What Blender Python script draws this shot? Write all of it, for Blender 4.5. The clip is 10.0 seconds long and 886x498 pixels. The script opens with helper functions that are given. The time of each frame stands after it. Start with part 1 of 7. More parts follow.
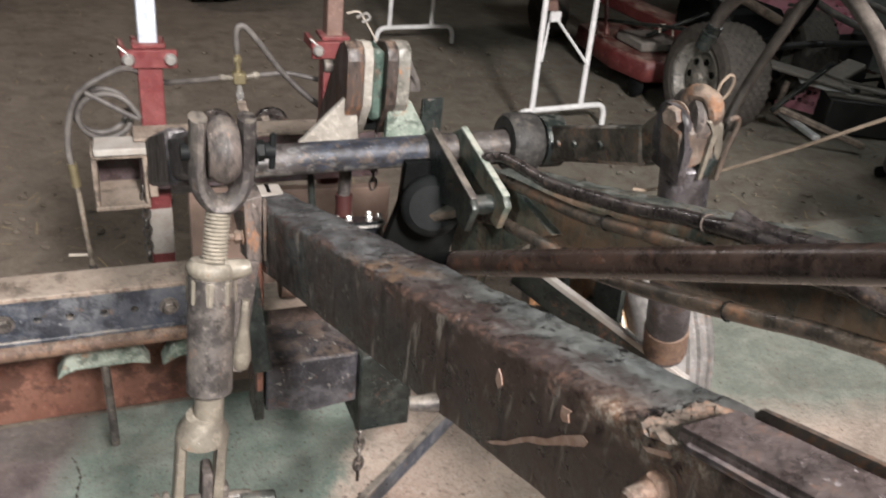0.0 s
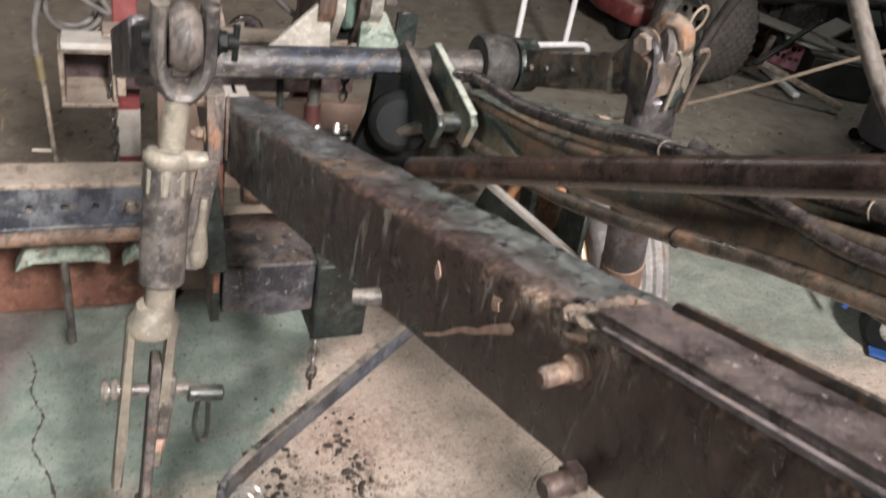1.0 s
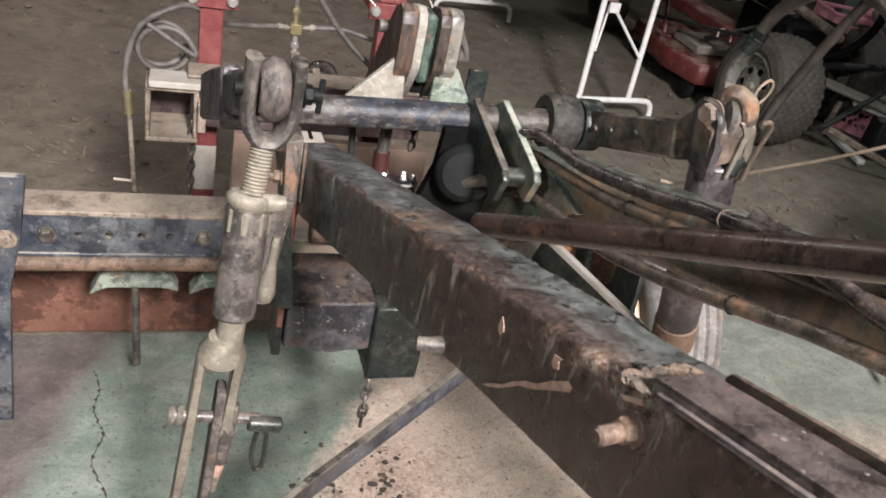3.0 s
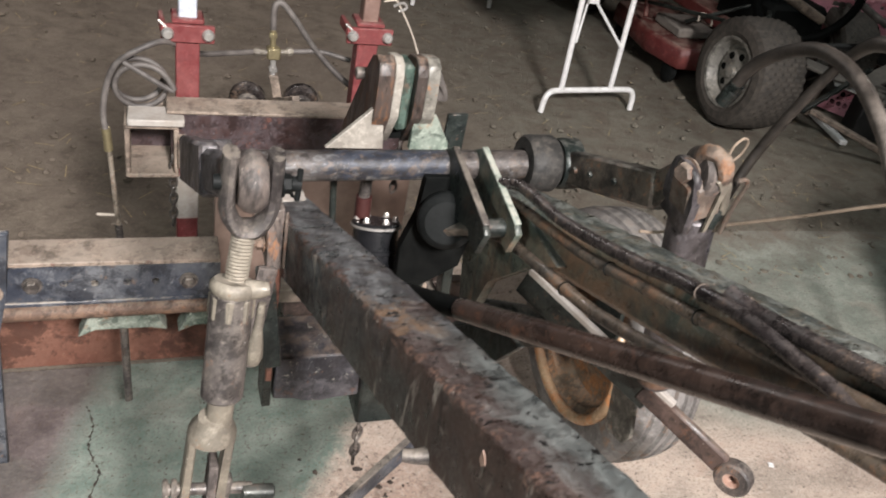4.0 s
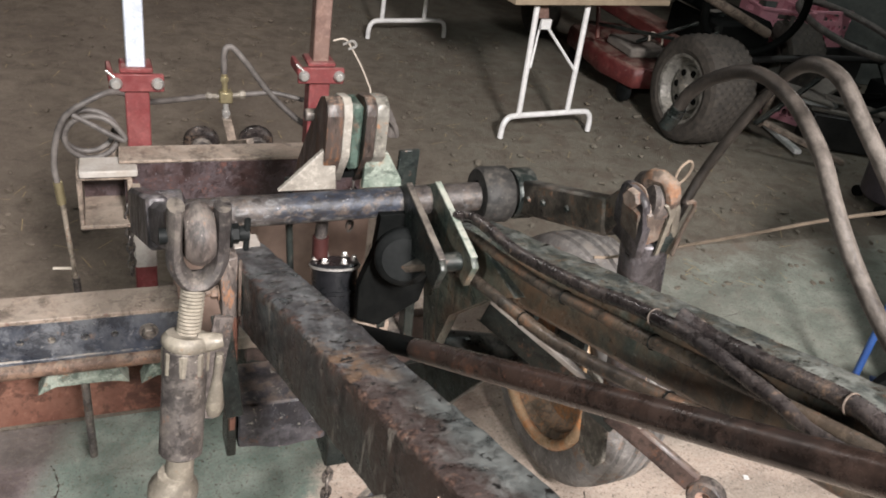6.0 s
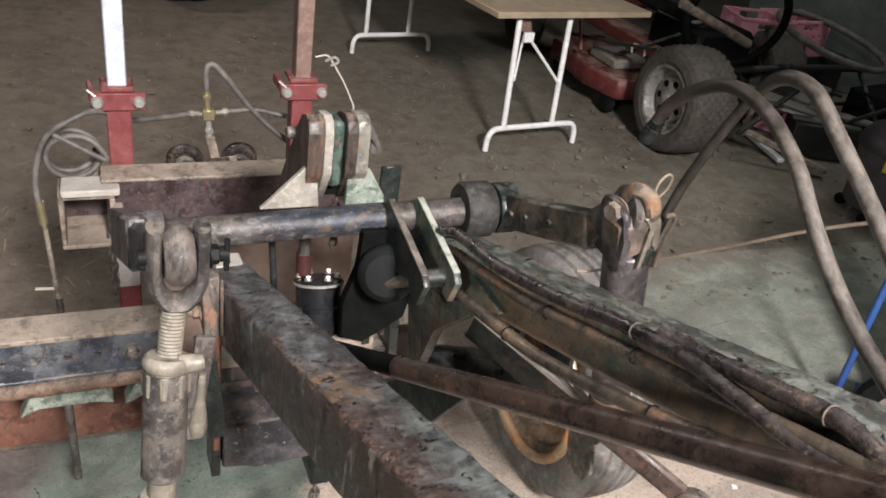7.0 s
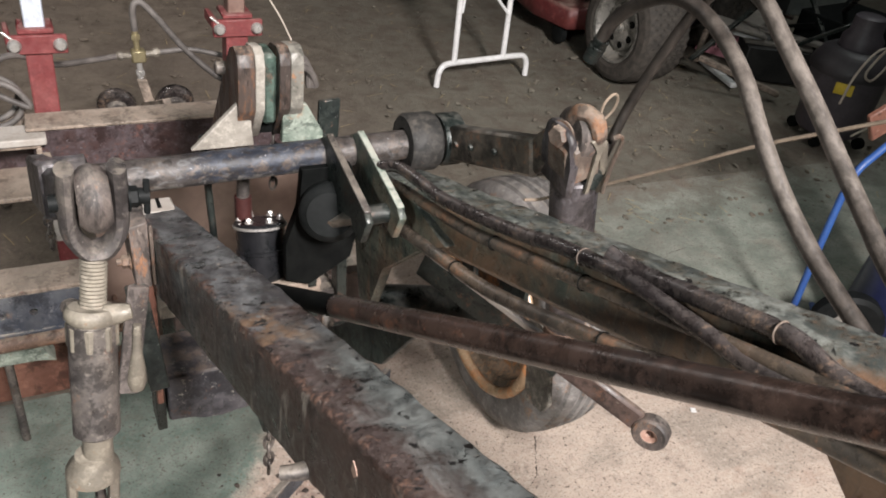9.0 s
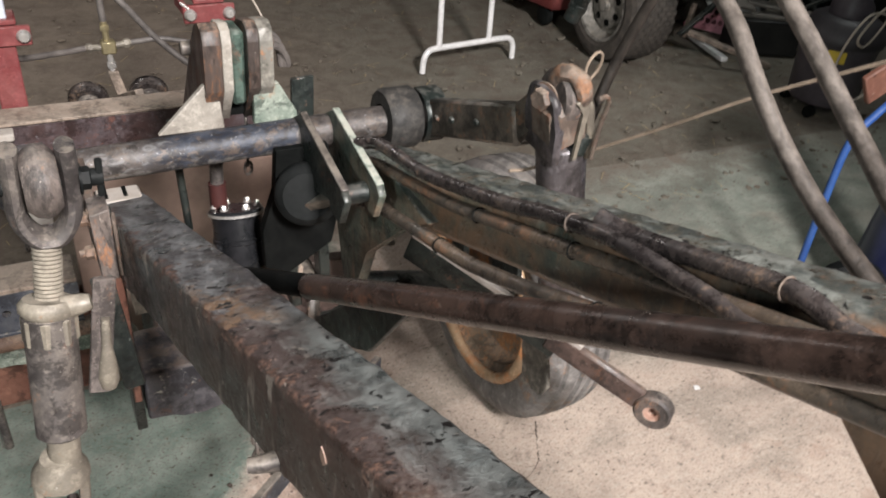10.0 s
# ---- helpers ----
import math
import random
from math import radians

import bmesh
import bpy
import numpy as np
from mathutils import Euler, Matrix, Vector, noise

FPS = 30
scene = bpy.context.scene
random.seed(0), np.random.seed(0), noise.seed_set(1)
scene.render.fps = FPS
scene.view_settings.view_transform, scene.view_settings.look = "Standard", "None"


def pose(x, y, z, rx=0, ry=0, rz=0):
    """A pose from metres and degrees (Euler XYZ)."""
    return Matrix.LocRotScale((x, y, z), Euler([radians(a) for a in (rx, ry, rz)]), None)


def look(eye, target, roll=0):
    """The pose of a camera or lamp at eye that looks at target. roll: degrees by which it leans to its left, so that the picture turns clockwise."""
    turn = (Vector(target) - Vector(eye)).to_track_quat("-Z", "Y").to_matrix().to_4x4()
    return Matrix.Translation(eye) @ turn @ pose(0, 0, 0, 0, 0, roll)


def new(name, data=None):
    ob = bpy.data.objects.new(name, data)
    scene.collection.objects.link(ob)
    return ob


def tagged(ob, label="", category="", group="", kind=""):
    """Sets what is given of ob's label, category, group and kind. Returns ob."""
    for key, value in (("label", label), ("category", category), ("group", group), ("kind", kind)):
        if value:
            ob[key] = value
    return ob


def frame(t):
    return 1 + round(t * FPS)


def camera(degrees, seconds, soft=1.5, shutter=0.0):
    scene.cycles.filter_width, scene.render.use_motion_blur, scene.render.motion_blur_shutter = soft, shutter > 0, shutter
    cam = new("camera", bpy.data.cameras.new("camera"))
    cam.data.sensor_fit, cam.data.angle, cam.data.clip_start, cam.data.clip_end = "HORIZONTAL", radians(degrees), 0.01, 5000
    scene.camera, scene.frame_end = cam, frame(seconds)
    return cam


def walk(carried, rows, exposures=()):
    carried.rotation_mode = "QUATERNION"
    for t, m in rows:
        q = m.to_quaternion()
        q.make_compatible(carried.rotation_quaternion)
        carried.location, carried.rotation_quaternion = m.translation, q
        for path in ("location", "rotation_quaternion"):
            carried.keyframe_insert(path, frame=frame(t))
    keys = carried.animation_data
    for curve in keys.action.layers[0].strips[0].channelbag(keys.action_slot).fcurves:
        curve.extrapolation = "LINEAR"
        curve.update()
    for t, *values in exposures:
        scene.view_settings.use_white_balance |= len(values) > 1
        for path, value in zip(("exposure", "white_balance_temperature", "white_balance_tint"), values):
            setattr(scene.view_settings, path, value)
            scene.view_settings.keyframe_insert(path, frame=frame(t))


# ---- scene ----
# camera and walk
cam = camera(56.8, 10.0, soft=1.8, shutter=0.45)
PATH = [
    (0, (-0.915, 0.33, 1.514), (-0.197, 1.926, 0.546), 6.5),
    (0.5, (-0.898, 0.325, 1.518), (-0.269, 1.991, 0.607), 3.9),
    (1, (-0.898, 0.297, 1.491), (-0.136, 1.792, 0.402), 12.0),
    (1.5, (-0.914, 0.275, 1.477), (-0.242, 1.779, 0.343), 14.4),
    (2, (-0.914, 0.268, 1.472), (-0.233, 1.774, 0.346), 15.0),
    (2.5, (-0.92, 0.268, 1.485), (-0.218, 1.828, 0.448), 15.1),
    (2.7, (-0.926, 0.268, 1.497), (-0.248, 1.857, 0.489), 14.2),
    (3.8, (-0.927, 0.33, 1.619), (-0.281, 1.882, 0.536), 11.3),
    (4, (-0.921, 0.342, 1.649), (-0.248, 1.882, 0.565), 11.8),
    (4.5, (-0.907, 0.346, 1.667), (-0.202, 1.885, 0.602), 11.1),
    (5, (-0.908, 0.346, 1.666), (-0.207, 1.899, 0.619), 10.4),
    (5.5, (-0.903, 0.343, 1.664), (-0.185, 1.895, 0.628), 9.9),
    (7, (-0.886, 0.342, 1.674), (-0.119, 1.901, 0.683), 8.9),
    (7.5, (-0.88, 0.343, 1.672), (-0.099, 1.889, 0.672), 8.7),
    (8, (-0.848, 0.359, 1.664), (-0.036, 1.851, 0.607), 7.2),
    (8.5, (-0.83, 0.369, 1.662), (0.002, 1.829, 0.577), 7.3),
    (9, (-0.84, 0.362, 1.64), (-0.006, 1.811, 0.542), 8.2),
    (9.5, (-0.825, 0.366, 1.604), (0.058, 1.816, 0.547), 9.2),
    (10, (-0.798, 0.386, 1.585), (0.038, 1.824, 0.475), 5.8),
]
walk(cam, [(t, look(eye, target, roll)) for t, eye, target, roll in PATH], exposures=[(0.0, 0.04), (0.5, 0.0), (1.0, 0.12), (2.7, 0.15), (4.0, 0.03), (8.5, 0.03), (9.5, -0.08), (10.0, -0.04)])

# light: a dim shed with electric lamps overhead, and two added fills
world = bpy.data.worlds.new("world")
scene.world = world
world.use_nodes = True
world.node_tree.nodes["Background"].inputs[0].default_value = (0.75, 0.8, 0.85, 1)
world.node_tree.nodes["Background"].inputs[1].default_value = 0.004


def lamp(name, eye, target, power, size, colour, kind="AREA", cone=0, blend=0):
    data = bpy.data.lights.new(name, kind)
    data.energy, data.color = power, colour
    if kind == "SPOT":
        data.spot_size, data.spot_blend, data.shadow_soft_size = radians(cone), blend, size
    else:
        data.shape, data.size = "DISK", size
    ob = new(name, data)
    ob.matrix_world = look(eye, target)
    return ob


lamp("work_lamp", (-0.3, -2.0, 3.5), (0.05, 2.4, 0), 2200, 0.35, (1.0, 0.95, 0.935), "SPOT", 48, 0.5)
lamp("shed_lamp", (-2.9, -0.9, 2.8), (-0.4, 1.9, 0.2), 62, 0.3, (0.93, 1.0, 0.98))
# added fill with no known source, lightens the clutter beside the mower
lamp("side_fill", (3.5, 3.0, 3.7), (3.1, 4.6, 0.2), 28, 0.6, (0.95, 1.0, 0.98))
# added fill, not a known lamp, lightens the far dirt floor
lamp("far_fill", (-1.6, 5.2, 3.6), (-1.6, 5.2, 0), 40, 0.8, (1.0, 0.93, 0.9))


# materials
def nodes_of(name):
    m = bpy.data.materials.new(name)
    m.use_nodes = True
    t = m.node_tree
    return m, t, t.nodes["Principled BSDF"]


def noise_node(t, vec, scale, detail=6.0, rough=0.6, distort=0.0):
    n = t.nodes.new("ShaderNodeTexNoise")
    n.inputs["Scale"].default_value, n.inputs["Detail"].default_value = scale, detail
    n.inputs["Roughness"].default_value, n.inputs["Distortion"].default_value = rough, distort
    t.links.new(vec, n.inputs["Vector"])
    return n.outputs["Fac"]


def ramp_node(t, fac, lo, hi):
    n = t.nodes.new("ShaderNodeMapRange")
    n.inputs[1].default_value, n.inputs[2].default_value = lo, hi
    t.links.new(fac, n.inputs[0])
    return n.outputs[0]


def mix_node(t, fac, a, b):
    n = t.nodes.new("ShaderNodeMix")
    n.data_type = "RGBA"
    for value, socket in ((fac, n.inputs[0]), (a, n.inputs[6]), (b, n.inputs[7])):
        if isinstance(value, (int, float)):
            socket.default_value = value
        elif isinstance(value, tuple):
            socket.default_value = (*value, 1)
        else:
            t.links.new(value, socket)
    return n.outputs[2]


def math_node(t, op, a, b=0.0):
    n = t.nodes.new("ShaderNodeMath")
    n.operation = op
    for value, socket in ((a, n.inputs[0]), (b, n.inputs[1])):
        if isinstance(value, (int, float)):
            socket.default_value = value
        else:
            t.links.new(value, socket)
    return n.outputs[0]


def coords(t, scale=(1, 1, 1), shift=(0, 0, 0), turn=(0, 0, 0)):
    c = t.nodes.new("ShaderNodeTexCoord")
    m = t.nodes.new("ShaderNodeMapping")
    m.inputs["Scale"].default_value, m.inputs["Location"].default_value = scale, shift
    m.inputs["Rotation"].default_value = turn
    t.links.new(c.outputs["Object"], m.inputs["Vector"])
    return m.outputs[0]


def bump_node(t, bsdf, height, strength, distance):
    n = t.nodes.new("ShaderNodeBump")
    n.inputs["Strength"].default_value, n.inputs["Distance"].default_value = strength, distance
    t.links.new(height, n.inputs["Height"])
    t.links.new(n.outputs[0], bsdf.inputs["Normal"])


def weathered(name, base, second, rust=(0.16, 0.06, 0.03), rusty=0.3, chip=(0.5, 0.48, 0.44), chips=0.3,
              rough=0.55, metal=0.0, size=1.0, dust=0.25, dust_colour=(0.3, 0.25, 0.2), relief=0.5, streak=(1, 1, 1), shift=(0, 0, 0), grimy=0.75):
    """Old paint or bare steel: blotches, rust patches, bright chips, dust lying on upper faces, pitted relief."""
    m, t, b = nodes_of(name)
    v = coords(t, streak, shift)
    big = noise_node(t, v, 7 * size, 6, 0.65, 0.15)
    mid = noise_node(t, v, 26 * size, 8, 0.74, 0.15)
    fine = noise_node(t, v, 130 * size, 4, 0.7)
    colour = mix_node(t, ramp_node(t, big, 0.4, 0.6), base, second)
    blot = noise_node(t, coords(t, streak, (7.3, 2.2, 5.1)), 42 * size, 7, 0.78, 0.2)
    colour = mix_node(t, math_node(t, "MULTIPLY", ramp_node(t, blot, 0.52, 0.6), 0.55), colour, tuple(min(1.0, c * 1.5) for c in second))
    colour = mix_node(t, math_node(t, "MULTIPLY", ramp_node(t, fine, 0.4, 0.66), 0.22), colour, tuple(c * 0.4 for c in base))
    grime = noise_node(t, coords(t, streak, (1.1, 6.2, 2.7)), 15 * size, 9, 0.78, 0.2)
    colour = mix_node(t, math_node(t, "MULTIPLY", ramp_node(t, grime, 0.5, 0.56), grimy), colour, tuple(c * 0.35 for c in base))
    both = math_node(t, "ADD", math_node(t, "MULTIPLY", mid, 0.5), math_node(t, "ADD", math_node(t, "MULTIPLY", big, 0.3), math_node(t, "MULTIPLY", fine, 0.2)))
    rust_mask = ramp_node(t, both, 0.6 - 0.2 * rusty, 0.66 - 0.2 * rusty)
    rust_two = mix_node(t, ramp_node(t, fine, 0.4, 0.65), tuple(c * 0.8 for c in rust), tuple(min(1.0, c * 1.5) for c in rust))
    colour = mix_node(t, math_node(t, "MULTIPLY", rust_mask, 0.8), colour, rust_two)
    speck = noise_node(t, coords(t, streak, (3.1 + shift[0], 1.7, 0.4)), 60 * size, 6, 0.75, 0.25)
    chip_mask = ramp_node(t, speck, 0.68 - 0.12 * chips, 0.71 - 0.12 * chips)
    colour = mix_node(t, chip_mask, colour, chip)
    fleck = noise_node(t, coords(t, streak, (9.1, 4.7, 0.9)), 170 * size, 2, 0.5, 0.4)
    colour = mix_node(t, math_node(t, "MULTIPLY", ramp_node(t, fleck, 0.73, 0.77), min(1.0, 2.5 * chips)), colour, chip)
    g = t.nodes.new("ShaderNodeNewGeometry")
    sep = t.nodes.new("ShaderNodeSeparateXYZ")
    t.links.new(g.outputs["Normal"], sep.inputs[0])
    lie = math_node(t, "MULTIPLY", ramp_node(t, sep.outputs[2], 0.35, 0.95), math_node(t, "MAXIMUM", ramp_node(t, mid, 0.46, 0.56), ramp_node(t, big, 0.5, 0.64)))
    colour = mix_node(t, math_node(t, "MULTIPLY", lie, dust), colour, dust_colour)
    t.links.new(colour, b.inputs["Base Color"])
    r = math_node(t, "ADD", math_node(t, "MULTIPLY", ramp_node(t, mid, 0.36, 0.64), 0.4), rough - 0.24)
    t.links.new(math_node(t, "MINIMUM", r, 0.97), b.inputs["Roughness"])
    if metal:
        t.links.new(math_node(t, "MULTIPLY", math_node(t, "SUBTRACT", 1.0, rust_mask), metal), b.inputs["Metallic"])
    h = math_node(t, "ADD", math_node(t, "MULTIPLY", mid, 0.7), math_node(t, "MULTIPLY", fine, 0.3))
    h = math_node(t, "SUBTRACT", h, math_node(t, "MULTIPLY", chip_mask, 0.12))
    bump_node(t, b, h, relief, 0.004)
    return m


def plain(name, base, second, rough=0.6, metal=0.0, scale=20.0, relief=0.2, dist=0.002):
    m, t, b = nodes_of(name)
    v = coords(t)
    n = noise_node(t, v, scale, 6, 0.65, 0.3)
    f = noise_node(t, v, scale * 6, 3, 0.6)
    colour = mix_node(t, ramp_node(t, n, 0.35, 0.65), base, second)
    colour = mix_node(t, math_node(t, "MULTIPLY", ramp_node(t, f, 0.45, 0.7), 0.3), colour, tuple(c * 0.5 for c in base))
    t.links.new(colour, b.inputs["Base Color"])
    t.links.new(math_node(t, "ADD", math_node(t, "MULTIPLY", n, 0.25), rough - 0.12), b.inputs["Roughness"])
    b.inputs["Metallic"].default_value = metal
    bump_node(t, b, math_node(t, "ADD", n, math_node(t, "MULTIPLY", f, 0.4)), relief, dist)
    return m


def streaked(name, near_two, far_two, brown, drip_pale, top_two, edge_line=None, gloss=0.2, smeared=0.52, brown_end=9.0, drips=1.0):
    """Painted beam: two tones that change along its length, drips down its sides, patchy dust and pits on top, chips and flaking edges."""
    m, t, b = nodes_of(name)
    v = coords(t)
    sep = t.nodes.new("ShaderNodeSeparateXYZ")
    t.links.new(v, sep.inputs[0])
    big, mid = noise_node(t, v, 9, 6, 0.65, 0.15), noise_node(t, v, 36, 9, 0.76, 0.15)
    fine, blot = noise_node(t, v, 160, 4, 0.7), noise_node(t, coords(t, (1, 1, 1), (5, 3, 2)), 20, 9, 0.76, 0.2)
    along = math_node(t, "ADD", sep.outputs[1], math_node(t, "MULTIPLY", math_node(t, "SUBTRACT", big, 0.5), 1.2))
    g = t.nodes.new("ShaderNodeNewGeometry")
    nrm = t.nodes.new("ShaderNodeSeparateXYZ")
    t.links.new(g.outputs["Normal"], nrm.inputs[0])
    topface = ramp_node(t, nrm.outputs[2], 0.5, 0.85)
    near = mix_node(t, ramp_node(t, mid, 0.42, 0.6), near_two[0], near_two[1])
    far = mix_node(t, ramp_node(t, blot, 0.44, 0.56), far_two[0], far_two[1])
    colour = mix_node(t, ramp_node(t, along, 0.85, 1.3), near, far)
    smear = noise_node(t, coords(t, (1, 0.5, 0.5), (3, 1, 6)), 14, 7, 0.72, 0.2)
    colour = mix_node(t, math_node(t, "MULTIPLY", ramp_node(t, along, brown_end + 0.2, brown_end - 0.15), math_node(t, "MULTIPLY", ramp_node(t, smear, smeared, smeared + 0.17), math_node(t, "SUBTRACT", 0.75, math_node(t, "MULTIPLY", topface, 0.5)))), colour, brown)
    # drips run down the sides
    drip = noise_node(t, coords(t, (1, 1, 0.16), (2, 8, 1)), 75, 4, 0.6, 0.1)
    colour = mix_node(t, math_node(t, "MULTIPLY", math_node(t, "MULTIPLY", ramp_node(t, drip, 0.61, 0.66), 0.75 * drips), ramp_node(t, along, 0.35, 1.0)), colour, drip_pale)
    drip = noise_node(t, coords(t, (1, 1, 0.12), (6, 1, 4)), 46, 6, 0.65, 0.1)
    colour = mix_node(t, math_node(t, "MULTIPLY", ramp_node(t, drip, 0.58, 0.66), math_node(t, "ADD", 0.2, math_node(t, "MULTIPLY", ramp_node(t, along, 0.5, 1.0), 0.4))), colour, brown)
    drip = noise_node(t, coords(t, (1, 1, 0.14), (9, 5, 3)), 60, 4, 0.6, 0.1)
    colour = mix_node(t, math_node(t, "MULTIPLY", ramp_node(t, drip, 0.58, 0.63), 0.7 * drips), colour, tuple(c * 0.4 for c in near_two[0]))
    # worn upper face: scuffed pale paint in long patches over the dark ground, beam sheen painted in
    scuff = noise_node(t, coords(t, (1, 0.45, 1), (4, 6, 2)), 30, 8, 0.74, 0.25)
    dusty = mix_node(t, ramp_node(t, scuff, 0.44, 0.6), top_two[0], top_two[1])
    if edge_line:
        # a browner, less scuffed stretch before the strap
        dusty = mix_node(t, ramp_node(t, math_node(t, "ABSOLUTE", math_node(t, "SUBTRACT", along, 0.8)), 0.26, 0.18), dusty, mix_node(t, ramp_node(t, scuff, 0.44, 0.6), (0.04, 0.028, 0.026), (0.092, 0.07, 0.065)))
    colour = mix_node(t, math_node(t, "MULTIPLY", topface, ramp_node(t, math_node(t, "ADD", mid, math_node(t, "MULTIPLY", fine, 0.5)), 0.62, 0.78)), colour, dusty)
    lump = 0.0
    if edge_line:
        # distance from the upper left edge, flaking
        u = math_node(t, "ADD", sep.outputs[0], math_node(t, "ADD", math_node(t, "MULTIPLY", sep.outputs[1], 0.105), 0.5732))
        w = math_node(t, "ADD", sep.outputs[2], math_node(t, "ADD", math_node(t, "MULTIPLY", sep.outputs[1], 0.31), -1.393))
        edge = math_node(t, "MAXIMUM", math_node(t, "ABSOLUTE", u), math_node(t, "ABSOLUTE", w))
        flake = math_node(t, "ADD", ramp_node(t, edge, 0.045, 0.0), math_node(t, "MULTIPLY", math_node(t, "SUBTRACT", mid, 0.52), 4.0))
        rust = mix_node(t, ramp_node(t, fine, 0.45, 0.58), edge_line[0], edge_line[1])
        lump = ramp_node(t, flake, 0.8, 1.0)
        colour = mix_node(t, lump, colour, rust)
        patch = math_node(t, "MULTIPLY", ramp_node(t, math_node(t, "ABSOLUTE", math_node(t, "SUBTRACT", along, 1.07)), 0.06, 0.02), ramp_node(t, math_node(t, "ABSOLUTE", math_node(t, "SUBTRACT", u, 0.02)), 0.045, 0.02))
        colour = mix_node(t, math_node(t, "MULTIPLY", math_node(t, "MULTIPLY", patch, topface), ramp_node(t, mid, 0.4, 0.55)), colour, (0.14, 0.088, 0.055))
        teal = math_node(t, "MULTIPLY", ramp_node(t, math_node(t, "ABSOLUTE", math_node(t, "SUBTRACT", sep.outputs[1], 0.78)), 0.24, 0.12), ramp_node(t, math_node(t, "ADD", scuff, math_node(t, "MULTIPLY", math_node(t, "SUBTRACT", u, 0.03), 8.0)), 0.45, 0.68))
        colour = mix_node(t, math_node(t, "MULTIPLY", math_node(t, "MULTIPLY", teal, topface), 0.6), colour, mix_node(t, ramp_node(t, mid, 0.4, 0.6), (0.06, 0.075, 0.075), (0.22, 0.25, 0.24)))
        smudge = math_node(t, "MULTIPLY", ramp_node(t, math_node(t, "ABSOLUTE", math_node(t, "SUBTRACT", sep.outputs[1], 0.625)), 0.075, 0.02), ramp_node(t, math_node(t, "ADD", edge, math_node(t, "MULTIPLY", math_node(t, "SUBTRACT", big, 0.5), 0.06)), 0.03, 0.008))
        colour = mix_node(t, math_node(t, "MULTIPLY", smudge, ramp_node(t, mid, 0.44, 0.6)), colour, mix_node(t, ramp_node(t, fine, 0.45, 0.6), (0.2, 0.115, 0.075), (0.4, 0.34, 0.28)))
    pit = ramp_node(t, noise_node(t, coords(t, (1, 1, 1), (1, 9, 9)), 62, 4, 0.6, 0.2), 0.6, 0.64)
    colour = mix_node(t, math_node(t, "MULTIPLY", pit, topface), colour, (0.009, 0.008, 0.008))
    chipped = noise_node(t, coords(t, (1, 0.7, 1), (3, 3, 7)), 48, 5, 0.7, 0.2)
    colour = mix_node(t, math_node(t, "MULTIPLY", math_node(t, "MULTIPLY", ramp_node(t, chipped, 0.65, 0.68), drips), ramp_node(t, along, 0.35, 1.1)), colour, drip_pale)
    speck = noise_node(t, coords(t, (1, 1, 1), (8, 1, 2)), 120, 4, 0.65, 0.2)
    colour = mix_node(t, math_node(t, "MULTIPLY", math_node(t, "MULTIPLY", ramp_node(t, speck, 0.63, 0.68), 0.7), ramp_node(t, along, 0.6, 1.1)), colour, drip_pale)
    t.links.new(colour, b.inputs["Base Color"])
    t.links.new(math_node(t, "ADD", math_node(t, "MULTIPLY", ramp_node(t, mid, 0.36, 0.64), 0.45), gloss), b.inputs["Roughness"])
    h = math_node(t, "ADD", math_node(t, "MULTIPLY", mid, 0.8), math_node(t, "MULTIPLY", fine, 0.25))
    h = math_node(t, "SUBTRACT", h, math_node(t, "MULTIPLY", pit, 0.3))
    h = math_node(t, "ADD", h, math_node(t, "MULTIPLY", lump, 0.3))
    bump_node(t, b, h, 0.6, 0.004)
    return m


# the beam's upper tones hold its low-angle sheen as well as scuffs
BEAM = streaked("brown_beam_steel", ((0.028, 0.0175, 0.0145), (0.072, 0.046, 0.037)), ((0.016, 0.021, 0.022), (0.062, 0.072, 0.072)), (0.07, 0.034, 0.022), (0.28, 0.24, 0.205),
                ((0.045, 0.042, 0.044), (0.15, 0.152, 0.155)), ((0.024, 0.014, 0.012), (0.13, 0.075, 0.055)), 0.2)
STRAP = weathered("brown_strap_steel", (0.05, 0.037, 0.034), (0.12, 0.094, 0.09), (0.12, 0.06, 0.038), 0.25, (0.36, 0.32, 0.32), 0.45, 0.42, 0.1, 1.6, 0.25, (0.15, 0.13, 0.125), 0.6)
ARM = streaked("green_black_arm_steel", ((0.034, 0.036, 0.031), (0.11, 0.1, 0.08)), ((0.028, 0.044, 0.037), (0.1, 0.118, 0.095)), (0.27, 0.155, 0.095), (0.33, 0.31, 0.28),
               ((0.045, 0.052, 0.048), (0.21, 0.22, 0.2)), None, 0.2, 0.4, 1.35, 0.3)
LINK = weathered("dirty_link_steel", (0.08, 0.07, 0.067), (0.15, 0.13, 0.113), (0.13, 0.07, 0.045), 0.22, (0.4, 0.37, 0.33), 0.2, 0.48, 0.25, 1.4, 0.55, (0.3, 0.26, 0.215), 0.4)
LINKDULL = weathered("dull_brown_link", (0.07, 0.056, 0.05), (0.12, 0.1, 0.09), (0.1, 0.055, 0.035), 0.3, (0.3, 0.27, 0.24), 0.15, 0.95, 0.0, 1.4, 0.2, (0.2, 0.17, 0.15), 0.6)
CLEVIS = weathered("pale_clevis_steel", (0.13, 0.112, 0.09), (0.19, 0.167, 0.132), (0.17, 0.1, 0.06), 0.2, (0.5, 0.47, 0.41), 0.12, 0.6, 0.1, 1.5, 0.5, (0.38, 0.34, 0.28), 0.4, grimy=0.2)
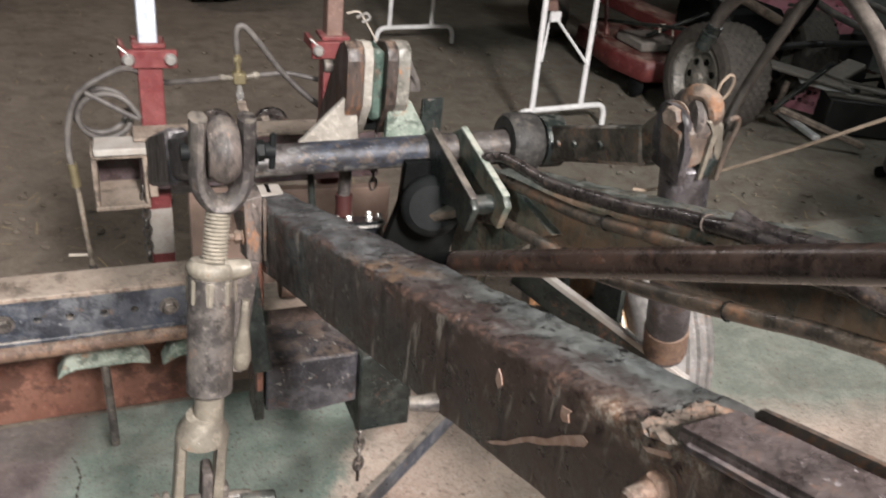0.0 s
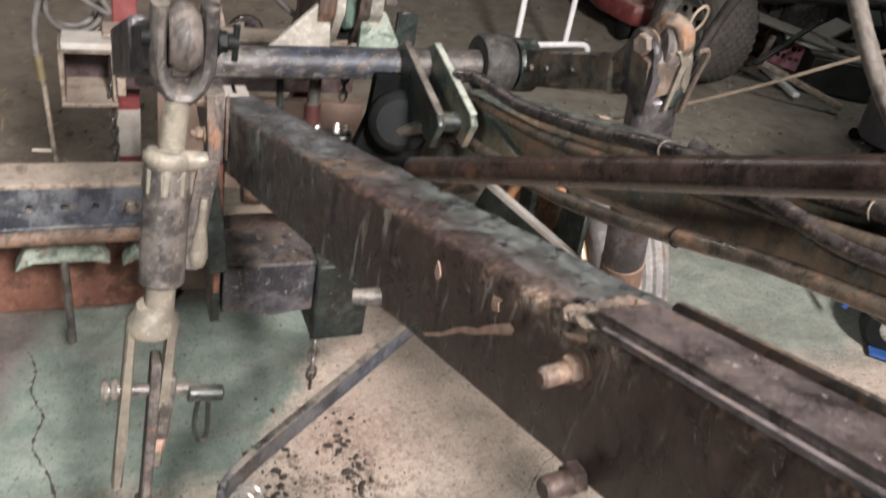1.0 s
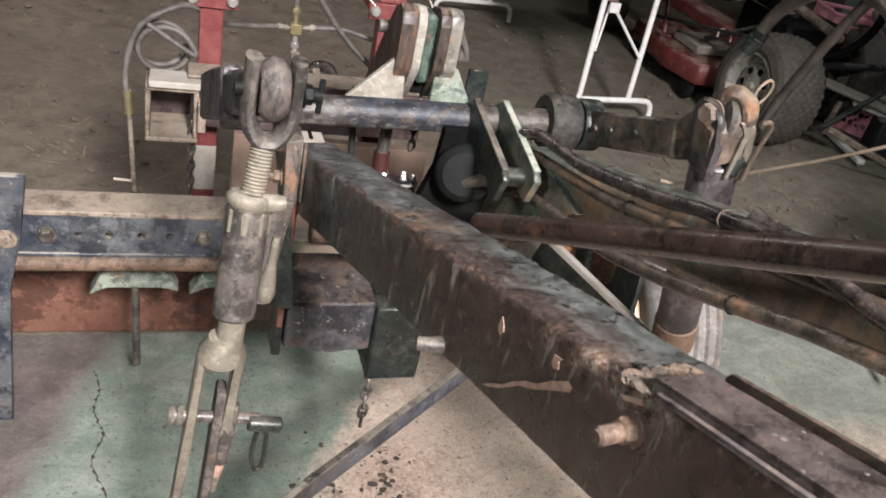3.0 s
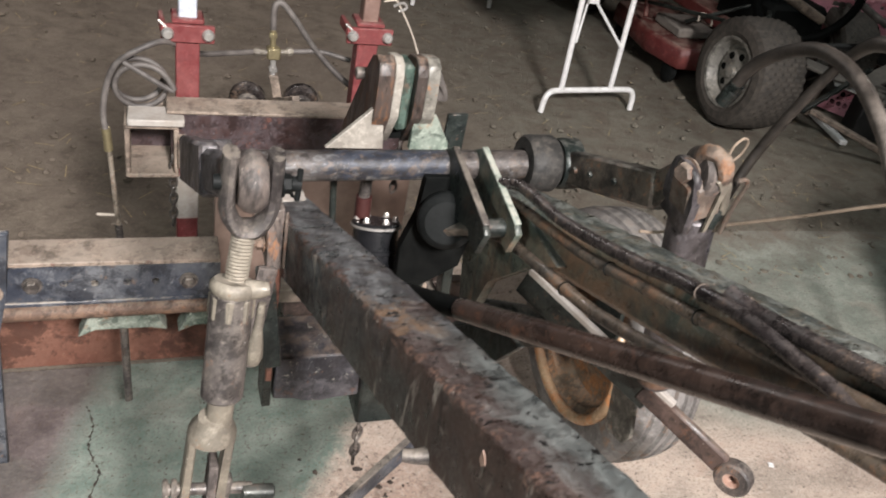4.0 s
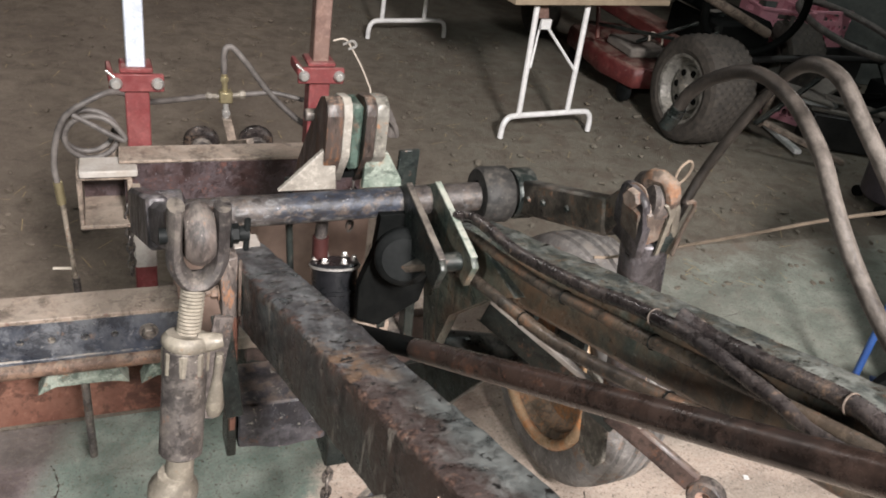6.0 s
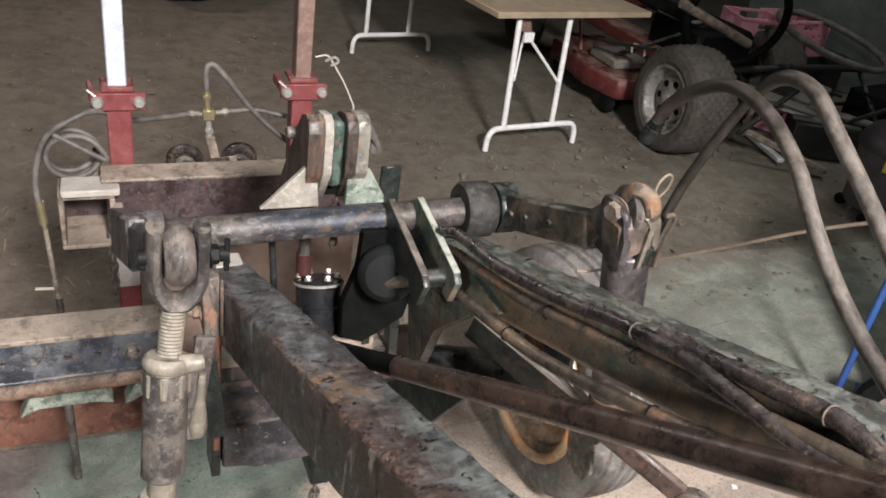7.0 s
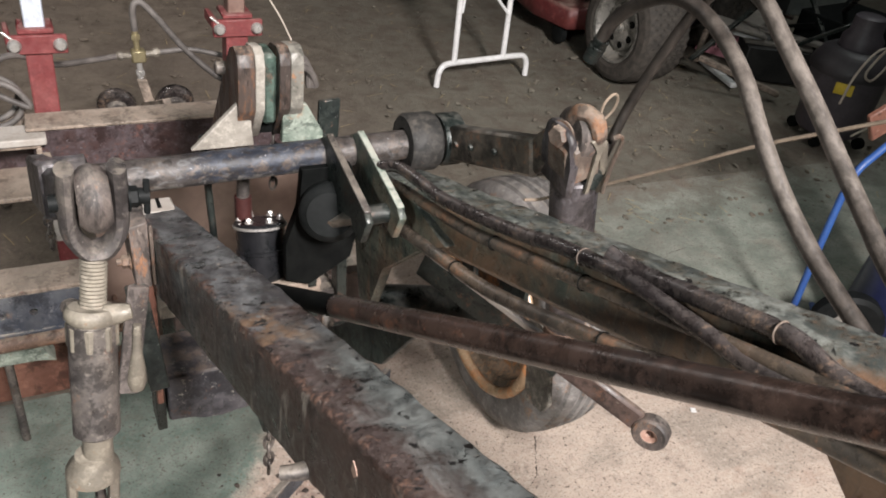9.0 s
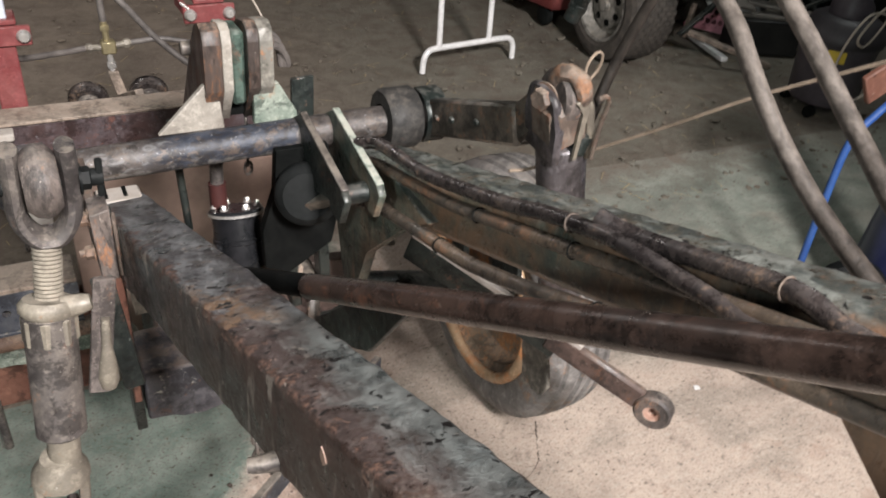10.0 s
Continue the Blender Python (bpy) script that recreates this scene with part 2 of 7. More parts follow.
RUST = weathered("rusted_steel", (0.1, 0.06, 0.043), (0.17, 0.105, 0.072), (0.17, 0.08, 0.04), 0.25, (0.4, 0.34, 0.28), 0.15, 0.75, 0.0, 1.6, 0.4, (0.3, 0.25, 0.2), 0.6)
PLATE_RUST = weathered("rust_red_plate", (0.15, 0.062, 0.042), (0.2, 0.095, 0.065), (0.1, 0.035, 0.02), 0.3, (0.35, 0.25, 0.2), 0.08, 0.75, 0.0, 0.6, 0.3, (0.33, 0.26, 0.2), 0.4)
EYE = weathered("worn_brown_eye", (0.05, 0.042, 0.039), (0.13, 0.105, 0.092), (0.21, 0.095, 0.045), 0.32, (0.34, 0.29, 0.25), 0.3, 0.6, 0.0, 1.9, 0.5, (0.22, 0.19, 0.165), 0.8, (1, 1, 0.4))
DARKRED = plain("dark_red_paint", (0.045, 0.014, 0.013), (0.07, 0.024, 0.02), 0.5)
SHEETBROWN = plain("dull_brown_sheet", (0.16, 0.105, 0.082), (0.22, 0.155, 0.125), 0.55, 0.0, 5)
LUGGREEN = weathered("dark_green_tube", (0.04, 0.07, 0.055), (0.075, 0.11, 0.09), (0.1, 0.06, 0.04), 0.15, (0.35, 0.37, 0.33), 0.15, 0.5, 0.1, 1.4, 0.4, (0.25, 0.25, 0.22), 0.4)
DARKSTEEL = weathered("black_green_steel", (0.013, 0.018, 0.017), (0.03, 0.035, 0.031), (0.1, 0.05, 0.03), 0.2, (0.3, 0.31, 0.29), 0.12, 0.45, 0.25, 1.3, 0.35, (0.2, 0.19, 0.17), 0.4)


def shaft_material():
    m, t, b = nodes_of("scuffed_shaft_steel")
    v = coords(t)
    sep = t.nodes.new("ShaderNodeSeparateXYZ")
    t.links.new(v, sep.inputs[0])
    big, mid = noise_node(t, v, 16, 5, 0.6, 0.6), noise_node(t, v, 55, 7, 0.72, 0.9)
    fine, flake = noise_node(t, v, 190, 3, 0.6), noise_node(t, coords(t, (0.6, 1, 1), (4, 4, 4)), 45, 6, 0.72, 1.0)
    x = math_node(t, "ADD", sep.outputs[0], math_node(t, "MULTIPLY", math_node(t, "SUBTRACT", mid, 0.5), 0.25))
    blue = mix_node(t, ramp_node(t, big, 0.4, 0.62), (0.016, 0.019, 0.028), (0.05, 0.058, 0.078))
    brown = mix_node(t, ramp_node(t, mid, 0.4, 0.62), (0.05, 0.043, 0.04), (0.105, 0.092, 0.085))
    colour = mix_node(t, math_node(t, "MAXIMUM", ramp_node(t, x, -0.6, -0.66), ramp_node(t, x, -0.42, -0.39)), blue, brown)
    grime = noise_node(t, coords(t, (0.7, 1, 1), (2, 7, 1)), 62, 8, 0.76, 0.4)
    colour = mix_node(t, math_node(t, "MULTIPLY", ramp_node(t, grime, 0.5, 0.58), 0.85), colour, (0.02, 0.017, 0.016))
    colour = mix_node(t, math_node(t, "MULTIPLY", ramp_node(t, noise_node(t, coords(t, (0.7, 1, 1), (6, 2, 8)), 55, 8, 0.76, 0.4), 0.54, 0.6), 0.8), colour, (0.1, 0.075, 0.058))
    colour = mix_node(t, math_node(t, "MULTIPLY", ramp_node(t, flake, 0.57, 0.65), 0.7), colour, (0.16, 0.158, 0.158))
    colour = mix_node(t, ramp_node(t, fine, 0.69, 0.73), colour, (0.3, 0.3, 0.31))
    low = math_node(t, "ADD", ramp_node(t, sep.outputs[2], 0.951, 0.936), math_node(t, "MULTIPLY", math_node(t, "SUBTRACT", mid, 0.55), 5.0))
    colour = mix_node(t, math_node(t, "MULTIPLY", ramp_node(t, low, 0.6, 0.9), 0.7), colour, (0.19, 0.18, 0.165))
    t.links.new(colour, b.inputs["Base Color"])
    b.inputs["Metallic"].default_value = 0.15
    t.links.new(math_node(t, "ADD", math_node(t, "MULTIPLY", flake, 0.5), 0.22), b.inputs["Roughness"])
    bump_node(t, b, math_node(t, "ADD", mid, math_node(t, "MULTIPLY", flake, 0.6)), 0.5, 0.003)
    return m


SHAFTMIX = shaft_material()
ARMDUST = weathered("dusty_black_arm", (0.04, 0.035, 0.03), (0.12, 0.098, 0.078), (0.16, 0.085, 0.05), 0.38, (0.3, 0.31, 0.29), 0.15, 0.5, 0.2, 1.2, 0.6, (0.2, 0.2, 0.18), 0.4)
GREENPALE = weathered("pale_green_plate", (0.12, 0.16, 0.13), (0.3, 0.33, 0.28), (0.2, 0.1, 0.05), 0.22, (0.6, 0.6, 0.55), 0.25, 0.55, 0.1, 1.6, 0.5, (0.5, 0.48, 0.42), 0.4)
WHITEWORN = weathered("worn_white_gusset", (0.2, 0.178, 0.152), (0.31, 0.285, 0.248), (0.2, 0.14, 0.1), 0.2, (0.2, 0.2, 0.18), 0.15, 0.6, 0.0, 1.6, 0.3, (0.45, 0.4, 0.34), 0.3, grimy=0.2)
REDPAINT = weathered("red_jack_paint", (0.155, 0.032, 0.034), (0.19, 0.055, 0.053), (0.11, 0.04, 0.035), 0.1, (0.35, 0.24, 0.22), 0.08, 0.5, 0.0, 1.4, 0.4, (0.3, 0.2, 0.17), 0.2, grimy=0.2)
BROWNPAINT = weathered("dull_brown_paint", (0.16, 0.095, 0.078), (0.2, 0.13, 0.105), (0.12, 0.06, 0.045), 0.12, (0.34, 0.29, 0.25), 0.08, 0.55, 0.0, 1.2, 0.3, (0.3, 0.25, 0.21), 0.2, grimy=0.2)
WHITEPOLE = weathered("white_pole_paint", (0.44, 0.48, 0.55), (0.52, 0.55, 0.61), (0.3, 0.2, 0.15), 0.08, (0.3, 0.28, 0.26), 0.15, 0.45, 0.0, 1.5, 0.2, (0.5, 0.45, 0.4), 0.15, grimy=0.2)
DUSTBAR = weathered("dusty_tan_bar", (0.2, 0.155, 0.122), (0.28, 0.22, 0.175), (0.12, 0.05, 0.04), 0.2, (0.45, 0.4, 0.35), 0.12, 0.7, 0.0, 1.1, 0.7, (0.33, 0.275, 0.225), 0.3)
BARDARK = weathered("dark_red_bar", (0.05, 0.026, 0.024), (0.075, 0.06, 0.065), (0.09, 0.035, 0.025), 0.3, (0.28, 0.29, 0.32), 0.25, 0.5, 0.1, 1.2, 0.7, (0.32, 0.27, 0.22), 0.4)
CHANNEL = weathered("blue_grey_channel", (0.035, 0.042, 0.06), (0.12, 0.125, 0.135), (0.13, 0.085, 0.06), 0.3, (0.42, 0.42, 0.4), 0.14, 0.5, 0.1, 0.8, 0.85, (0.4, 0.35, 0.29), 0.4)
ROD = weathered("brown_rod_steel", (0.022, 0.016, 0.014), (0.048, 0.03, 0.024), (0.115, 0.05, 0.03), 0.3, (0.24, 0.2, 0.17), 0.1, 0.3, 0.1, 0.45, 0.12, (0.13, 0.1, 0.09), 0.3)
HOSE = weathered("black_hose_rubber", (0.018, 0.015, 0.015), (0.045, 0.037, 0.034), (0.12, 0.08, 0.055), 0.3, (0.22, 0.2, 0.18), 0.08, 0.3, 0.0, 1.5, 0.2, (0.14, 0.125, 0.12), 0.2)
HOSETAN = weathered("tan_hose_rubber", (0.045, 0.04, 0.035), (0.1, 0.075, 0.055), (0.16, 0.085, 0.05), 0.35, (0.2, 0.18, 0.15), 0.1, 0.36, 0.0, 1.0, 0.2, (0.13, 0.11, 0.09), 0.3)


def arch_hose_material():
    m, t, b = nodes_of("arching_hose_rubber")
    v = coords(t)
    sep = t.nodes.new("ShaderNodeSeparateXYZ")
    t.links.new(v, sep.inputs[0])
    big, mid, fine = noise_node(t, v, 22, 5, 0.6, 0.5), noise_node(t, coords(t, (1, 0.35, 0.35)), 110, 6, 0.7, 0.2), noise_node(t, v, 240, 3, 0.6)
    y = math_node(t, "ADD", sep.outputs[1], math_node(t, "MULTIPLY", math_node(t, "SUBTRACT", big, 0.5), 0.3))
    pale = math_node(t, "MULTIPLY", ramp_node(t, y, 1.13, 1.0), ramp_node(t, y, 0.8, 0.9))
    dark = mix_node(t, ramp_node(t, mid, 0.38, 0.65), (0.018, 0.015, 0.013), (0.052, 0.042, 0.035))
    dust = mix_node(t, ramp_node(t, mid, 0.35, 0.6), (0.05, 0.042, 0.036), (0.135, 0.115, 0.1))
    colour = mix_node(t, pale, dark, dust)
    colour = mix_node(t, math_node(t, "MULTIPLY", ramp_node(t, fine, 0.5, 0.68), 0.4), colour, (0.06, 0.05, 0.042))
    t.links.new(colour, b.inputs["Base Color"])
    t.links.new(math_node(t, "ADD", math_node(t, "MULTIPLY", mid, 0.35), 0.3), b.inputs["Roughness"])
    bump_node(t, b, math_node(t, "ADD", mid, fine), 0.35, 0.002)
    return m


ARCHHOSE = arch_hose_material()
GREYHOSE = plain("grey_hose", (0.06, 0.052, 0.048), (0.16, 0.142, 0.13), 0.6, 0.0, 14)
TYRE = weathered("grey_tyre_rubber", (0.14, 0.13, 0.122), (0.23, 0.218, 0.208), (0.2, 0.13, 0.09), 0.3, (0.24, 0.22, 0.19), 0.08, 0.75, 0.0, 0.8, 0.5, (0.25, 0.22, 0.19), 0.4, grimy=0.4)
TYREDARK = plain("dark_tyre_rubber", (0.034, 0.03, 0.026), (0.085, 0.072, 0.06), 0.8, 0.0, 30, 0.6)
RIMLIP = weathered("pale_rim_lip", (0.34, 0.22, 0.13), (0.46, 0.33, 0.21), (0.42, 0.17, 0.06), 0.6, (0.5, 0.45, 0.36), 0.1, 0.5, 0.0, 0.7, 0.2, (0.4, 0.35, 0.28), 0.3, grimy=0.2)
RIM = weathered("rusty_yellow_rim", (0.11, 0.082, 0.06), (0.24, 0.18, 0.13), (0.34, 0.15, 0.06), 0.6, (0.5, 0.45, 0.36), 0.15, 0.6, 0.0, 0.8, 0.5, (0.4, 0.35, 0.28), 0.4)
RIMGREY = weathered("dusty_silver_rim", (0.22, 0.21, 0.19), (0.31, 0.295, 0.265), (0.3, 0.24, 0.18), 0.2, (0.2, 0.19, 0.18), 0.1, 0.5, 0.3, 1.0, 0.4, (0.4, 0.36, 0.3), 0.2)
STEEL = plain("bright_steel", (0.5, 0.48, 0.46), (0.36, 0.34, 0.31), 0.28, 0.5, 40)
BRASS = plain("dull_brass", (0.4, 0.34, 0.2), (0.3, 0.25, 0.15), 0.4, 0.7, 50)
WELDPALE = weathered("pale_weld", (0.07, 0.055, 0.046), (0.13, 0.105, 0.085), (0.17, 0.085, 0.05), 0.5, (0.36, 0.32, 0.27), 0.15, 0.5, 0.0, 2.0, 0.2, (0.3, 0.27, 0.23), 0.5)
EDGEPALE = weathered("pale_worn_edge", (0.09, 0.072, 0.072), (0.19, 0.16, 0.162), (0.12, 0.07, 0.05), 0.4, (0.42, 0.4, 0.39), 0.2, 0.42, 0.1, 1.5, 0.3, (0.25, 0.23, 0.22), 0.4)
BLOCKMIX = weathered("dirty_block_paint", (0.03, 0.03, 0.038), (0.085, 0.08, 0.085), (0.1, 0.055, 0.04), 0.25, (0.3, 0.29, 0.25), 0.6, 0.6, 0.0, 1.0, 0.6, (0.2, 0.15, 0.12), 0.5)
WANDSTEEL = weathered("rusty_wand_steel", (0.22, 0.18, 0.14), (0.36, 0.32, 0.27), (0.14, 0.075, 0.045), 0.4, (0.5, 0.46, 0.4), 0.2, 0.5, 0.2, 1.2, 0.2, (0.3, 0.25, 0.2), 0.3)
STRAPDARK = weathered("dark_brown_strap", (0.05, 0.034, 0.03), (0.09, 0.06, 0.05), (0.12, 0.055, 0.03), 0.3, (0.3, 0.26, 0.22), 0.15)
BLACKGLOSS = plain("black_gloss_cast", (0.006, 0.007, 0.008), (0.015, 0.015, 0.017), 0.28, 0.0, 30, 0.3)
BLACK = plain("black_plastic", (0.004, 0.0045, 0.0045), (0.008, 0.0085, 0.008), 0.6)
BLACK.node_tree.nodes["Principled BSDF"].inputs["Specular IOR Level"].default_value = 0.05
DARKGREY = plain("dark_grey_metal", (0.006, 0.007, 0.007), (0.012, 0.013, 0.013), 0.55)
DARKGREY.node_tree.nodes["Principled BSDF"].inputs["Specular IOR Level"].default_value = 0.1
WHITE = weathered("white_table_paint", (0.76, 0.75, 0.74), (0.82, 0.81, 0.8), (0.4, 0.33, 0.27), 0.05, (0.35, 0.33, 0.3), 0.06, 0.4, 0.0, 1.5, 0.15, (0.5, 0.46, 0.4), 0.15, grimy=0.2)
LIDPALE = plain("worn_pale_lid", (0.42, 0.39, 0.36), (0.33, 0.29, 0.25), 0.5)
WOOD = plain("raw_plywood", (0.34, 0.27, 0.19), (0.25, 0.19, 0.13), 0.7, 0.0, 8)
REDMOWER = weathered("dull_red_mower_paint", (0.095, 0.018, 0.018), (0.135, 0.034, 0.03), (0.12, 0.07, 0.05), 0.25, (0.35, 0.3, 0.27), 0.15, 0.55, 0.0, 0.6, 0.7, (0.3, 0.22, 0.18), 0.2, grimy=0.2)
PINK = plain("pink_crate_plastic", (0.64, 0.26, 0.32), (0.7, 0.32, 0.38), 0.5, 0.0, 12)
GREYBOARD = plain("grey_board", (0.15, 0.135, 0.12), (0.22, 0.195, 0.17), 0.75, 0.0, 6)
VACGREY = plain("grey_vacuum_plastic", (0.055, 0.047, 0.056), (0.085, 0.073, 0.083), 0.5, 0.0, 9)
VACDARK = plain("dark_vacuum_plastic", (0.028, 0.025, 0.028), (0.05, 0.044, 0.048), 0.5, 0.0, 9)
YELLOW = plain("yellow_sticker", (0.62, 0.45, 0.03), (0.55, 0.4, 0.04), 0.5)
BLUE = plain("blue_truck_paint", (0.02, 0.06, 0.22), (0.03, 0.09, 0.28), 0.45)
NAVY = plain("navy_tank_paint", (0.015, 0.02, 0.06), (0.025, 0.03, 0.085), 0.35)
ROPE = plain("tan_rope", (0.26, 0.2, 0.15), (0.19, 0.145, 0.105), 0.85, 0.0, 60, 0.6)
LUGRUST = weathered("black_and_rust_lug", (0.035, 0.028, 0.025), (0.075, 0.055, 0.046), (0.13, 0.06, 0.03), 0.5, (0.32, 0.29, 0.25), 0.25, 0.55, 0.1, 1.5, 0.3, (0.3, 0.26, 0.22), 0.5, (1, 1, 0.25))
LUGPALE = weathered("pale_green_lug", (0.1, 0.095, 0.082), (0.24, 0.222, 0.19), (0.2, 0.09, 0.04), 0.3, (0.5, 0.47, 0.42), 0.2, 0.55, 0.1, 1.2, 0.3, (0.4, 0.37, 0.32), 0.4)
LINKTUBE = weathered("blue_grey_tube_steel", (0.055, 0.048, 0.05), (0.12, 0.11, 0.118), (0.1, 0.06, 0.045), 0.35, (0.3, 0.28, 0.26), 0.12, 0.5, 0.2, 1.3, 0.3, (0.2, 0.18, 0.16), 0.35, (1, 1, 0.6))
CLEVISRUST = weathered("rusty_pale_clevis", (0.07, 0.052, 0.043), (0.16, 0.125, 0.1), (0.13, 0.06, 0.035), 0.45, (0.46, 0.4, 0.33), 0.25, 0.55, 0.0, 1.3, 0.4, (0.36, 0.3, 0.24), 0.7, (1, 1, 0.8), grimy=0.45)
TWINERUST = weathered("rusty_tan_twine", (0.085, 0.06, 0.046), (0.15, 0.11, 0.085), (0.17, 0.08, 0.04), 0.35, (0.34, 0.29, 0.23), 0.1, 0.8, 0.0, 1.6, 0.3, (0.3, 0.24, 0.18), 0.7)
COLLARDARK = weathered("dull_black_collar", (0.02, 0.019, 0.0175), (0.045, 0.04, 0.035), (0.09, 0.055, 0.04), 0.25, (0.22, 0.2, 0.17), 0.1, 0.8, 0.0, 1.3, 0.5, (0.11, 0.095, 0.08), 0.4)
BOXBLACK = plain("dusty_black_box", (0.012, 0.012, 0.0125), (0.03, 0.028, 0.027), 0.6, 0.0, 9)
FLESH = plain("bare_pale_steel", (0.3, 0.17, 0.125), (0.45, 0.31, 0.25), 0.5, 0.1, 90)
SHEETDARK = plain("dark_green_sheet", (0.075, 0.082, 0.078), (0.13, 0.135, 0.125), 0.6, 0.0, 5)
CORD = plain("pale_cord", (0.5, 0.44, 0.37), (0.42, 0.36, 0.3), 0.6)
STRAW = plain("straw", (0.5, 0.38, 0.2), (0.36, 0.27, 0.14), 0.8)
CRUMB = plain("dark_crumb", (0.03, 0.023, 0.019), (0.06, 0.045, 0.035), 0.9)


def floor_material(name, dirt):
    m, t, b = nodes_of(name)
    v = coords(t)
    big, mid = noise_node(t, v, 1.3, 5, 0.6, 0.5), noise_node(t, v, 9, 8, 0.72, 0.4)
    fine, grit = noise_node(t, v, 70, 5, 0.7), noise_node(t, v, 75, 4, 0.6, 0.2)
    if dirt:
        colour = mix_node(t, ramp_node(t, big, 0.3, 0.7), (0.15, 0.12, 0.095), (0.22, 0.18, 0.14))
        sep = t.nodes.new("ShaderNodeSeparateXYZ")
        t.links.new(v, sep.inputs[0])
        side = math_node(t, "ADD", sep.outputs[0], math_node(t, "MULTIPLY", math_node(t, "SUBTRACT", mid, 0.5), 1.5))
        colour = mix_node(t, math_node(t, "MULTIPLY", ramp_node(t, side, 0.1, 0.8), 0.7), colour, (0.155, 0.15, 0.12))
        colour = mix_node(t, ramp_node(t, mid, 0.42, 0.66), colour, (0.11, 0.085, 0.065))
        colour = mix_node(t, math_node(t, "MULTIPLY", ramp_node(t, fine, 0.52, 0.7), 0.5), colour, (0.27, 0.22, 0.165))
    else:
        sep = t.nodes.new("ShaderNodeSeparateXYZ")
        t.links.new(v, sep.inputs[0])
        wob = math_node(t, "MULTIPLY", math_node(t, "SUBTRACT", big, 0.5), 0.5)
        xw = math_node(t, "ADD", sep.outputs[0], wob)
        yw = math_node(t, "ADD", sep.outputs[1], wob)
        colour = mix_node(t, ramp_node(t, mid, 0.3, 0.7), (0.5, 0.405, 0.335), (0.37, 0.295, 0.245))
        green = mix_node(t, ramp_node(t, mid, 0.35, 0.65), (0.255, 0.29, 0.25), (0.12, 0.165, 0.138))
        slope = math_node(t, "ADD", math_node(t, "MULTIPLY", sep.outputs[0], 1.45), 2.42)
        jag = math_node(t, "ADD", math_node(t, "MULTIPLY", wob, 0.3), math_node(t, "MULTIPLY", math_node(t, "SUBTRACT", mid, 0.5), 0.4))
        over = math_node(t, "ADD", math_node(t, "SUBTRACT", sep.outputs[1], math_node(t, "MAXIMUM", slope, 1.46)), jag)
        left = ramp_node(t, over, -0.03, 0.1)
        near = ramp_node(t, sep.outputs[0], 0.2, 0.0)
        colour = mix_node(t, math_node(t, "MULTIPLY", left, near), colour, green)
        far = math_node(t, "MULTIPLY", ramp_node(t, xw, 0.25, 0.75), ramp_node(t, math_node(t, "ADD", yw, math_node(t, "MULTIPLY", xw, 0.2)), 1.8, 1.98))
        colour = mix_node(t, math_node(t, "MULTIPLY", far, 0.85), colour, green)
        heart = t.nodes.new("ShaderNodeVectorMath")
        heart.operation = "DISTANCE"
        heart.inputs[1].default_value = (-0.42, 1.45, 0)
        t.links.new(v, heart.inputs[0])
        spill = math_node(t, "MULTIPLY", ramp_node(t, heart.outputs["Value"], 0.32, 0.08), ramp_node(t, noise_node(t, coords(t, (1, 1, 1), (3, 8, 0)), 24, 7, 0.76, 0.2), 0.5, 0.58))
        colour = mix_node(t, math_node(t, "MULTIPLY", spill, 0.9), colour, (0.075, 0.048, 0.037))
        # bare purple-grey concrete left of the crack, darkened for soft shadow lying there
        bare = math_node(t, "ADD", math_node(t, "MULTIPLY", sep.outputs[1], -0.3), math_node(t, "ADD", sep.outputs[0], math_node(t, "MULTIPLY", math_node(t, "SUBTRACT", mid, 0.5), 0.1)))
        bare = ramp_node(t, bare, -1.65, -1.73)
        colour = mix_node(t, bare, colour, mix_node(t, ramp_node(t, mid, 0.38, 0.62), (0.085, 0.066, 0.066), (0.17, 0.138, 0.133)))
        # slanting dark bands painted in as soft shadows across the slab
        streak = noise_node(t, coords(t, (1, 2.6, 1), (5, 1, 0), (0, 0, 0.5)), 2.4, 4, 0.55, 0.4)
        colour = mix_node(t, math_node(t, "MULTIPLY", ramp_node(t, streak, 0.48, 0.62), 0.35), colour, (0.08, 0.085, 0.07))
        rustspot = t.nodes.new("ShaderNodeVectorMath")
        rustspot.operation = "DISTANCE"
        rustspot.inputs[1].default_value = (-0.36, 1.6, 0)
        t.links.new(v, rustspot.inputs[0])
        colour = mix_node(t, math_node(t, "MULTIPLY", ramp_node(t, math_node(t, "ADD", rustspot.outputs["Value"], math_node(t, "MULTIPLY", mid, 0.25)), 0.34, 0.14), 0.55), colour, (0.26, 0.15, 0.11))
        grown = math_node(t, "SUBTRACT", 1.0, math_node(t, "MULTIPLY", math_node(t, "MAXIMUM", math_node(t, "MULTIPLY", left, near), far), 0.65))
        soil = ramp_node(t, math_node(t, "ADD", sep.outputs[1], math_node(t, "MULTIPLY", mid, 0.9)), 2.95, 3.3)
        colour = mix_node(t, soil, colour, (0.18, 0.145, 0.115))
        colour = mix_node(t, math_node(t, "MULTIPLY", ramp_node(t, grit, 0.61, 0.65), 0.8), colour, (0.08, 0.06, 0.047))
        colour = mix_node(t, math_node(t, "MULTIPLY", math_node(t, "MULTIPLY", ramp_node(t, big, 0.54, 0.64), 0.45), grown), colour, (0.15, 0.12, 0.1))
        colour = mix_node(t, math_node(t, "MULTIPLY", ramp_node(t, noise_node(t, v, 3.2, 7, 0.7, 0.6), 0.55, 0.63), math_node(t, "MULTIPLY", grown, 0.4)), colour, (0.2, 0.15, 0.12))
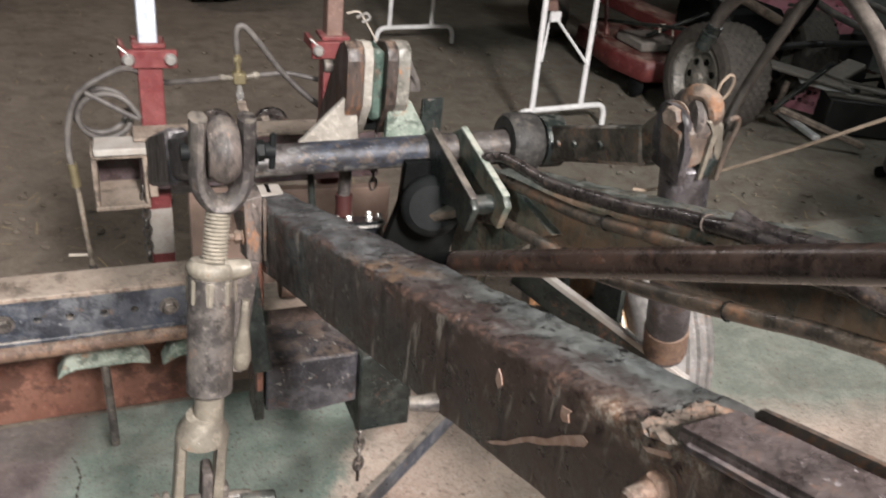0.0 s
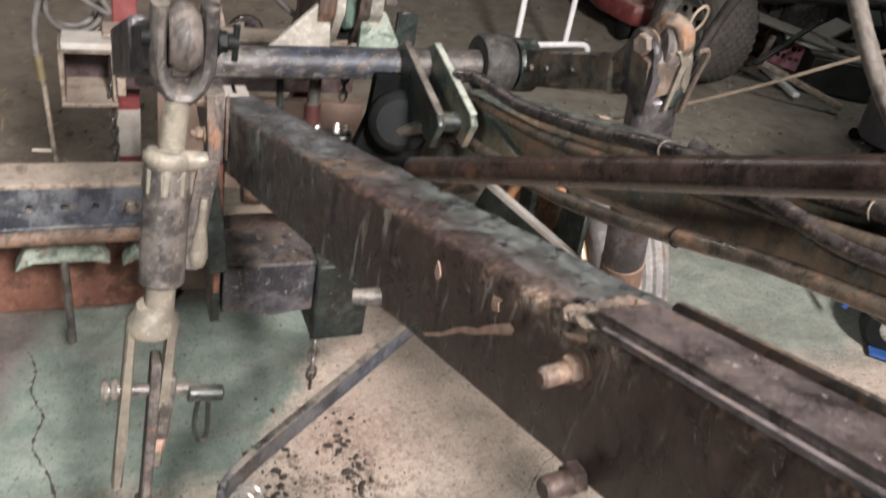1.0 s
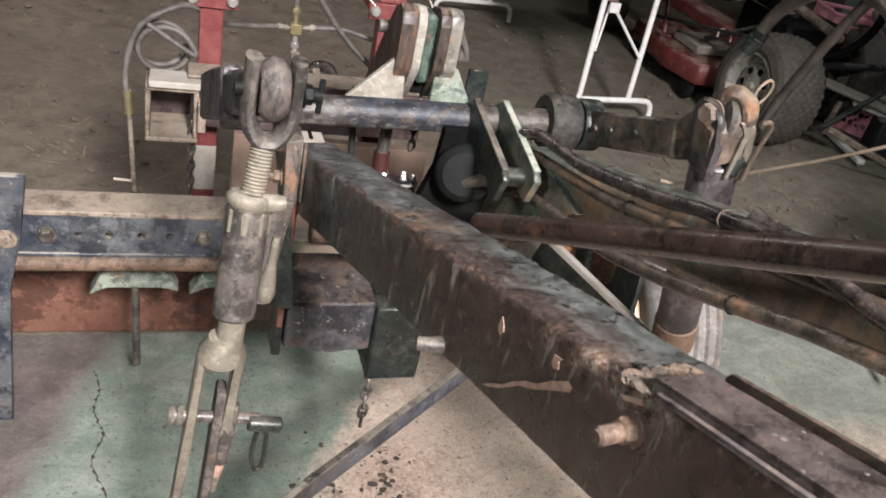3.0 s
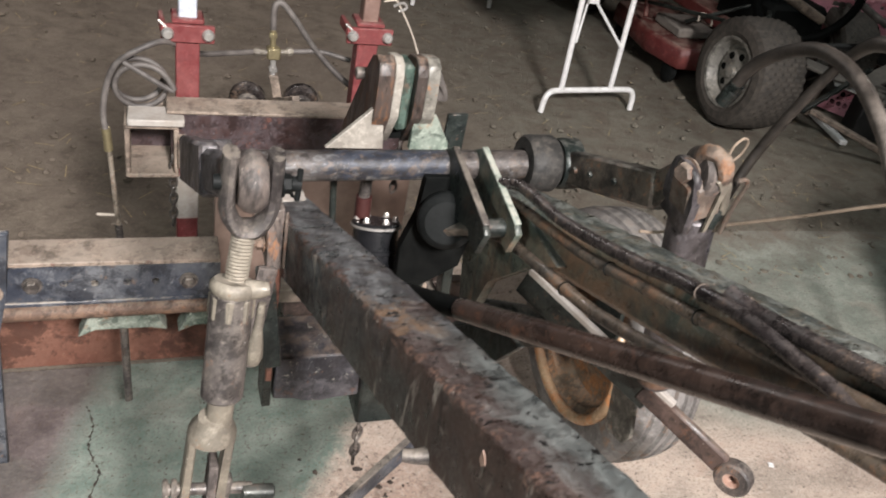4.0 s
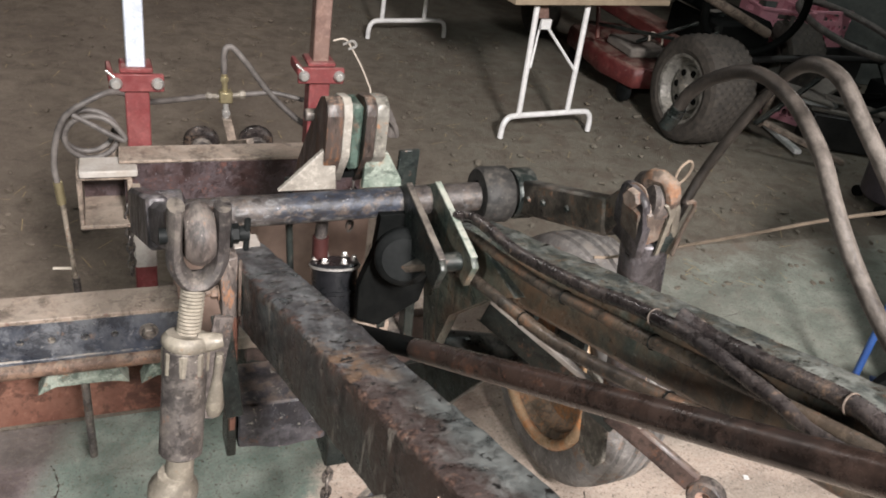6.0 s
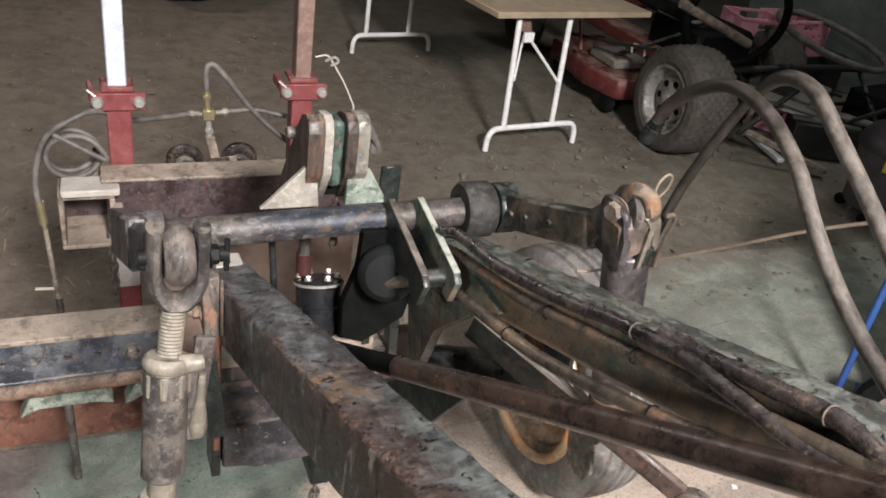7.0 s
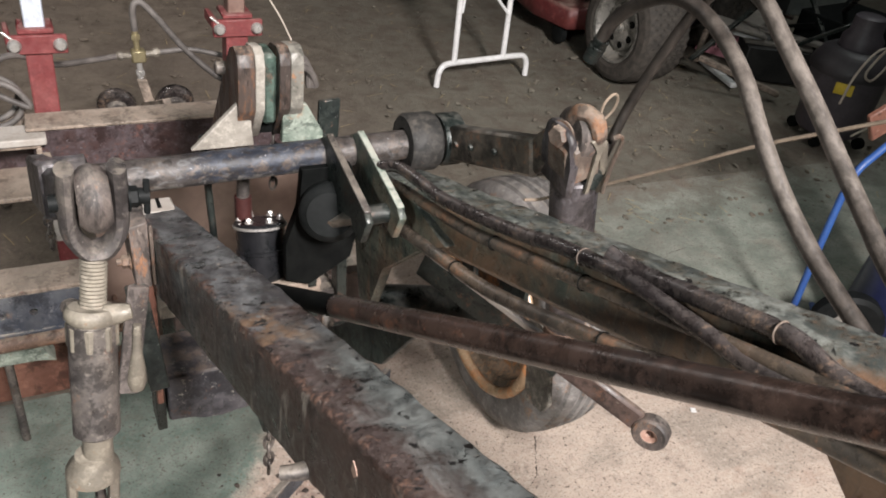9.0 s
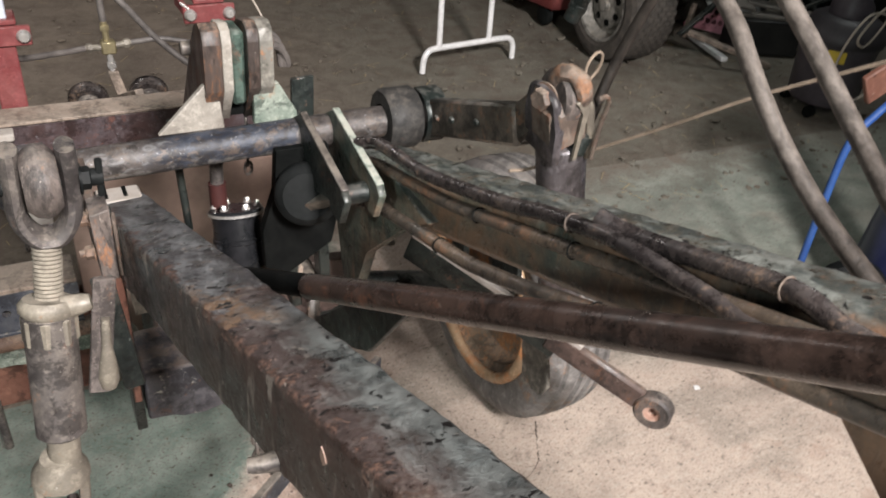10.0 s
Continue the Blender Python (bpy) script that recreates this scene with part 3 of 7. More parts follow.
        colour = mix_node(t, math_node(t, "MULTIPLY", ramp_node(t, noise_node(t, coords(t, (1, 1, 1), (4, 4, 0)), 17, 6, 0.75, 0.5), 0.57, 0.64), math_node(t, "MULTIPLY", grown, 0.5)), colour, (0.17, 0.135, 0.11))
        clean = math_node(t, "SUBTRACT", 0.5, math_node(t, "MULTIPLY", math_node(t, "MAXIMUM", bare, math_node(t, "MAXIMUM", math_node(t, "MULTIPLY", left, near), far)), 0.42))
        colour = mix_node(t, math_node(t, "MULTIPLY", ramp_node(t, fine, 0.5, 0.62), clean), colour, (0.48, 0.42, 0.36))
        grain = noise_node(t, coords(t, (1, 1, 1), (2, 7, 0)), 150, 4, 0.65)
        colour = mix_node(t, math_node(t, "MULTIPLY", ramp_node(t, grain, 0.55, 0.62), 0.6), colour, (0.13, 0.105, 0.085))
        rusty = noise_node(t, coords(t, (1, 1, 1), (6, 2, 0)), 6, 8, 0.75, 0.3)
        colour = mix_node(t, math_node(t, "MULTIPLY", ramp_node(t, rusty, 0.56, 0.66), math_node(t, "MULTIPLY", grown, 0.4)), colour, (0.3, 0.19, 0.14))
    t.links.new(colour, b.inputs["Base Color"])
    b.inputs["Roughness"].default_value = 0.88
    h = math_node(t, "ADD", mid, math_node(t, "MULTIPLY", fine, 0.5))
    bump_node(t, b, h, 0.7 if dirt else 0.6, 0.02 if dirt else 0.01)
    return m


DIRT, CONCRETE = floor_material("trodden_dirt", True), floor_material("stained_concrete", False)
WALLWOOD = plain("dark_shed_boards", (0.1, 0.085, 0.07), (0.15, 0.125, 0.1), 0.85, 0.0, 4)


# building helpers
def V(*a):
    return Vector(a)


def finish(name, bm, mat, smooth=40):
    me = bpy.data.meshes.new(name)
    bmesh.ops.recalc_face_normals(bm, faces=bm.faces)
    for f in bm.faces:
        f.smooth = True
    bm.to_mesh(me)
    bm.free()
    me.set_sharp_from_angle(angle=radians(smooth))
    me.materials.append(mat)
    return me


def thing(name, base, label, category, group="", kind=""):
    ob = new(name)
    ob.location = base
    ob.empty_display_size = 0.05
    return tagged(ob, label, category, group, kind)


def part(name, bm, mat, parent, label="", smooth=40):
    """Links bm, given in world coordinates, as one mesh under a thing or a part."""
    ob = new(name, finish(name, bm, mat, smooth))
    ob.parent = parent
    top = parent if parent.parent is None else parent.parent
    ob.matrix_parent_inverse = Matrix.Translation(-top.location) if parent.parent is None else Matrix.Identity(4)
    if label:
        tagged(ob, label)
    return ob


def single(name, bm, mat, label, category, group="", kind="", smooth=40):
    return tagged(new(name, finish(name, bm, mat, smooth)), label, category, group, kind)


def frame_of(axis, up=(0, 0, 1)):
    y = Vector(axis).normalized()
    u = Vector(up)
    if abs(y.dot(u.normalized())) > 0.98:
        u = Vector((1, 0, 0))
    x = y.cross(u).normalized()
    z = x.cross(y).normalized()
    return Matrix((x, y, z)).transposed()


def bevelled(bm, faces_before, offset, segments=1):
    if offset:
        edges = [e for e in bm.edges if all(f not in faces_before for f in e.link_faces)]
        bmesh.ops.bevel(bm, geom=edges, offset=offset, segments=segments, affect="EDGES", profile=0.6)


def box(bm, centre, size, rot=None, bevel=0.002):
    old = set(bm.faces)
    m = Matrix.Translation(centre) @ (rot.to_4x4() if rot else Matrix.Identity(4)) @ Matrix.Diagonal((*size, 1))
    bmesh.ops.create_cube(bm, size=1, matrix=m)
    bevelled(bm, old, bevel)
    return bm


def bar(bm, a, b, width, height, up=(0, 0, 1), bevel=0.002, shift=(0, 0)):
    """A rectangular bar from a to b; shift moves it sideways and up in its own section."""
    a, b = Vector(a), Vector(b)
    r = frame_of(b - a, up)
    c = (a + b) / 2 + r @ Vector((shift[0], 0, shift[1]))
    return box(bm, c, (width, (b - a).length, height), r, bevel)


def smooth_path(pts, steps=6):
    p = [Vector(q) for q in pts]
    if len(p) < 3:
        return p
    p = [2 * p[0] - p[1]] + p + [2 * p[-1] - p[-2]]
    out = []
    for i in range(1, len(p) - 2):
        for k in range(steps):
            s = k / steps
            out.append(0.5 * (2 * p[i] + (p[i + 1] - p[i - 1]) * s + (2 * p[i - 1] - 5 * p[i] + 4 * p[i + 1] - p[i + 2]) * s * s + (3 * p[i] - p[i - 1] - 3 * p[i + 1] + p[i + 2]) * s ** 3))
    out.append(p[-2])
    return out


def tube(bm, pts, r, n=12, steps=6, closed=False, caps=True):
    """A round tube along a smooth path; r is one radius or one per given point."""
    radii = list(r) if isinstance(r, (list, tuple)) else None
    p = smooth_path(pts, steps) if not closed else [Vector(q) for q in pts]
    m = len(p)
    rings, side = [], None
    for i in range(m):
        d = (p[(i + 1) % m] - p[i - 1]) if closed else (p[min(i + 1, m - 1)] - p[max(i - 1, 0)])
        d.normalize()
        if side is None:
            side = d.orthogonal().normalized()
        side = (side - d * side.dot(d)).normalized()
        other = d.cross(side)
        if radii:
            f = i / max(m - 1, 1) * (len(radii) - 1)
            k = min(int(f), len(radii) - 2)
            rad = radii[k] + (radii[k + 1] - radii[k]) * (f - k)
        else:
            rad = r
        rings.append([bm.verts.new(p[i] + rad * (math.cos(2 * math.pi * j / n) * side + math.sin(2 * math.pi * j / n) * other)) for j in range(n)])
    for i in range(m if closed else m - 1):
        a, b = rings[i], rings[(i + 1) % m]
        for j in range(n):
            bm.faces.new((a[j], a[(j + 1) % n], b[(j + 1) % n], b[j]))
    if caps and not closed:
        bm.faces.new(rings[0][::-1])
        bm.faces.new(rings[-1])
    return bm


def rod(bm, a, b, r, n=16, bevel=0.0):
    a, b = Vector(a), Vector(b)
    d = (b - a).normalized()
    return lathe(bm, a, d, [(0, 0), (r - bevel, 0), (r, bevel), (r, (b - a).length - bevel), (r - bevel, (b - a).length), (0, (b - a).length)] if bevel else [(0, 0), (r, 0), (r, (b - a).length), (0, (b - a).length)], n)


def lathe(bm, origin, axis, profile, n=24):
    """Turns a profile of (radius, distance along the axis) round the axis."""
    o, f = Vector(origin), frame_of(axis)
    rings = []
    for rad, along in profile:
        if rad <= 1e-6:
            rings.append([bm.verts.new(o + f @ Vector((0, along, 0)))])
        else:
            rings.append([bm.verts.new(o + f @ Vector((rad * math.cos(2 * math.pi * j / n), along, rad * math.sin(2 * math.pi * j / n)))) for j in range(n)])
    for a, b in zip(rings, rings[1:]):
        for j in range(n):
            k = (j + 1) % n
            if len(a) == 1 and len(b) == 1:
                continue
            if len(a) == 1:
                bm.faces.new((a[0], b[k], b[j]))
            elif len(b) == 1:
                bm.faces.new((a[j], a[k], b[0]))
            else:
                bm.faces.new((a[j], a[k], b[k], b[j]))
    return bm


def ring(bm, centre, normal, big, small, n=24, k=8):
    f = frame_of(normal)
    c = Vector(centre)
    return tube(bm, [c + f @ Vector((big * math.cos(2 * math.pi * i / n), 0, big * math.sin(2 * math.pi * i / n))) for i in range(n)], small, k, closed=True)


def plate(bm, pts, thick, bevel=0.0015):
    """A flat plate: an outline of points in one plane, thickened along the vector thick."""
    old = set(bm.faces)
    lo = [bm.verts.new(Vector(p)) for p in pts]
    hi = [bm.verts.new(Vector(p) + Vector(thick)) for p in pts]
    bm.faces.new(lo[::-1])
    bm.faces.new(hi)
    for i in range(len(lo)):
        j = (i + 1) % len(lo)
        bm.faces.new((lo[i], lo[j], hi[j], hi[i]))
    bevelled(bm, old, bevel)
    return bm


def hexagon(bm, at, axis, r, length, washer=True):
    """A bolt head or nut, with its washer and the end of its thread."""
    a, d = Vector(at), Vector(axis).normalized()
    if washer:
        lathe(bm, a, d, [(0, 0), (r * 1.35, 0), (r * 1.35, 0.0025), (0, 0.0025)], 20)
    lathe(bm, a + d * 0.002, d, [(0, 0), (r, 0), (r, length * 0.85), (r * 0.86, length), (0, length)], 6)
    return bm


def B():
    return bmesh.new()


# setting
def sheet(name, x0, x1, y0, y1, z, cuts, mat, label, rough=0.0):
    bm = B()
    nx, ny = cuts
    grid = [[bm.verts.new((x0 + (x1 - x0) * i / nx, y0 + (y1 - y0) * j / ny, z + rough * noise.noise(Vector((i * 0.37, j * 0.37, 1.3))))) for j in range(ny + 1)] for i in range(nx + 1)]
    for i in range(nx):
        for j in range(ny):
            bm.faces.new((grid[i][j], grid[i + 1][j], grid[i + 1][j + 1], grid[i][j + 1]))
    return single(name, bm, mat, label, "floor", kind="structure", smooth=180)


sheet("ground", -9, 10, -6, 14, -0.012, (120, 130), DIRT, "trodden brown dirt floor with straw and dust", 0.012)
bm = B()
plate(bm, [(-6, -5, -0.1), (5, -5, -0.1), (5, 2.62, -0.1), (1.1, 2.78, -0.1), (-0.37, 2.6, -0.1), (-0.37, 2.165, -0.1), (-6, 2.165, -0.1)], (0, 0, 0.1), 0.004)
single("floor", bm, CONCRETE, "stained concrete slab, beige and green, dusted with dirt", "floor", kind="structure")
for name, c, s in (("wall_north", (0.5, 14, 2.1), (19, 0.15, 4.4)), ("wall_south", (0.5, -6, 2.1), (19, 0.15, 4.4)),
                   ("wall_west", (-9, 4, 2.1), (0.15, 20, 4.4)), ("wall_east", (10, 4, 2.1), (0.15, 20, 4.4))):
    bm = box(B(), c, s, None, 0)
    single(name, bm, WALLWOOD, "dark weathered board wall of a shed", "wall", kind="structure")
single("ceiling", box(B(), (0.5, 4, 4.35), (19.2, 20.2, 0.1), None, 0), WALLWOOD, "dark board ceiling of a shed", "ceiling", kind="structure")


# the implement frame
def beam_x(y):
    return -0.642 - 0.105 * (y - 0.655)


def beam_z(y):
    return 1.083 - 0.31 * (y - 1.0)


def arm_x(y):
    return -0.24 - 0.12 * (y - 1.0)


def arm_z(y):
    return 1.095 - 0.295 * (y - 1.0)


hitch = thing("hitch_frame", (-0.45, 1.3, 0.5), "worn steel hitch frame of a farm implement, brown, black and rusty", "hitch frame")


def worn_bar(a, b, width, height, cuts, wear, bevel, seed):
    """A long bar with its edges eaten and knocked: a bevelled section swept in steps with small offsets."""
    a, b = Vector(a), Vector(b)
    f = frame_of(b - a)
    w, h, c = width / 2, height / 2, bevel
    section = [(-w, -h + c), (-w, h - c), (-w + c * 0.3, h - c * 0.3), (-w + c, h), (0, h), (w - c, h), (w, h - c), (w, -h + c), (w - c, -h), (-w + c, -h)]
    bm = B()
    rings = []
    for i in range(cuts + 1):
        at = a + (b - a) * i / cuts
        row = []
        for k, (x, z) in enumerate(section):
            d = wear * noise.noise(Vector((i * 0.31 + seed, k * 2.3, seed))) + 0.4 * wear * noise.noise(Vector((i * 1.7, k * 1.1, seed)))
            row.append(bm.verts.new(at + f @ Vector((x + d * (0.3 if abs(x) < w else 0.6), 0, z + (d if z > 0 else 0.3 * d)))))
        rings.append(row)
    n = len(section)
    for p, q in zip(rings, rings[1:]):
        for k in range(n):
            bm.faces.new((p[k], p[(k + 1) % n], q[(k + 1) % n], q[k]))
    bm.faces.new(rings[0][::-1])
    bm.faces.new(rings[-1])
    return bm


BW, BH, AW, AH = 0.078, 0.106, 0.09, 0.106
y0, y1 = -0.35, 1.57
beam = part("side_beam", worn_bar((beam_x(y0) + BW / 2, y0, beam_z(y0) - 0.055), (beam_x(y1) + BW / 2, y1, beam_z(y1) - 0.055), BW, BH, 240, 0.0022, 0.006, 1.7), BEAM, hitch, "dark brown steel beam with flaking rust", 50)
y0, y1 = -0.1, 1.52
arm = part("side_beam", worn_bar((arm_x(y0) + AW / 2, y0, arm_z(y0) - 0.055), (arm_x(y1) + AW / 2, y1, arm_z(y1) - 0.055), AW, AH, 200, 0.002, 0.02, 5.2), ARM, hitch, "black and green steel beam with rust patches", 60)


def on_side(y, drop, out=0.0):
    return V(beam_x(y) - out, y, beam_z(y) - drop)


# wide strap welded on the near beam
def on_top(y, u, up=0.0):
    return V(beam_x(y) + u, y, beam_z(y) + up)


bm = B()
plate(bm, [on_top(0.6, 0.0, 0.001), on_top(0.605, 0.048, 0.001), on_top(-0.3, 0.05, 0.001), on_top(-0.3, 0.0, 0.001)], (0, 0.003, 0.009), 0.002)
part("strap", bm, STRAP, hitch, "worn brown steel strap welded on the beam")
part("strap_edge", bar(B(), on_top(0.59, -0.0035, 0.004), on_top(-0.3, -0.0035, 0.004), 0.007, 0.004, bevel=0.0015), EDGEPALE, hitch, "pale worn edge of the strap")
part("strap_ridge", bar(B(), on_top(0.6, 0.056, 0.006), on_top(-0.3, 0.058, 0.006), 0.012, 0.015, bevel=0.004), LUGRUST, hitch, "brown-black raised ridge of the strap")
bm = B()
for i in range(120):
    k = i / 119
    y = 0.612 + 0.022 * noise.noise(Vector((i * 1.7, 5, 1))) + 0.012 * noise.noise(Vector((k * 9, 1, 7))) + 0.01 * k
    r = 0.0042 + 0.003 * noise.noise(Vector((i * 0.8, 2, 3)))
    m = Matrix.Translation(on_top(y, -0.002 + 0.054 * k, 0.001)) @ Matrix.Rotation(i * 2.4, 4, "Z") @ Matrix.Diagonal((1.3, 1.9, 0.45, 1))
    for v in bmesh.ops.create_icosphere(bm, subdivisions=1, radius=r, matrix=m)["verts"]:
        v.co += 0.0012 * noise.noise_vector(v.co * 160)
tagged(part("weld_bead", bm, WELDPALE, hitch, "rough pale weld bead"), kind="stuff")
# bolts on the beam's side
for y, drop, size in ((0.6, 0.032, 0.0095), (0.568, 0.104, 0.011)):
    bm = B()
    p = on_side(y, drop)
    hexagon(bm, p, (-1, -0.1, 0), size, 0.009, drop < 0.1)
    rod(bm, p, p + V(-0.03, -0.005, 0.0), size * 0.72, 14, 0.002)
    part("bolt", bm, RUST if drop < 0.1 else STRAPDARK, beam, "large rusty bolt with nut")
    if drop < 0.1:
        part("rust_ring", lathe(B(), p + V(0.001, 0, 0), (-1, -0.1, 0), [(size * 1.45, 0), (size * 1.5, 0.0015), (size * 1.85, 0.0012), (size * 1.95, 0)], 28), STRAPDARK, beam, "rusty halo round the bolt")
bm = B()
p = on_side(0.865, 0.098)
tube(bm, [p + V(0.01, 0, 0), p + V(-0.012, 0, 0.001), p + V(-0.024, 0.004, 0.0)], [0.011, 0.008, 0.007], 10)
part("stud", bm, LINK, beam, "worn grey bent stud")

# bright chips knocked out of the paint
def chip_plate(y, drop, outline, label):
    bm = B()
    pts = []
    for dy, dz in outline:
        dy, dz = dy * 0.8, dz * 0.7
        q = on_side(y + dy, 0, 0.0002)
        pts.append(q + V(0, 0, -drop + dz))
    plate(bm, pts, (-0.0012, 0, 0), 0)
    part("paint_chip", bm, FLESH, beam, label)


chip_plate(0.773, 0.03, [(0.004, 0.012), (0.006, -0.004), (0.0, -0.014), (-0.006, -0.006), (-0.002, 0.004)], "bright chip in the paint")
chip_plate(0.692, 0.026, [(0.006, 0.008), (0.006, -0.004), (0.001, -0.009), (-0.006, -0.006), (-0.003, 0.003), (-0.007, 0.008)], "bright chip in the paint")
chip_plate(0.72, 0.064, [(0.072, -0.048), (0.055, -0.035), (0.038, -0.026), (0.02, -0.009), (0.002, 0.004), (-0.018, 0.013), (-0.036, 0.029), (-0.06, 0.044), (-0.068, 0.04), (-0.066, 0.033), (-0.046, 0.022), (-0.024, 0.008), (-0.008, -0.001), (0.006, -0.006), (0.022, -0.019), (0.04, -0.033), (0.058, -0.043)], "long bright scratch")
chip_plate(0.61, 0.012, [(0.014, -0.003), (-0.01, 0.006), (-0.014, 0.001), (0.008, -0.006)], "bright scratch")

shaft = part("cross_shaft", rod(B(), (-0.84, 1.6, 0.947), (-0.13, 1.6, 0.959), 0.0275, 24, 0.002), SHAFTMIX, hitch, "blue-black steel cross shaft, scuffed bright")
part("collar", lathe(B(), (-0.245, 1.6, 0.96), (1, 0, 0), [(0.028, 0), (0.05, 0), (0.055, 0.006), (0.055, 0.055), (0.05, 0.062), (0.028, 0.062)], 32), COLLARDARK, hitch, "dusty brown-black steel collar")
part("collar", lathe(B(), (-0.175, 1.6, 0.96), (1, 0, 0), [(0.028, 0), (0.046, 0), (0.05, 0.006), (0.05, 0.04), (0.028, 0.045)], 32), DARKSTEEL, hitch, "black steel collar")
# lugs for the top link: doubled plates with worn front edges
def lug_outline(x, back):
    if x < -0.52:
        return [(x, 1.7, 0.93), (x, 1.655, 1.02), (x, 1.655, 1.1), (x, 1.665, 1.12), (x, 1.685, 1.128), (x, 1.715, 1.115), (x, 1.74, 1.085), (x, back + 0.1, 0.83), (x, 1.8, 0.83)]
    return [(x, 1.7, 0.95), (x, 1.655, 1.02), (x, 1.655, 1.1), (x, 1.662, 1.12), (x, 1.68, 1.128), (x, 1.72, 1.12), (x, 1.75, 1.098), (x, back, 0.95)]


for x, th, mat, lab in ((-0.534, 0.0295, LUGRUST, "upright lug plate, rusty and black"), (-0.504, 0.016, WHITEWORN, "upright lug plate with a worn white edge"),
                        (-0.4625, 0.0195, LUGRUST, "upright lug plate, rusty and black"), (-0.4425, 0.023, LUGPALE, "upright lug plate with a pale edge")):
    part("lug_plate", plate(B(), lug_outline(x, 1.83 if x < -0.52 else 1.8), (th, 0, 0), 0.0012), mat, hitch, lab)
bm = B()
box(bm, (-0.4752, 1.7, 1.05), (0.0242, 0.06, 0.13), None, 0.006)
part("top_link_tube", bm, LUGGREEN, hitch, "dark green tube between the lugs")
bm = B()
rod(bm, (-0.55, 1.76, 1.06), (-0.39, 1.76, 1.06), 0.012, 14, 0.002)
part("lug_pin", bm, LINK, hitch)
bm = B()
plate(bm, [(-0.615, 1.665, 0.95), (-0.52, 1.665, 1.045), (-0.512, 1.665, 1.02), (-0.505, 1.665, 0.95)], (0, 0.012, 0))
part("gusset", bm, WHITEWORN, hitch, "three-cornered gusset, worn white")
bm = B()
plate(bm, [(-0.455, 1.665, 0.95), (-0.452, 1.665, 1.02), (-0.41, 1.665, 1.022), (-0.378, 1.665, 0.966), (-0.376, 1.665, 0.95)], (0, 0.012, 0))
part("gusset", bm, GREENPALE, hitch, "three-cornered gusset, pale green")
bm = B()
plate(bm, [(-0.385, 1.67, 0.93), (-0.385, 1.67, 1.022), (-0.345, 1.67, 1.025), (-0.345, 1.67, 0.94)], (0, 0.01, 0))
part("back_plate", bm, DARKSTEEL, hitch)
# black sheet stands in for the darkness of the opening between the gussets
bm = B()
plate(bm, [(-0.5, 1.7, 0.955), (-0.5, 1.7, 1.015), (-0.445, 1.7, 1.015), (-0.445, 1.7, 0.955)], (0, 0.03, 0))
part("back_plate", bm, BLACK, hitch)


def turned(bm, degrees):
    """Turns a mesh round the cross shaft; positive lowers the arms."""
    m = Matrix.Translation((0, 1.6, 0.957)) @ Matrix.Rotation(radians(degrees), 4, "X") @ Matrix.Translation((0, -1.6, -0.957))
    bmesh.ops.transform(bm, matrix=m, verts=bm.verts)
    return bm


# two cheek plates that hold the right beam on the shaft
CHEEK = 24.0
for x in (-0.402, -0.345):
    bm = B()
    plate(bm, [(x, 1.6, 1.005), (x, 1.405, 1.045), (x, 1.388, 1.04), (x, 1.388, 0.985), (x, 1.42, 0.975), (x, 1.44, 0.985), (x, 1.5, 0.93), (x, 1.6, 0.92), (x, 1.63, 0.96)], (0.012, 0, 0), 0.0015)
    ck = part("cheek_plate", turned(bm, CHEEK), DARKSTEEL if x < -0.38 else ARM, hitch, "dark green cheek plate with worn pale edge")
    bm = B()
    bar(bm, (x + 0.006, 1.6, 1.007), (x + 0.006, 1.405, 1.047), 0.0125, 0.004, bevel=0.001)
    part("edge_strip", turned(bm, CHEEK), LINK if x < -0.38 else GREENPALE, ck, "pale worn edge")
bm = B()
rod(bm, (-0.39, 1.43, 1.0), (-0.335, 1.43, 1.0), 0.017, 18, 0.002)
part("cheek_pin", turned(bm, CHEEK), DARKSTEEL, hitch)
bm = B()
bar(bm, (-0.425, 1.5, 0.885), (-0.362, 1.44, 0.985), 0.024, 0.016)
part("toggle", turned(bm, CHEEK), ARMDUST, hitch, "scuffed steel toggle")
bm = B()
hexagon(bm, (-0.333, 1.43, 1.0), (1, -0.1, 0), 0.013, 0.015)
part("bolt", turned(bm, CHEEK), GREENPALE, hitch)
# web under the right beam, and the deeper plate under its near end
part("knee_plate", plate(B(), [(-0.175, 0.86, 1.06), (-0.175, 0.84, 1.04), (-0.17, 0.69, 1.058), (-0.165, 0.61, 0.995), (-0.16, 0.5, 0.9), (-0.13, 0.2, 0.9), (-0.11, 0.0, 1.2), (-0.14, 0.3, 1.2)], (0.05, 0, 0), 0.003), ARM, hitch, "dark plate under the near end of the beam")
bm = B()
plate(bm, [(-0.312, 1.66, 0.8), (-0.3, 1.62, 0.6), (-0.3, 1.57, 0.6), (-0.3, 1.52, 0.74), (-0.295, 1.4, 0.86), (-0.295, 1.3, 0.93), (-0.3, 1.45, 0.95), (-0.31, 1.62, 0.93)], (0.02, 0, 0), 0.002)
part("web_plate", bm, ARM, hitch, "dark green web plate")
bm = B()
lathe(bm, (-0.405, 1.535, 0.876), (-0.35, -1, 0.3), [(0, 0.03), (0.04, 0.03), (0.045, 0.024), (0.052, 0.02), (0.055, 0.012), (0.055, 0.0), (0, 0)], 36)
part("disc", bm, DARKGREY, hitch, "dark grey round boss")
bm = B()
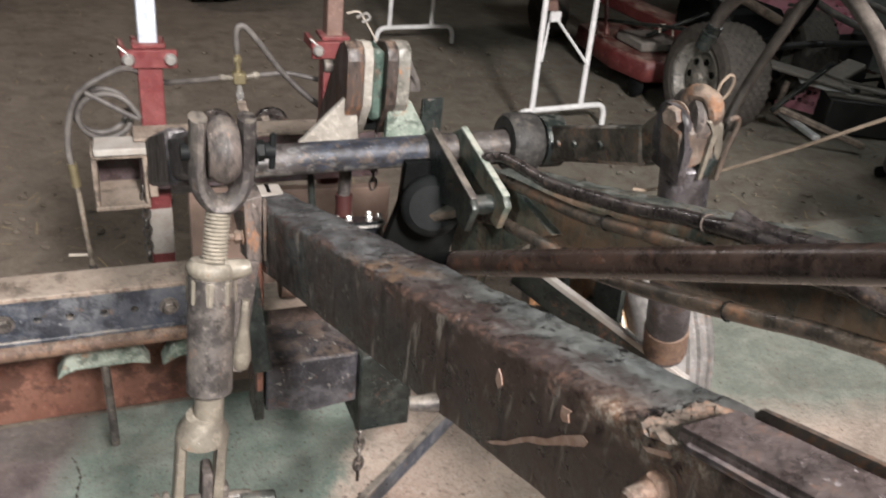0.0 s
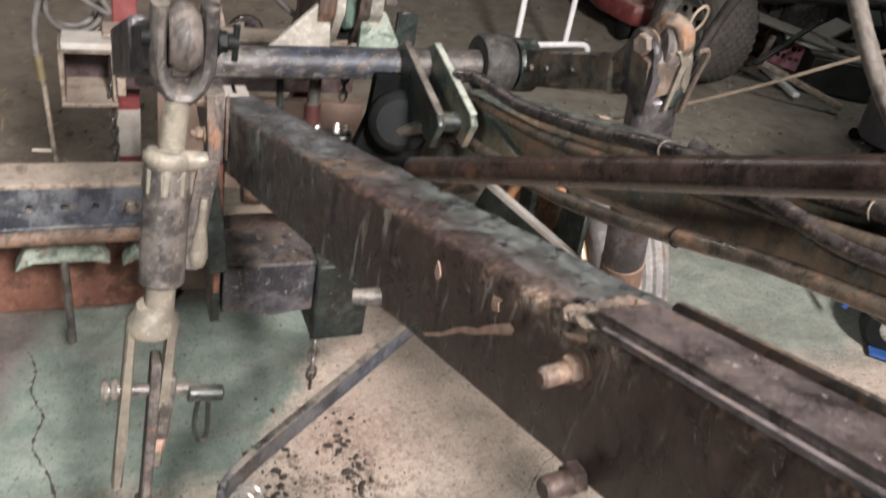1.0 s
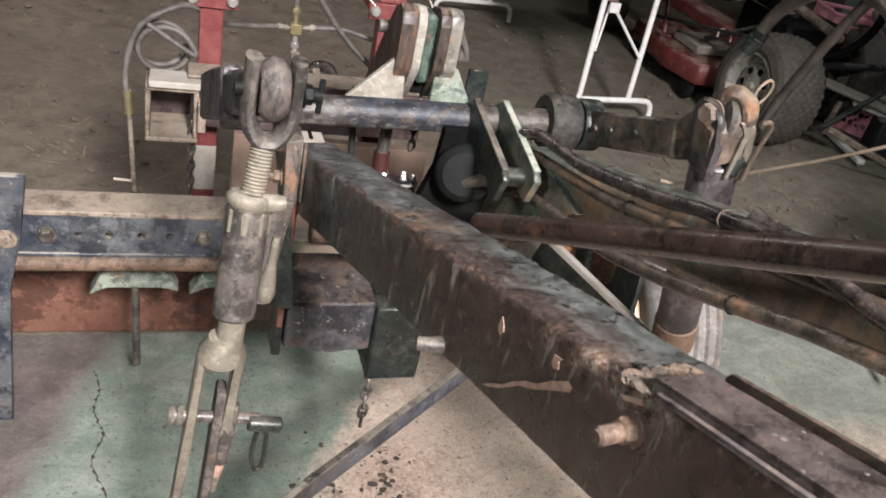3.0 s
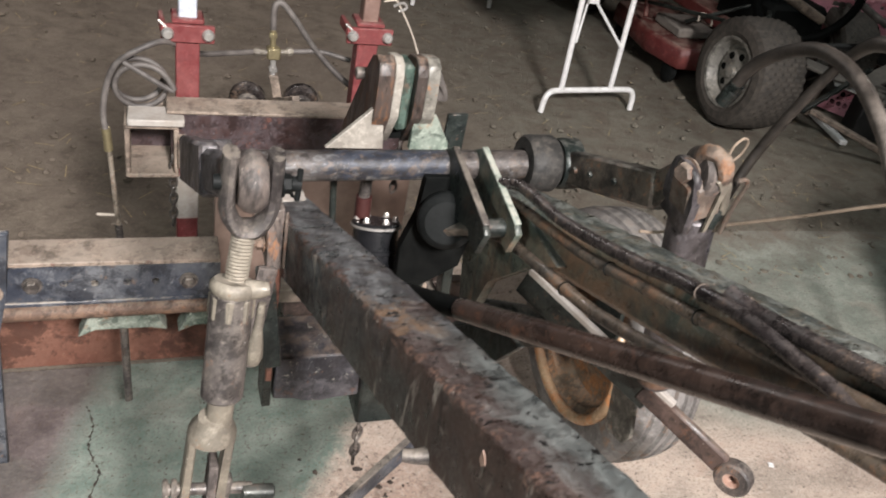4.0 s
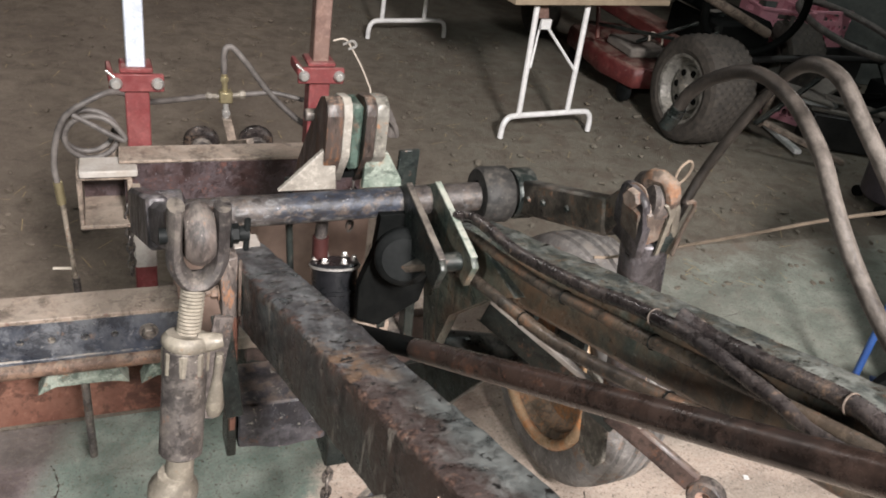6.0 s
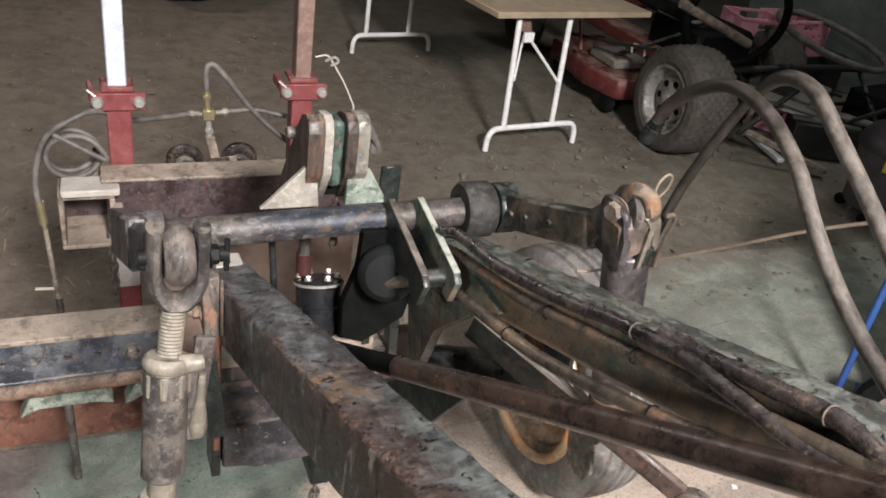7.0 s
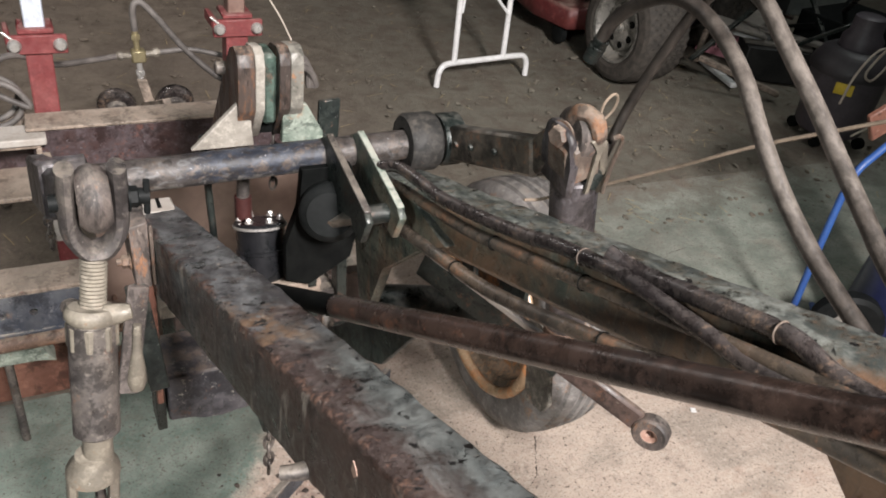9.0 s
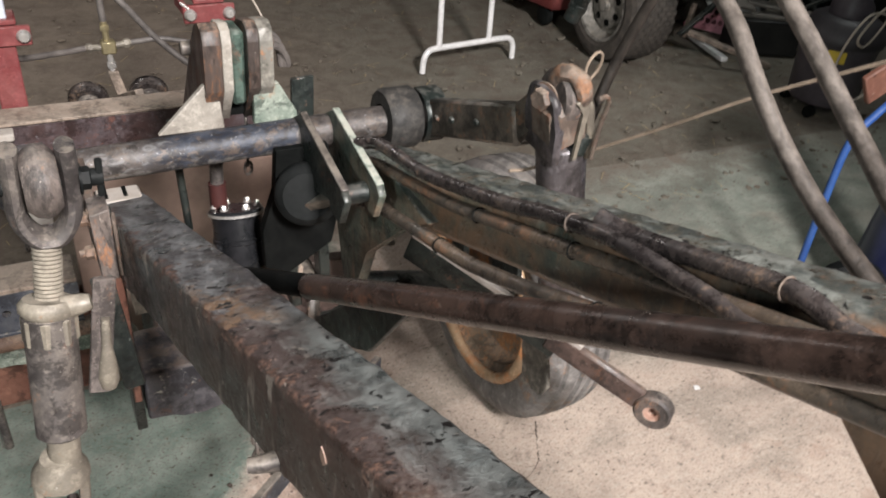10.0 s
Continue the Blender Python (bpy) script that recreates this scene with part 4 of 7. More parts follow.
plate(bm, [(-0.45, 1.56, 0.95), (-0.36, 1.56, 0.95), (-0.33, 1.56, 0.85), (-0.35, 1.56, 0.75), (-0.43, 1.56, 0.7), (-0.475, 1.56, 0.72), (-0.477, 1.56, 0.8), (-0.452, 1.56, 0.87)], (0, 0.02, 0))
part("back_plate", bm, BLACK, hitch)
for x in (-0.43, -0.37):
    bm = B()
    bar(bm, (x, 1.58, 0.82), (x + 0.02, 1.6, 0.6), 0.035, 0.02, (1, 0, 0))
    part("strut", bm, DARKSTEEL, hitch)
# end plates of the left beam
bm = B()
plate(bm, [(-0.753, 1.397, 0.98), (-0.727, 1.4, 0.985), (-0.727, 1.4, 0.872), (-0.75, 1.397, 0.875)], (0.0, 0.05, 0))
part("end_plate", bm, EYE, hitch, "orange rusty end plate")
part("edge_strip", box(B(), (-0.7235, 1.397, 0.93), (0.005, 0.007, 0.105), None, 0.002), CLEVISRUST, hitch, "pale worn edge")
part("end_strap", plate(B(), [(-0.752, 1.43, 0.965), (-0.752, 1.58, 0.975), (-0.752, 1.6, 0.93), (-0.752, 1.45, 0.88)], (0.014, 0, 0), 0.002), STRAPDARK, hitch, "brown strap plate")
cap = part("end_cap", box(B(), (-0.7, 1.552, 0.914), (0.066, 0.045, 0.012), None, 0.003), LIDPALE, hitch, "pale worn end cap")
for x in (-0.718, -0.69):
    part("slot", box(B(), (x, 1.556, 0.9195), (0.006, 0.03, 0.004), None, 0), BLACK, cap, "dark slot")
bm = B()
plate(bm, [(-0.735, 1.43, 0.94), (-0.735, 1.44, 0.53), (-0.735, 1.5, 0.53), (-0.735, 1.49, 0.94)], (0.016, 0, 0))
part("hanger_plate", bm, DARKSTEEL, hitch, "upright dark hanger plate with rusty edge")
bm = B()
bar(bm, (-0.727, 1.427, 0.9), (-0.727, 1.436, 0.6), 0.012, 0.008, (0, 1, 0))
part("edge_strip", bm, PLATE_RUST, hitch, "rusty edge")
for z in (0.965, 0.91):
    bm = B()
    hexagon(bm, (-0.752, 1.42, z), (-1, 0, 0), 0.01, 0.011)
    rod(bm, (-0.752, 1.42, z), (-0.772, 1.42, z), 0.006, 10)
    part("bolt", bm, RUST, hitch)
bm = B()
plate(bm, [(-0.715, 1.44, 0.647), (-0.5, 1.44, 0.647), (-0.5, 1.44, 0.55), (-0.545, 1.44, 0.553), (-0.56, 1.44, 0.538), (-0.6, 1.44, 0.543), (-0.625, 1.44, 0.53), (-0.66, 1.44, 0.534), (-0.675, 1.44, 0.55), (-0.715, 1.44, 0.545)], (0, 0.12, 0), 0.004)
part("lower_block", bm, BLOCKMIX, hitch, "scuffed steel block under the beam")
bm = B()
box(bm, (-0.505, 1.47, 0.565), (0.1, 0.1, 0.17), None, 0.004)
part("lower_block", bm, DARKSTEEL, hitch, "black steel block under the beam")
bm = B()
bar(bm, (-0.70, 1.6, 0.68), (-0.40, 1.6, 0.68), 0.05, 0.03)
part("cross_rail", bm, DUSTBAR, hitch, "tan cross rail")
bm = B()
rod(bm, (-0.67, 1.56, 0.72), (-0.55, 1.56, 0.72), 0.018, 14, 0.002)
part("cross_pin", bm, RUST, hitch)
bm = B()
bar(bm, (-0.63, 1.64, 0.665), (-0.36, 1.64, 0.645), 0.09, 0.012)
part("motor_plate", bm, LINK, hitch, "scuffed mounting plate")
axle = part("axle_tube", tube(B(), [(-0.66, 1.76, 0.5), (-0.3, 1.78, 0.44), (0.1, 1.79, 0.36)], [0.07, 0.065, 0.05], 24), DARKSTEEL, hitch, "dark round axle tube under the frame")
part("axle_flange", lathe(B(), (-0.36, 1.777, 0.45), (0.98, 0.02, -0.16), [(0.06, 0), (0.095, 0), (0.1, 0.006), (0.1, 0.022), (0.095, 0.028), (0.06, 0.028)], 28), ARMDUST, axle, "dusty bolted flange")
part("rear_crossmember", plate(B(), [(-0.66, 1.7, 0.62), (-0.22, 1.7, 0.6), (-0.22, 1.7, 0.5), (-0.3, 1.7, 0.47), (-0.6, 1.7, 0.49), (-0.66, 1.7, 0.53)], (0, 0.03, 0), 0.003), STRAPDARK, hitch, "dark brown plate behind the motor")
bm = B()
plate(bm, [(-0.34, 1.7, 0.46), (-0.34, 1.38, 0.76), (-0.34, 1.27, 0.79), (-0.34, 1.4, 0.61), (-0.34, 1.56, 0.5)], (0.01, 0, 0))
part("blade", bm, DARKSTEEL, hitch, "black curved blade under the frame")

# channel bar with holes, at the left
bm = B()
xs = sorted([-1.095, -1.034, -0.97, -0.911, -1.22, -1.28])
edge = [-1.75] + [v for x in xs for v in (x - 0.011, x + 0.011)] + [-0.775]
for i in range(0, len(edge) - 1, 2):
    box(bm, ((edge[i] + edge[i + 1]) / 2, 1.87, 0.512), (edge[i + 1] - edge[i], 0.01, 0.09), None, 0)
for x in xs:
    for s, hgt in ((0.54, 0.034), (0.484, 0.034)):
        box(bm, (x, 1.87, s), (0.022, 0.01, hgt), None, 0)
    outer, inner, back = [], [], []
    for k in range(16):
        a = 2 * math.pi * k / 16
        c, s = math.cos(a), math.sin(a)
        q = 0.011 / max(abs(c), abs(s))
        outer.append(bm.verts.new((x + q * c, 1.865, 0.512 + q * s)))
        inner.append(bm.verts.new((x + 0.0085 * c, 1.865, 0.512 + 0.0085 * s)))
        back.append(bm.verts.new((x + 0.0085 * c, 1.875, 0.512 + 0.0085 * s)))
    for k in range(16):
        n = (k + 1) % 16
        bm.faces.new((outer[k], outer[n], inner[n], inner[k]))
        bm.faces.new((inner[k], inner[n], back[n], back[k]))
chan = part("channel_bar", bm, CHANNEL, hitch, "blue-grey channel bar with a row of holes")
part("flange", box(B(), (-1.2625, 1.91, 0.562), (0.975, 0.09, 0.011), None, 0.002), DUSTBAR, chan, "dusty upper flange")
part("flange", box(B(), (-1.2625, 1.905, 0.462), (0.975, 0.09, 0.011), None, 0.002), CHANNEL, chan)
for x in (-1.155, -0.842):
    part("bolt", hexagon(B(), (x, 1.865, 0.512), (0, -1, 0), 0.015, 0.014), LINK, chan, "dirty bolt head")
part("lower_bar", rod(B(), (-1.75, 1.86, 0.436), (-0.72, 1.86, 0.446), 0.017, 14), RUST, chan, "tan rusty bar along the channel")
for x in (-0.985, -0.765):
    bm = B()
    plate(bm, [(x - 0.066, 1.93, 0.375), (x + 0.066, 1.93, 0.375), (x + 0.098, 1.93, 0.318), (x + 0.06, 1.93, 0.33), (x - 0.06, 1.93, 0.33), (x - 0.098, 1.93, 0.308)], (0, 0.05, 0))
    part("clamp_foot", bm, GREENPALE, chan, "pale green flared clamp foot")
    bm = B()
    rod(bm, (x, 1.95, 0.4), (x + 0.004, 1.95, 0.08 if x < -0.9 else 0.3), 0.0095, 12)
    part("threaded_rod", bm, LINK, chan, "dull threaded rod")

up = part("end_upright", plate(B(), [(-1.18, 1.83, 0.665), (-1.2, 1.83, 0.51), (-1.225, 1.83, 0.4), (-1.245, 1.83, 0.02), (-1.34, 1.83, 0.02), (-1.34, 1.83, 0.665)], (0, 0.016, 0), 0.003), CHANNEL, chan, "blue-grey upright plate with pale dust")
part("bolt", hexagon(B(), (-1.225, 1.83, 0.52), (0, -1, 0), 0.016, 0.012), DUSTBAR, up, "dusty bolt head")

trough = thing("rusty_trough", (-1.28, 2.23, 0), "rust-red steel trough standing on the slab's edge", "trough")
for c, s, nm in (((-1.28, 2.186, 0.13), (1.1, 0.012, 0.26), "front_panel"), ((-1.28, 2.276, 0.13), (1.1, 0.012, 0.26), "back_panel"), ((-0.736, 2.231, 0.13), (0.012, 0.078, 0.26), "end_panel"), ((-1.824, 2.231, 0.13), (0.012, 0.078, 0.26), "end_panel"), ((-1.28, 2.231, 0.2), (1.076, 0.078, 0.012), "inner_floor")):
    part(nm, box(B(), c, s, None, 0.003), PLATE_RUST, trough)
part("rim_lip", box(B(), (-1.28, 2.184, 0.257), (1.11, 0.022, 0.012), None, 0.003), RUST, trough, "bent rusty lip")
bm = B()
plate(bm, [(-0.76, 2.22, 0.0), (-0.76, 2.22, 0.6), (-0.24, 2.22, 0.58), (-0.24, 2.22, 0.0)], (0, 0.03, 0), 0.003)
single("brown_steel_sheet", bm, SHEETBROWN, "dull brown steel sheet standing upright behind the frame", "sheet")


# lift links, arms and pins
def hang(ob, old_top, old_low, new_top, new_low):
    """Moves a link with all its parts, so that its top pin and its lean go from the old to the new."""
    old_top, old_low, new_top, new_low = (Vector(p) for p in (old_top, old_low, new_top, new_low))
    turn = (old_low - old_top).rotation_difference(new_low - new_top).to_matrix().to_4x4()
    ob.matrix_basis = Matrix.Translation(new_top) @ turn @ Matrix.Translation(-old_top) @ Matrix.Translation(ob.location)


LIFT = 29.0
EYE_L, PIN_L = V(-0.8, 1.242, 1.124), V(-0.845, 1.175, 0.66)
EYE_R, LOW_R = V(-0.148, 1.2495, 1.143), V(0.035, 1.345, 0.6)

link = thing("lift_link", (-0.85, 1.3, 0.7), "dirty grey adjustable lift link with fork and long sleeve", "lift link")
top, mid, low = V(-0.816, 1.378, 1.21), V(-0.829, 1.345, 1.115), V(-0.838, 1.3, 0.945)
bm = B()
tube(bm, [(-0.842, 1.378, 1.305), (-0.843, 1.378, 1.26), (-0.842, 1.377, 1.222), (-0.828, 1.376, 1.198), (-0.815, 1.376, 1.194), (-0.8, 1.376, 1.198), (-0.786, 1.377, 1.222), (-0.783, 1.378, 1.26), (-0.784, 1.378, 1.305)], 0.0115, 10)
for v in bm.verts:
    v.co.y = 1.378 + (v.co.y - 1.378) * 1.7
    v.co.x = -0.813 + (v.co.x + 0.813) * 0.94
part("fork", bm, LINK, link, "forged grey fork")
bm = B()
p = V(-0.818, 1.372, 1.19)
q = V(-0.827, 1.347, 1.118)
prof = [(0, 0)]
for i in range(16):
    prof += [(0.0135, i * 0.0048), (0.016, (i + 0.5) * 0.0048)]
lathe(bm, p, q - p, prof + [(0, 16 * 0.0048)], 20)
part("threaded_rod", bm, CLEVIS, link, "pale threaded rod")
bm = B()
lathe(bm, mid + V(0.001, 0.002, 0.012), (mid - top), [(0, -0.004), (0.026, -0.004), (0.031, 0.002), (0.031, 0.01), (0.026, 0.016), (0, 0.016)], 24)
tube(bm, [(-0.812, 1.338, 1.122), (-0.795, 1.334, 1.126), (-0.784, 1.333, 1.128)], [0.014, 0.012, 0.009], 10)
part("lock_collar", bm, CLEVIS, link, "pale lock collar with a lug")
bm = B()
rod(bm, mid, low + V(0, 0, 0.018), 0.0285, 20, 0.004)
part("sleeve", bm, LINK, link, "long grey sleeve")
bm = B()
rod(bm, mid + V(0, 0, -0.002), mid + (low - mid) * 0.22, 0.0305, 8, 0.004)
part("sleeve_nut", bm, CLEVIS, link, "dusty upper end of the sleeve")
rod_low = rod(B(), low + V(0, 0, 0.02), low + V(-0.002, -0.008, -0.03), 0.0185, 18)
part("neck", rod_low, CLEVIS, link)
bm = B()
lathe(bm, (-0.848, 1.292, 0.935), (0.0, -0.02, -1), [(0, 0), (0.02, 0), (0.024, 0.01), (0.033, 0.024), (0.034, 0.034), (0.02, 0.036), (0, 0.036)], 20)
plate(bm, [(-0.872, 1.274, 0.918), (-0.88, 1.274, 0.905), (-0.894, 1.27, 0.7), (-0.902, 1.265, 0.6), (-0.888, 1.265, 0.6), (-0.88, 1.27, 0.7), (-0.868, 1.274, 0.895)], (0, 0.03, 0), 0.003)
plate(bm, [(-0.826, 1.274, 0.918), (-0.817, 1.274, 0.905), (-0.826, 1.27, 0.75), (-0.834, 1.265, 0.64), (-0.848, 1.265, 0.64), (-0.84, 1.27, 0.75), (-0.83, 1.274, 0.895)], (0, 0.03, 0), 0.003)
part("lower_clevis", bm, CLEVIS, link, "pale lower clevis")
bm = B()
rod(bm, (-0.905, 1.287, 0.79), (-0.785, 1.287, 0.778), 0.009, 12)
for x in (-0.912, -0.9):
    lathe(bm, (x, 1.287, 0.79), (1, 0, 0), [(0, 0), (0.014, 0), (0.016, 0.004), (0.014, 0.008), (0, 0.008)], 16)
part("cross_pin", bm, LINK, link, "pin with nuts")
bm = B()
rod(bm, (-0.8, 1.28, 0.777), (-0.752, 1.28, 0.772), 0.012, 12, 0.002)
tube(bm, [(-0.785, 1.278, 0.77), (-0.79, 1.27, 0.72), (-0.783, 1.268, 0.69), (-0.772, 1.27, 0.7), (-0.772, 1.275, 0.765)], 0.004, 8)
part("pin_clip", bm, DARKSTEEL, link, "dark greenish pin with hanging clip")
bm = B()
hexagon(bm, (-0.776, 1.378, 1.262), (1, 0, 0), 0.013, 0.01)
rod(bm, (-0.86, 1.378, 1.262), (-0.752, 1.378, 1.262), 0.01, 12)
rod(bm, (-0.755, 1.375, 1.24), (-0.755, 1.375, 1.285), 0.004, 8)
part("fork_pin", bm, DARKGREY, link, "dark fork pin with lynch clip")

hang(link, (-0.813, 1.378, 1.262), (-0.845, 1.287, 0.784), EYE_L, PIN_L)

bm = B()
bar(bm, (-0.856, 1.625, 0.948), (-0.838, 1.4, 1.052), 0.03, 0.078, (0, 0.4, 0.9), 0.005)
bar(bm, (-0.838, 1.41, 1.047), (-0.806, 1.262, 1.114), 0.028, 0.062, (0, 0.4, 0.9), 0.008)
armL = part("lift_arm", bm, LINKTUBE, hitch, "dusty brown steel lift arm")
bm = B()
lathe(bm, EYE_L + V(-0.018, 0, 0.002), (1, 0, 0), [(0, 0), (0.03, 0), (0.038, 0.008), (0.041, 0.018), (0.038, 0.028), (0.03, 0.036), (0, 0.036)], 28)
part("arm_eye", bm, EYE, armL, "rusty rounded arm eye")
part("arm_hub", lathe(B(), (-0.838, 1.6, 0.949), (1, 0, 0), [(0.0285, 0), (0.04, 0), (0.044, 0.005), (0.044, 0.05), (0.0285, 0.055)], 28), LINKTUBE, armL, "dusty brown hub")
bm = B()
bar(bm, (-0.152, 1.6, 0.955), (-0.138, 1.405, 1.19), 0.038, 0.064, (0, 0.8, 0.6), 0.005)
bar(bm, (-0.138, 1.412, 1.175), (-0.134, 1.385, 1.29), 0.03, 0.055, (0, 0.8, 0.6), 0.005)
armR = part("lift_arm", turned(bm, LIFT), ARMDUST, hitch, "black steel lift arm rising from the shaft")
bm = B()
lathe(bm, (-0.148, 1.38, 1.29), (1, 0, 0), [(0, 0), (0.034, 0), (0.04, 0.006), (0.04, 0.026), (0.034, 0.032), (0, 0.032)], 28)
part("arm_eye", turned(bm, LIFT), EYE, armR, "rusty rounded arm eye")
for x, y, z in ((-0.168, 1.52, 1.052), (-0.169, 1.555, 1.01), (-0.164, 1.47, 1.112)):
    part("bolt", turned(lathe(B(), (x, y, z), (-1, -0.2, 0), [(0, 0), (0.007, 0), (0.005, 0.004), (0, 0.005)], 12), LIFT), DARKSTEEL, armR)

linkR = thing("lift_link", (-0.06, 1.4, 0.85), "thick grey tubular lift link with a rusty clevis head", "lift link")
pa, pb = V(-0.112, 1.38, 1.215), V(0.014, 1.4, 0.752)
bm = B()
rod(bm, pa, pb, 0.0385, 32, 0.003)
part("tube", bm, LINKTUBE, linkR, "worn grey tube")
bm = B()
box(bm, (-0.128, 1.375, 1.255), (0.066, 0.066, 0.08), Matrix.Rotation(radians(-15), 3, "Y"), 0.012)
for v in bm.verts:
    v.co += 0.003 * noise.noise_vector(v.co * 40)
part("clevis_base", bm, CLEVISRUST, linkR, "dusty beige clevis block")
for s, top in ((-0.046, 1.31), (0.012, 1.306)):
    x = pa.x + s
    bm = B()
    plate(bm, [(x + 0.01, 1.342, 1.19), (x, 1.34, 1.25), (x - 0.008, 1.346, top - 0.018), (x - 0.01, 1.36, top - 0.004), (x - 0.01, 1.38, top), (x - 0.01, 1.4, top - 0.004), (x - 0.008, 1.414, top - 0.018), (x, 1.42, 1.25), (x + 0.01, 1.418, 1.19)], (0.014, 0, 0), 0.004)
    part("clevis_cheek", bm, CLEVIS if s > 0 else LINKTUBE, linkR, "grey rusty clevis cheek")
bm = B()
ring(bm, (-0.132, 1.362, 1.308), (0.9, 0.35, 0.2), 0.023, 0.013, 24, 10)
for v in bm.verts:
    v.co += 0.003 * noise.noise_vector(v.co * 70)
part("twine_knot", bm, TWINERUST, linkR, "rusty brown lump over the pin")
bm = B()
plate(bm, [(-0.14, 1.333, 1.3), (-0.127, 1.332, 1.305), (-0.113, 1.333, 1.29), (-0.112, 1.336, 1.2), (-0.12, 1.336, 1.2), (-0.122, 1.334, 1.28), (-0.13, 1.333, 1.292)], (0, 0.005, 0), 0.001)
part("strap", bm, CLEVIS, linkR, "pale strap over the clevis")
bm = B()
hexagon(bm, (-0.16, 1.375, 1.292), (-1, -0.25, 0), 0.016, 0.016)
part("pin_head", bm, CLEVISRUST, linkR)
bm = B()
tube(bm, [(-0.102, 1.37, 1.3), (-0.105, 1.37, 1.335), (-0.093, 1.37, 1.352), (-0.082, 1.37, 1.345), (-0.084, 1.37, 1.325), (-0.1, 1.37, 1.305)], 0.0022, 6)
part("ring_clip", bm, ROPE, linkR, "bent wire clip")
bm = B()
tube(bm, [(-0.098, 1.336, 1.3), (-0.09, 1.332, 1.304), (-0.083, 1.333, 1.29), (-0.086, 1.335, 1.25), (-0.088, 1.333, 1.2)], 0.0035, 8)
part("twine", bm, CLEVISRUST, linkR, "pale twine hanging over the cheek")
bm = B()
ring(bm, (-0.045, 1.386, 0.985), (0.25, 0.05, -1), 0.041, 0.003, 28, 8)
part("rope_turn", bm, ROPE, linkR, "turn of tan rope")

part("base_collar", rod(B(), pb + (pa - pb) * 0.02, pb + (pa - pb) * 0.17, 0.041, 28, 0.004), RUST, linkR, "rusty collar at the foot of the tube")
hang(linkR, (-0.148, 1.38, 1.29), pb, EYE_R, LOW_R)

# left lower link: flat bar in the clevis, ball end and bright pin below
lower = thing("lower_link", (-0.87, 1.13, 0.4), "grey flat lower link bar in the clevis, bright pin", "lower link")
bm = B()
bar(bm, PIN_L + V(0.004, 0.012, 0.03), (-0.866, 1.142, 0.44), 0.014, 0.042, (0, 1, -0.1), 0.003)
bar(bm, (-0.866, 1.143, 0.45), (-0.869, 1.132, 0.385), 0.024, 0.046, (0, 1, -0.1), 0.004)
part("bar", bm, LINKDULL, lower)
bm = B()
bar(bm, PIN_L + V(0.02, -0.004, 0.01), PIN_L + V(0.004, -0.012, -0.1), 0.02, 0.024, (0, 1, 0), 0.004)
part("tip", bm, LINK, lower, "worn inner fork plate")
bm = B()
bar(bm, PIN_L + V(0.005, -0.012, -0.088), PIN_L + V(0.0, -0.014, -0.125), 0.018, 0.02, (0, 1, 0), 0.005)
part("tip_end", bm, FLESH, lower, "pinkish rusty tip")
bm = B()
lathe(bm, (-0.91, 1.11, 0.39), (1, 0.02, 0), [(0, 0), (0.03, 0), (0.04, 0.012), (0.044, 0.03), (0.04, 0.048), (0.03, 0.06), (0, 0.06)], 28)
part("ball_end", bm, LINK, lower, "worn steel ball end")
bm = B()
rod(bm, (-0.86, 1.1, 0.392), (-0.762, 1.1, 0.398), 0.019, 20, 0.003)
part("bright_pin", bm, STEEL, lower, "bright steel cross pin")
bm = B()
lathe(bm, (-0.925, 1.108, 0.39), (1, 0.02, 0), [(0, 0), (0.02, 0), (0.024, 0.004), (0.024, 0.012), (0, 0.014)], 20)
lathe(bm, (-0.917, 1.11, 0.41), (0.1, 0.1, 1), [(0, 0), (0.007, 0), (0.008, 0.015), (0.005, 0.03), (0, 0.033)], 12)
part("brass_washer", bm, BRASS, lower, "brassy washer with an upright clip")

sway = thing("sway_bar", (-0.6, 1.3, 0.43), "blue-grey flat sway bar bent at its end, passing under the beam", "sway bar")
bm = B()
way = [V(-0.25, 1.545, 0.43), V(-0.69, 1.217, 0.416), V(-0.73, 1.185, 0.413), V(-0.75, 1.16, 0.411), V(-0.758, 1.13, 0.409), V(-0.762, 1.06, 0.405)]
for p, q in zip(way, way[1:]):
    bar(bm, p, q + (q - p).normalized() * 0.004, 0.013, 0.046, (0, 0, 1), 0.002)
part("bar", bm, CHANNEL, sway)
part("edge_strip", bar(B(), (-0.255, 1.54, 0.455), (-0.69, 1.217, 0.44), 0.0135, 0.004, bevel=0.001), LINK, sway, "pale worn upper edge")
for k in (0.0, 0.012):
    part("linch_ring", ring(B(), (-0.722 + k, 1.14 + k, 0.405), (-0.45, -0.8, 0.4), 0.021, 0.0038, 28, 8), STEEL, sway, "bright spring ring")
part("ball_joint", lathe(B(), (-0.778, 1.09, 0.4), (1, 0.05, 0), [(0, 0), (0.02, 0), (0.026, 0.006), (0.026, 0.03), (0.02, 0.036), (0, 0.036)], 20), LINK, sway, "worn steel eye on the pin")

brace = thing("check_brace", (-0.76, 1.38, 0.7), "dark brace plates with a rusty shackle below the beam's end", "brace")
for a, b in (((-0.748, 1.39, 0.885), (-0.782, 1.36, 0.71)), ((-0.752, 1.4, 0.88), (-0.732, 1.38, 0.685))):
    bm = B()
    bar(bm, a, b, 0.012, 0.03, (1, 0, 0), 0.002)
    part("brace_plate", bm, LINKDULL if a[0] > -0.75 else DARKSTEEL, brace, "dark brace plate")
bm = B()
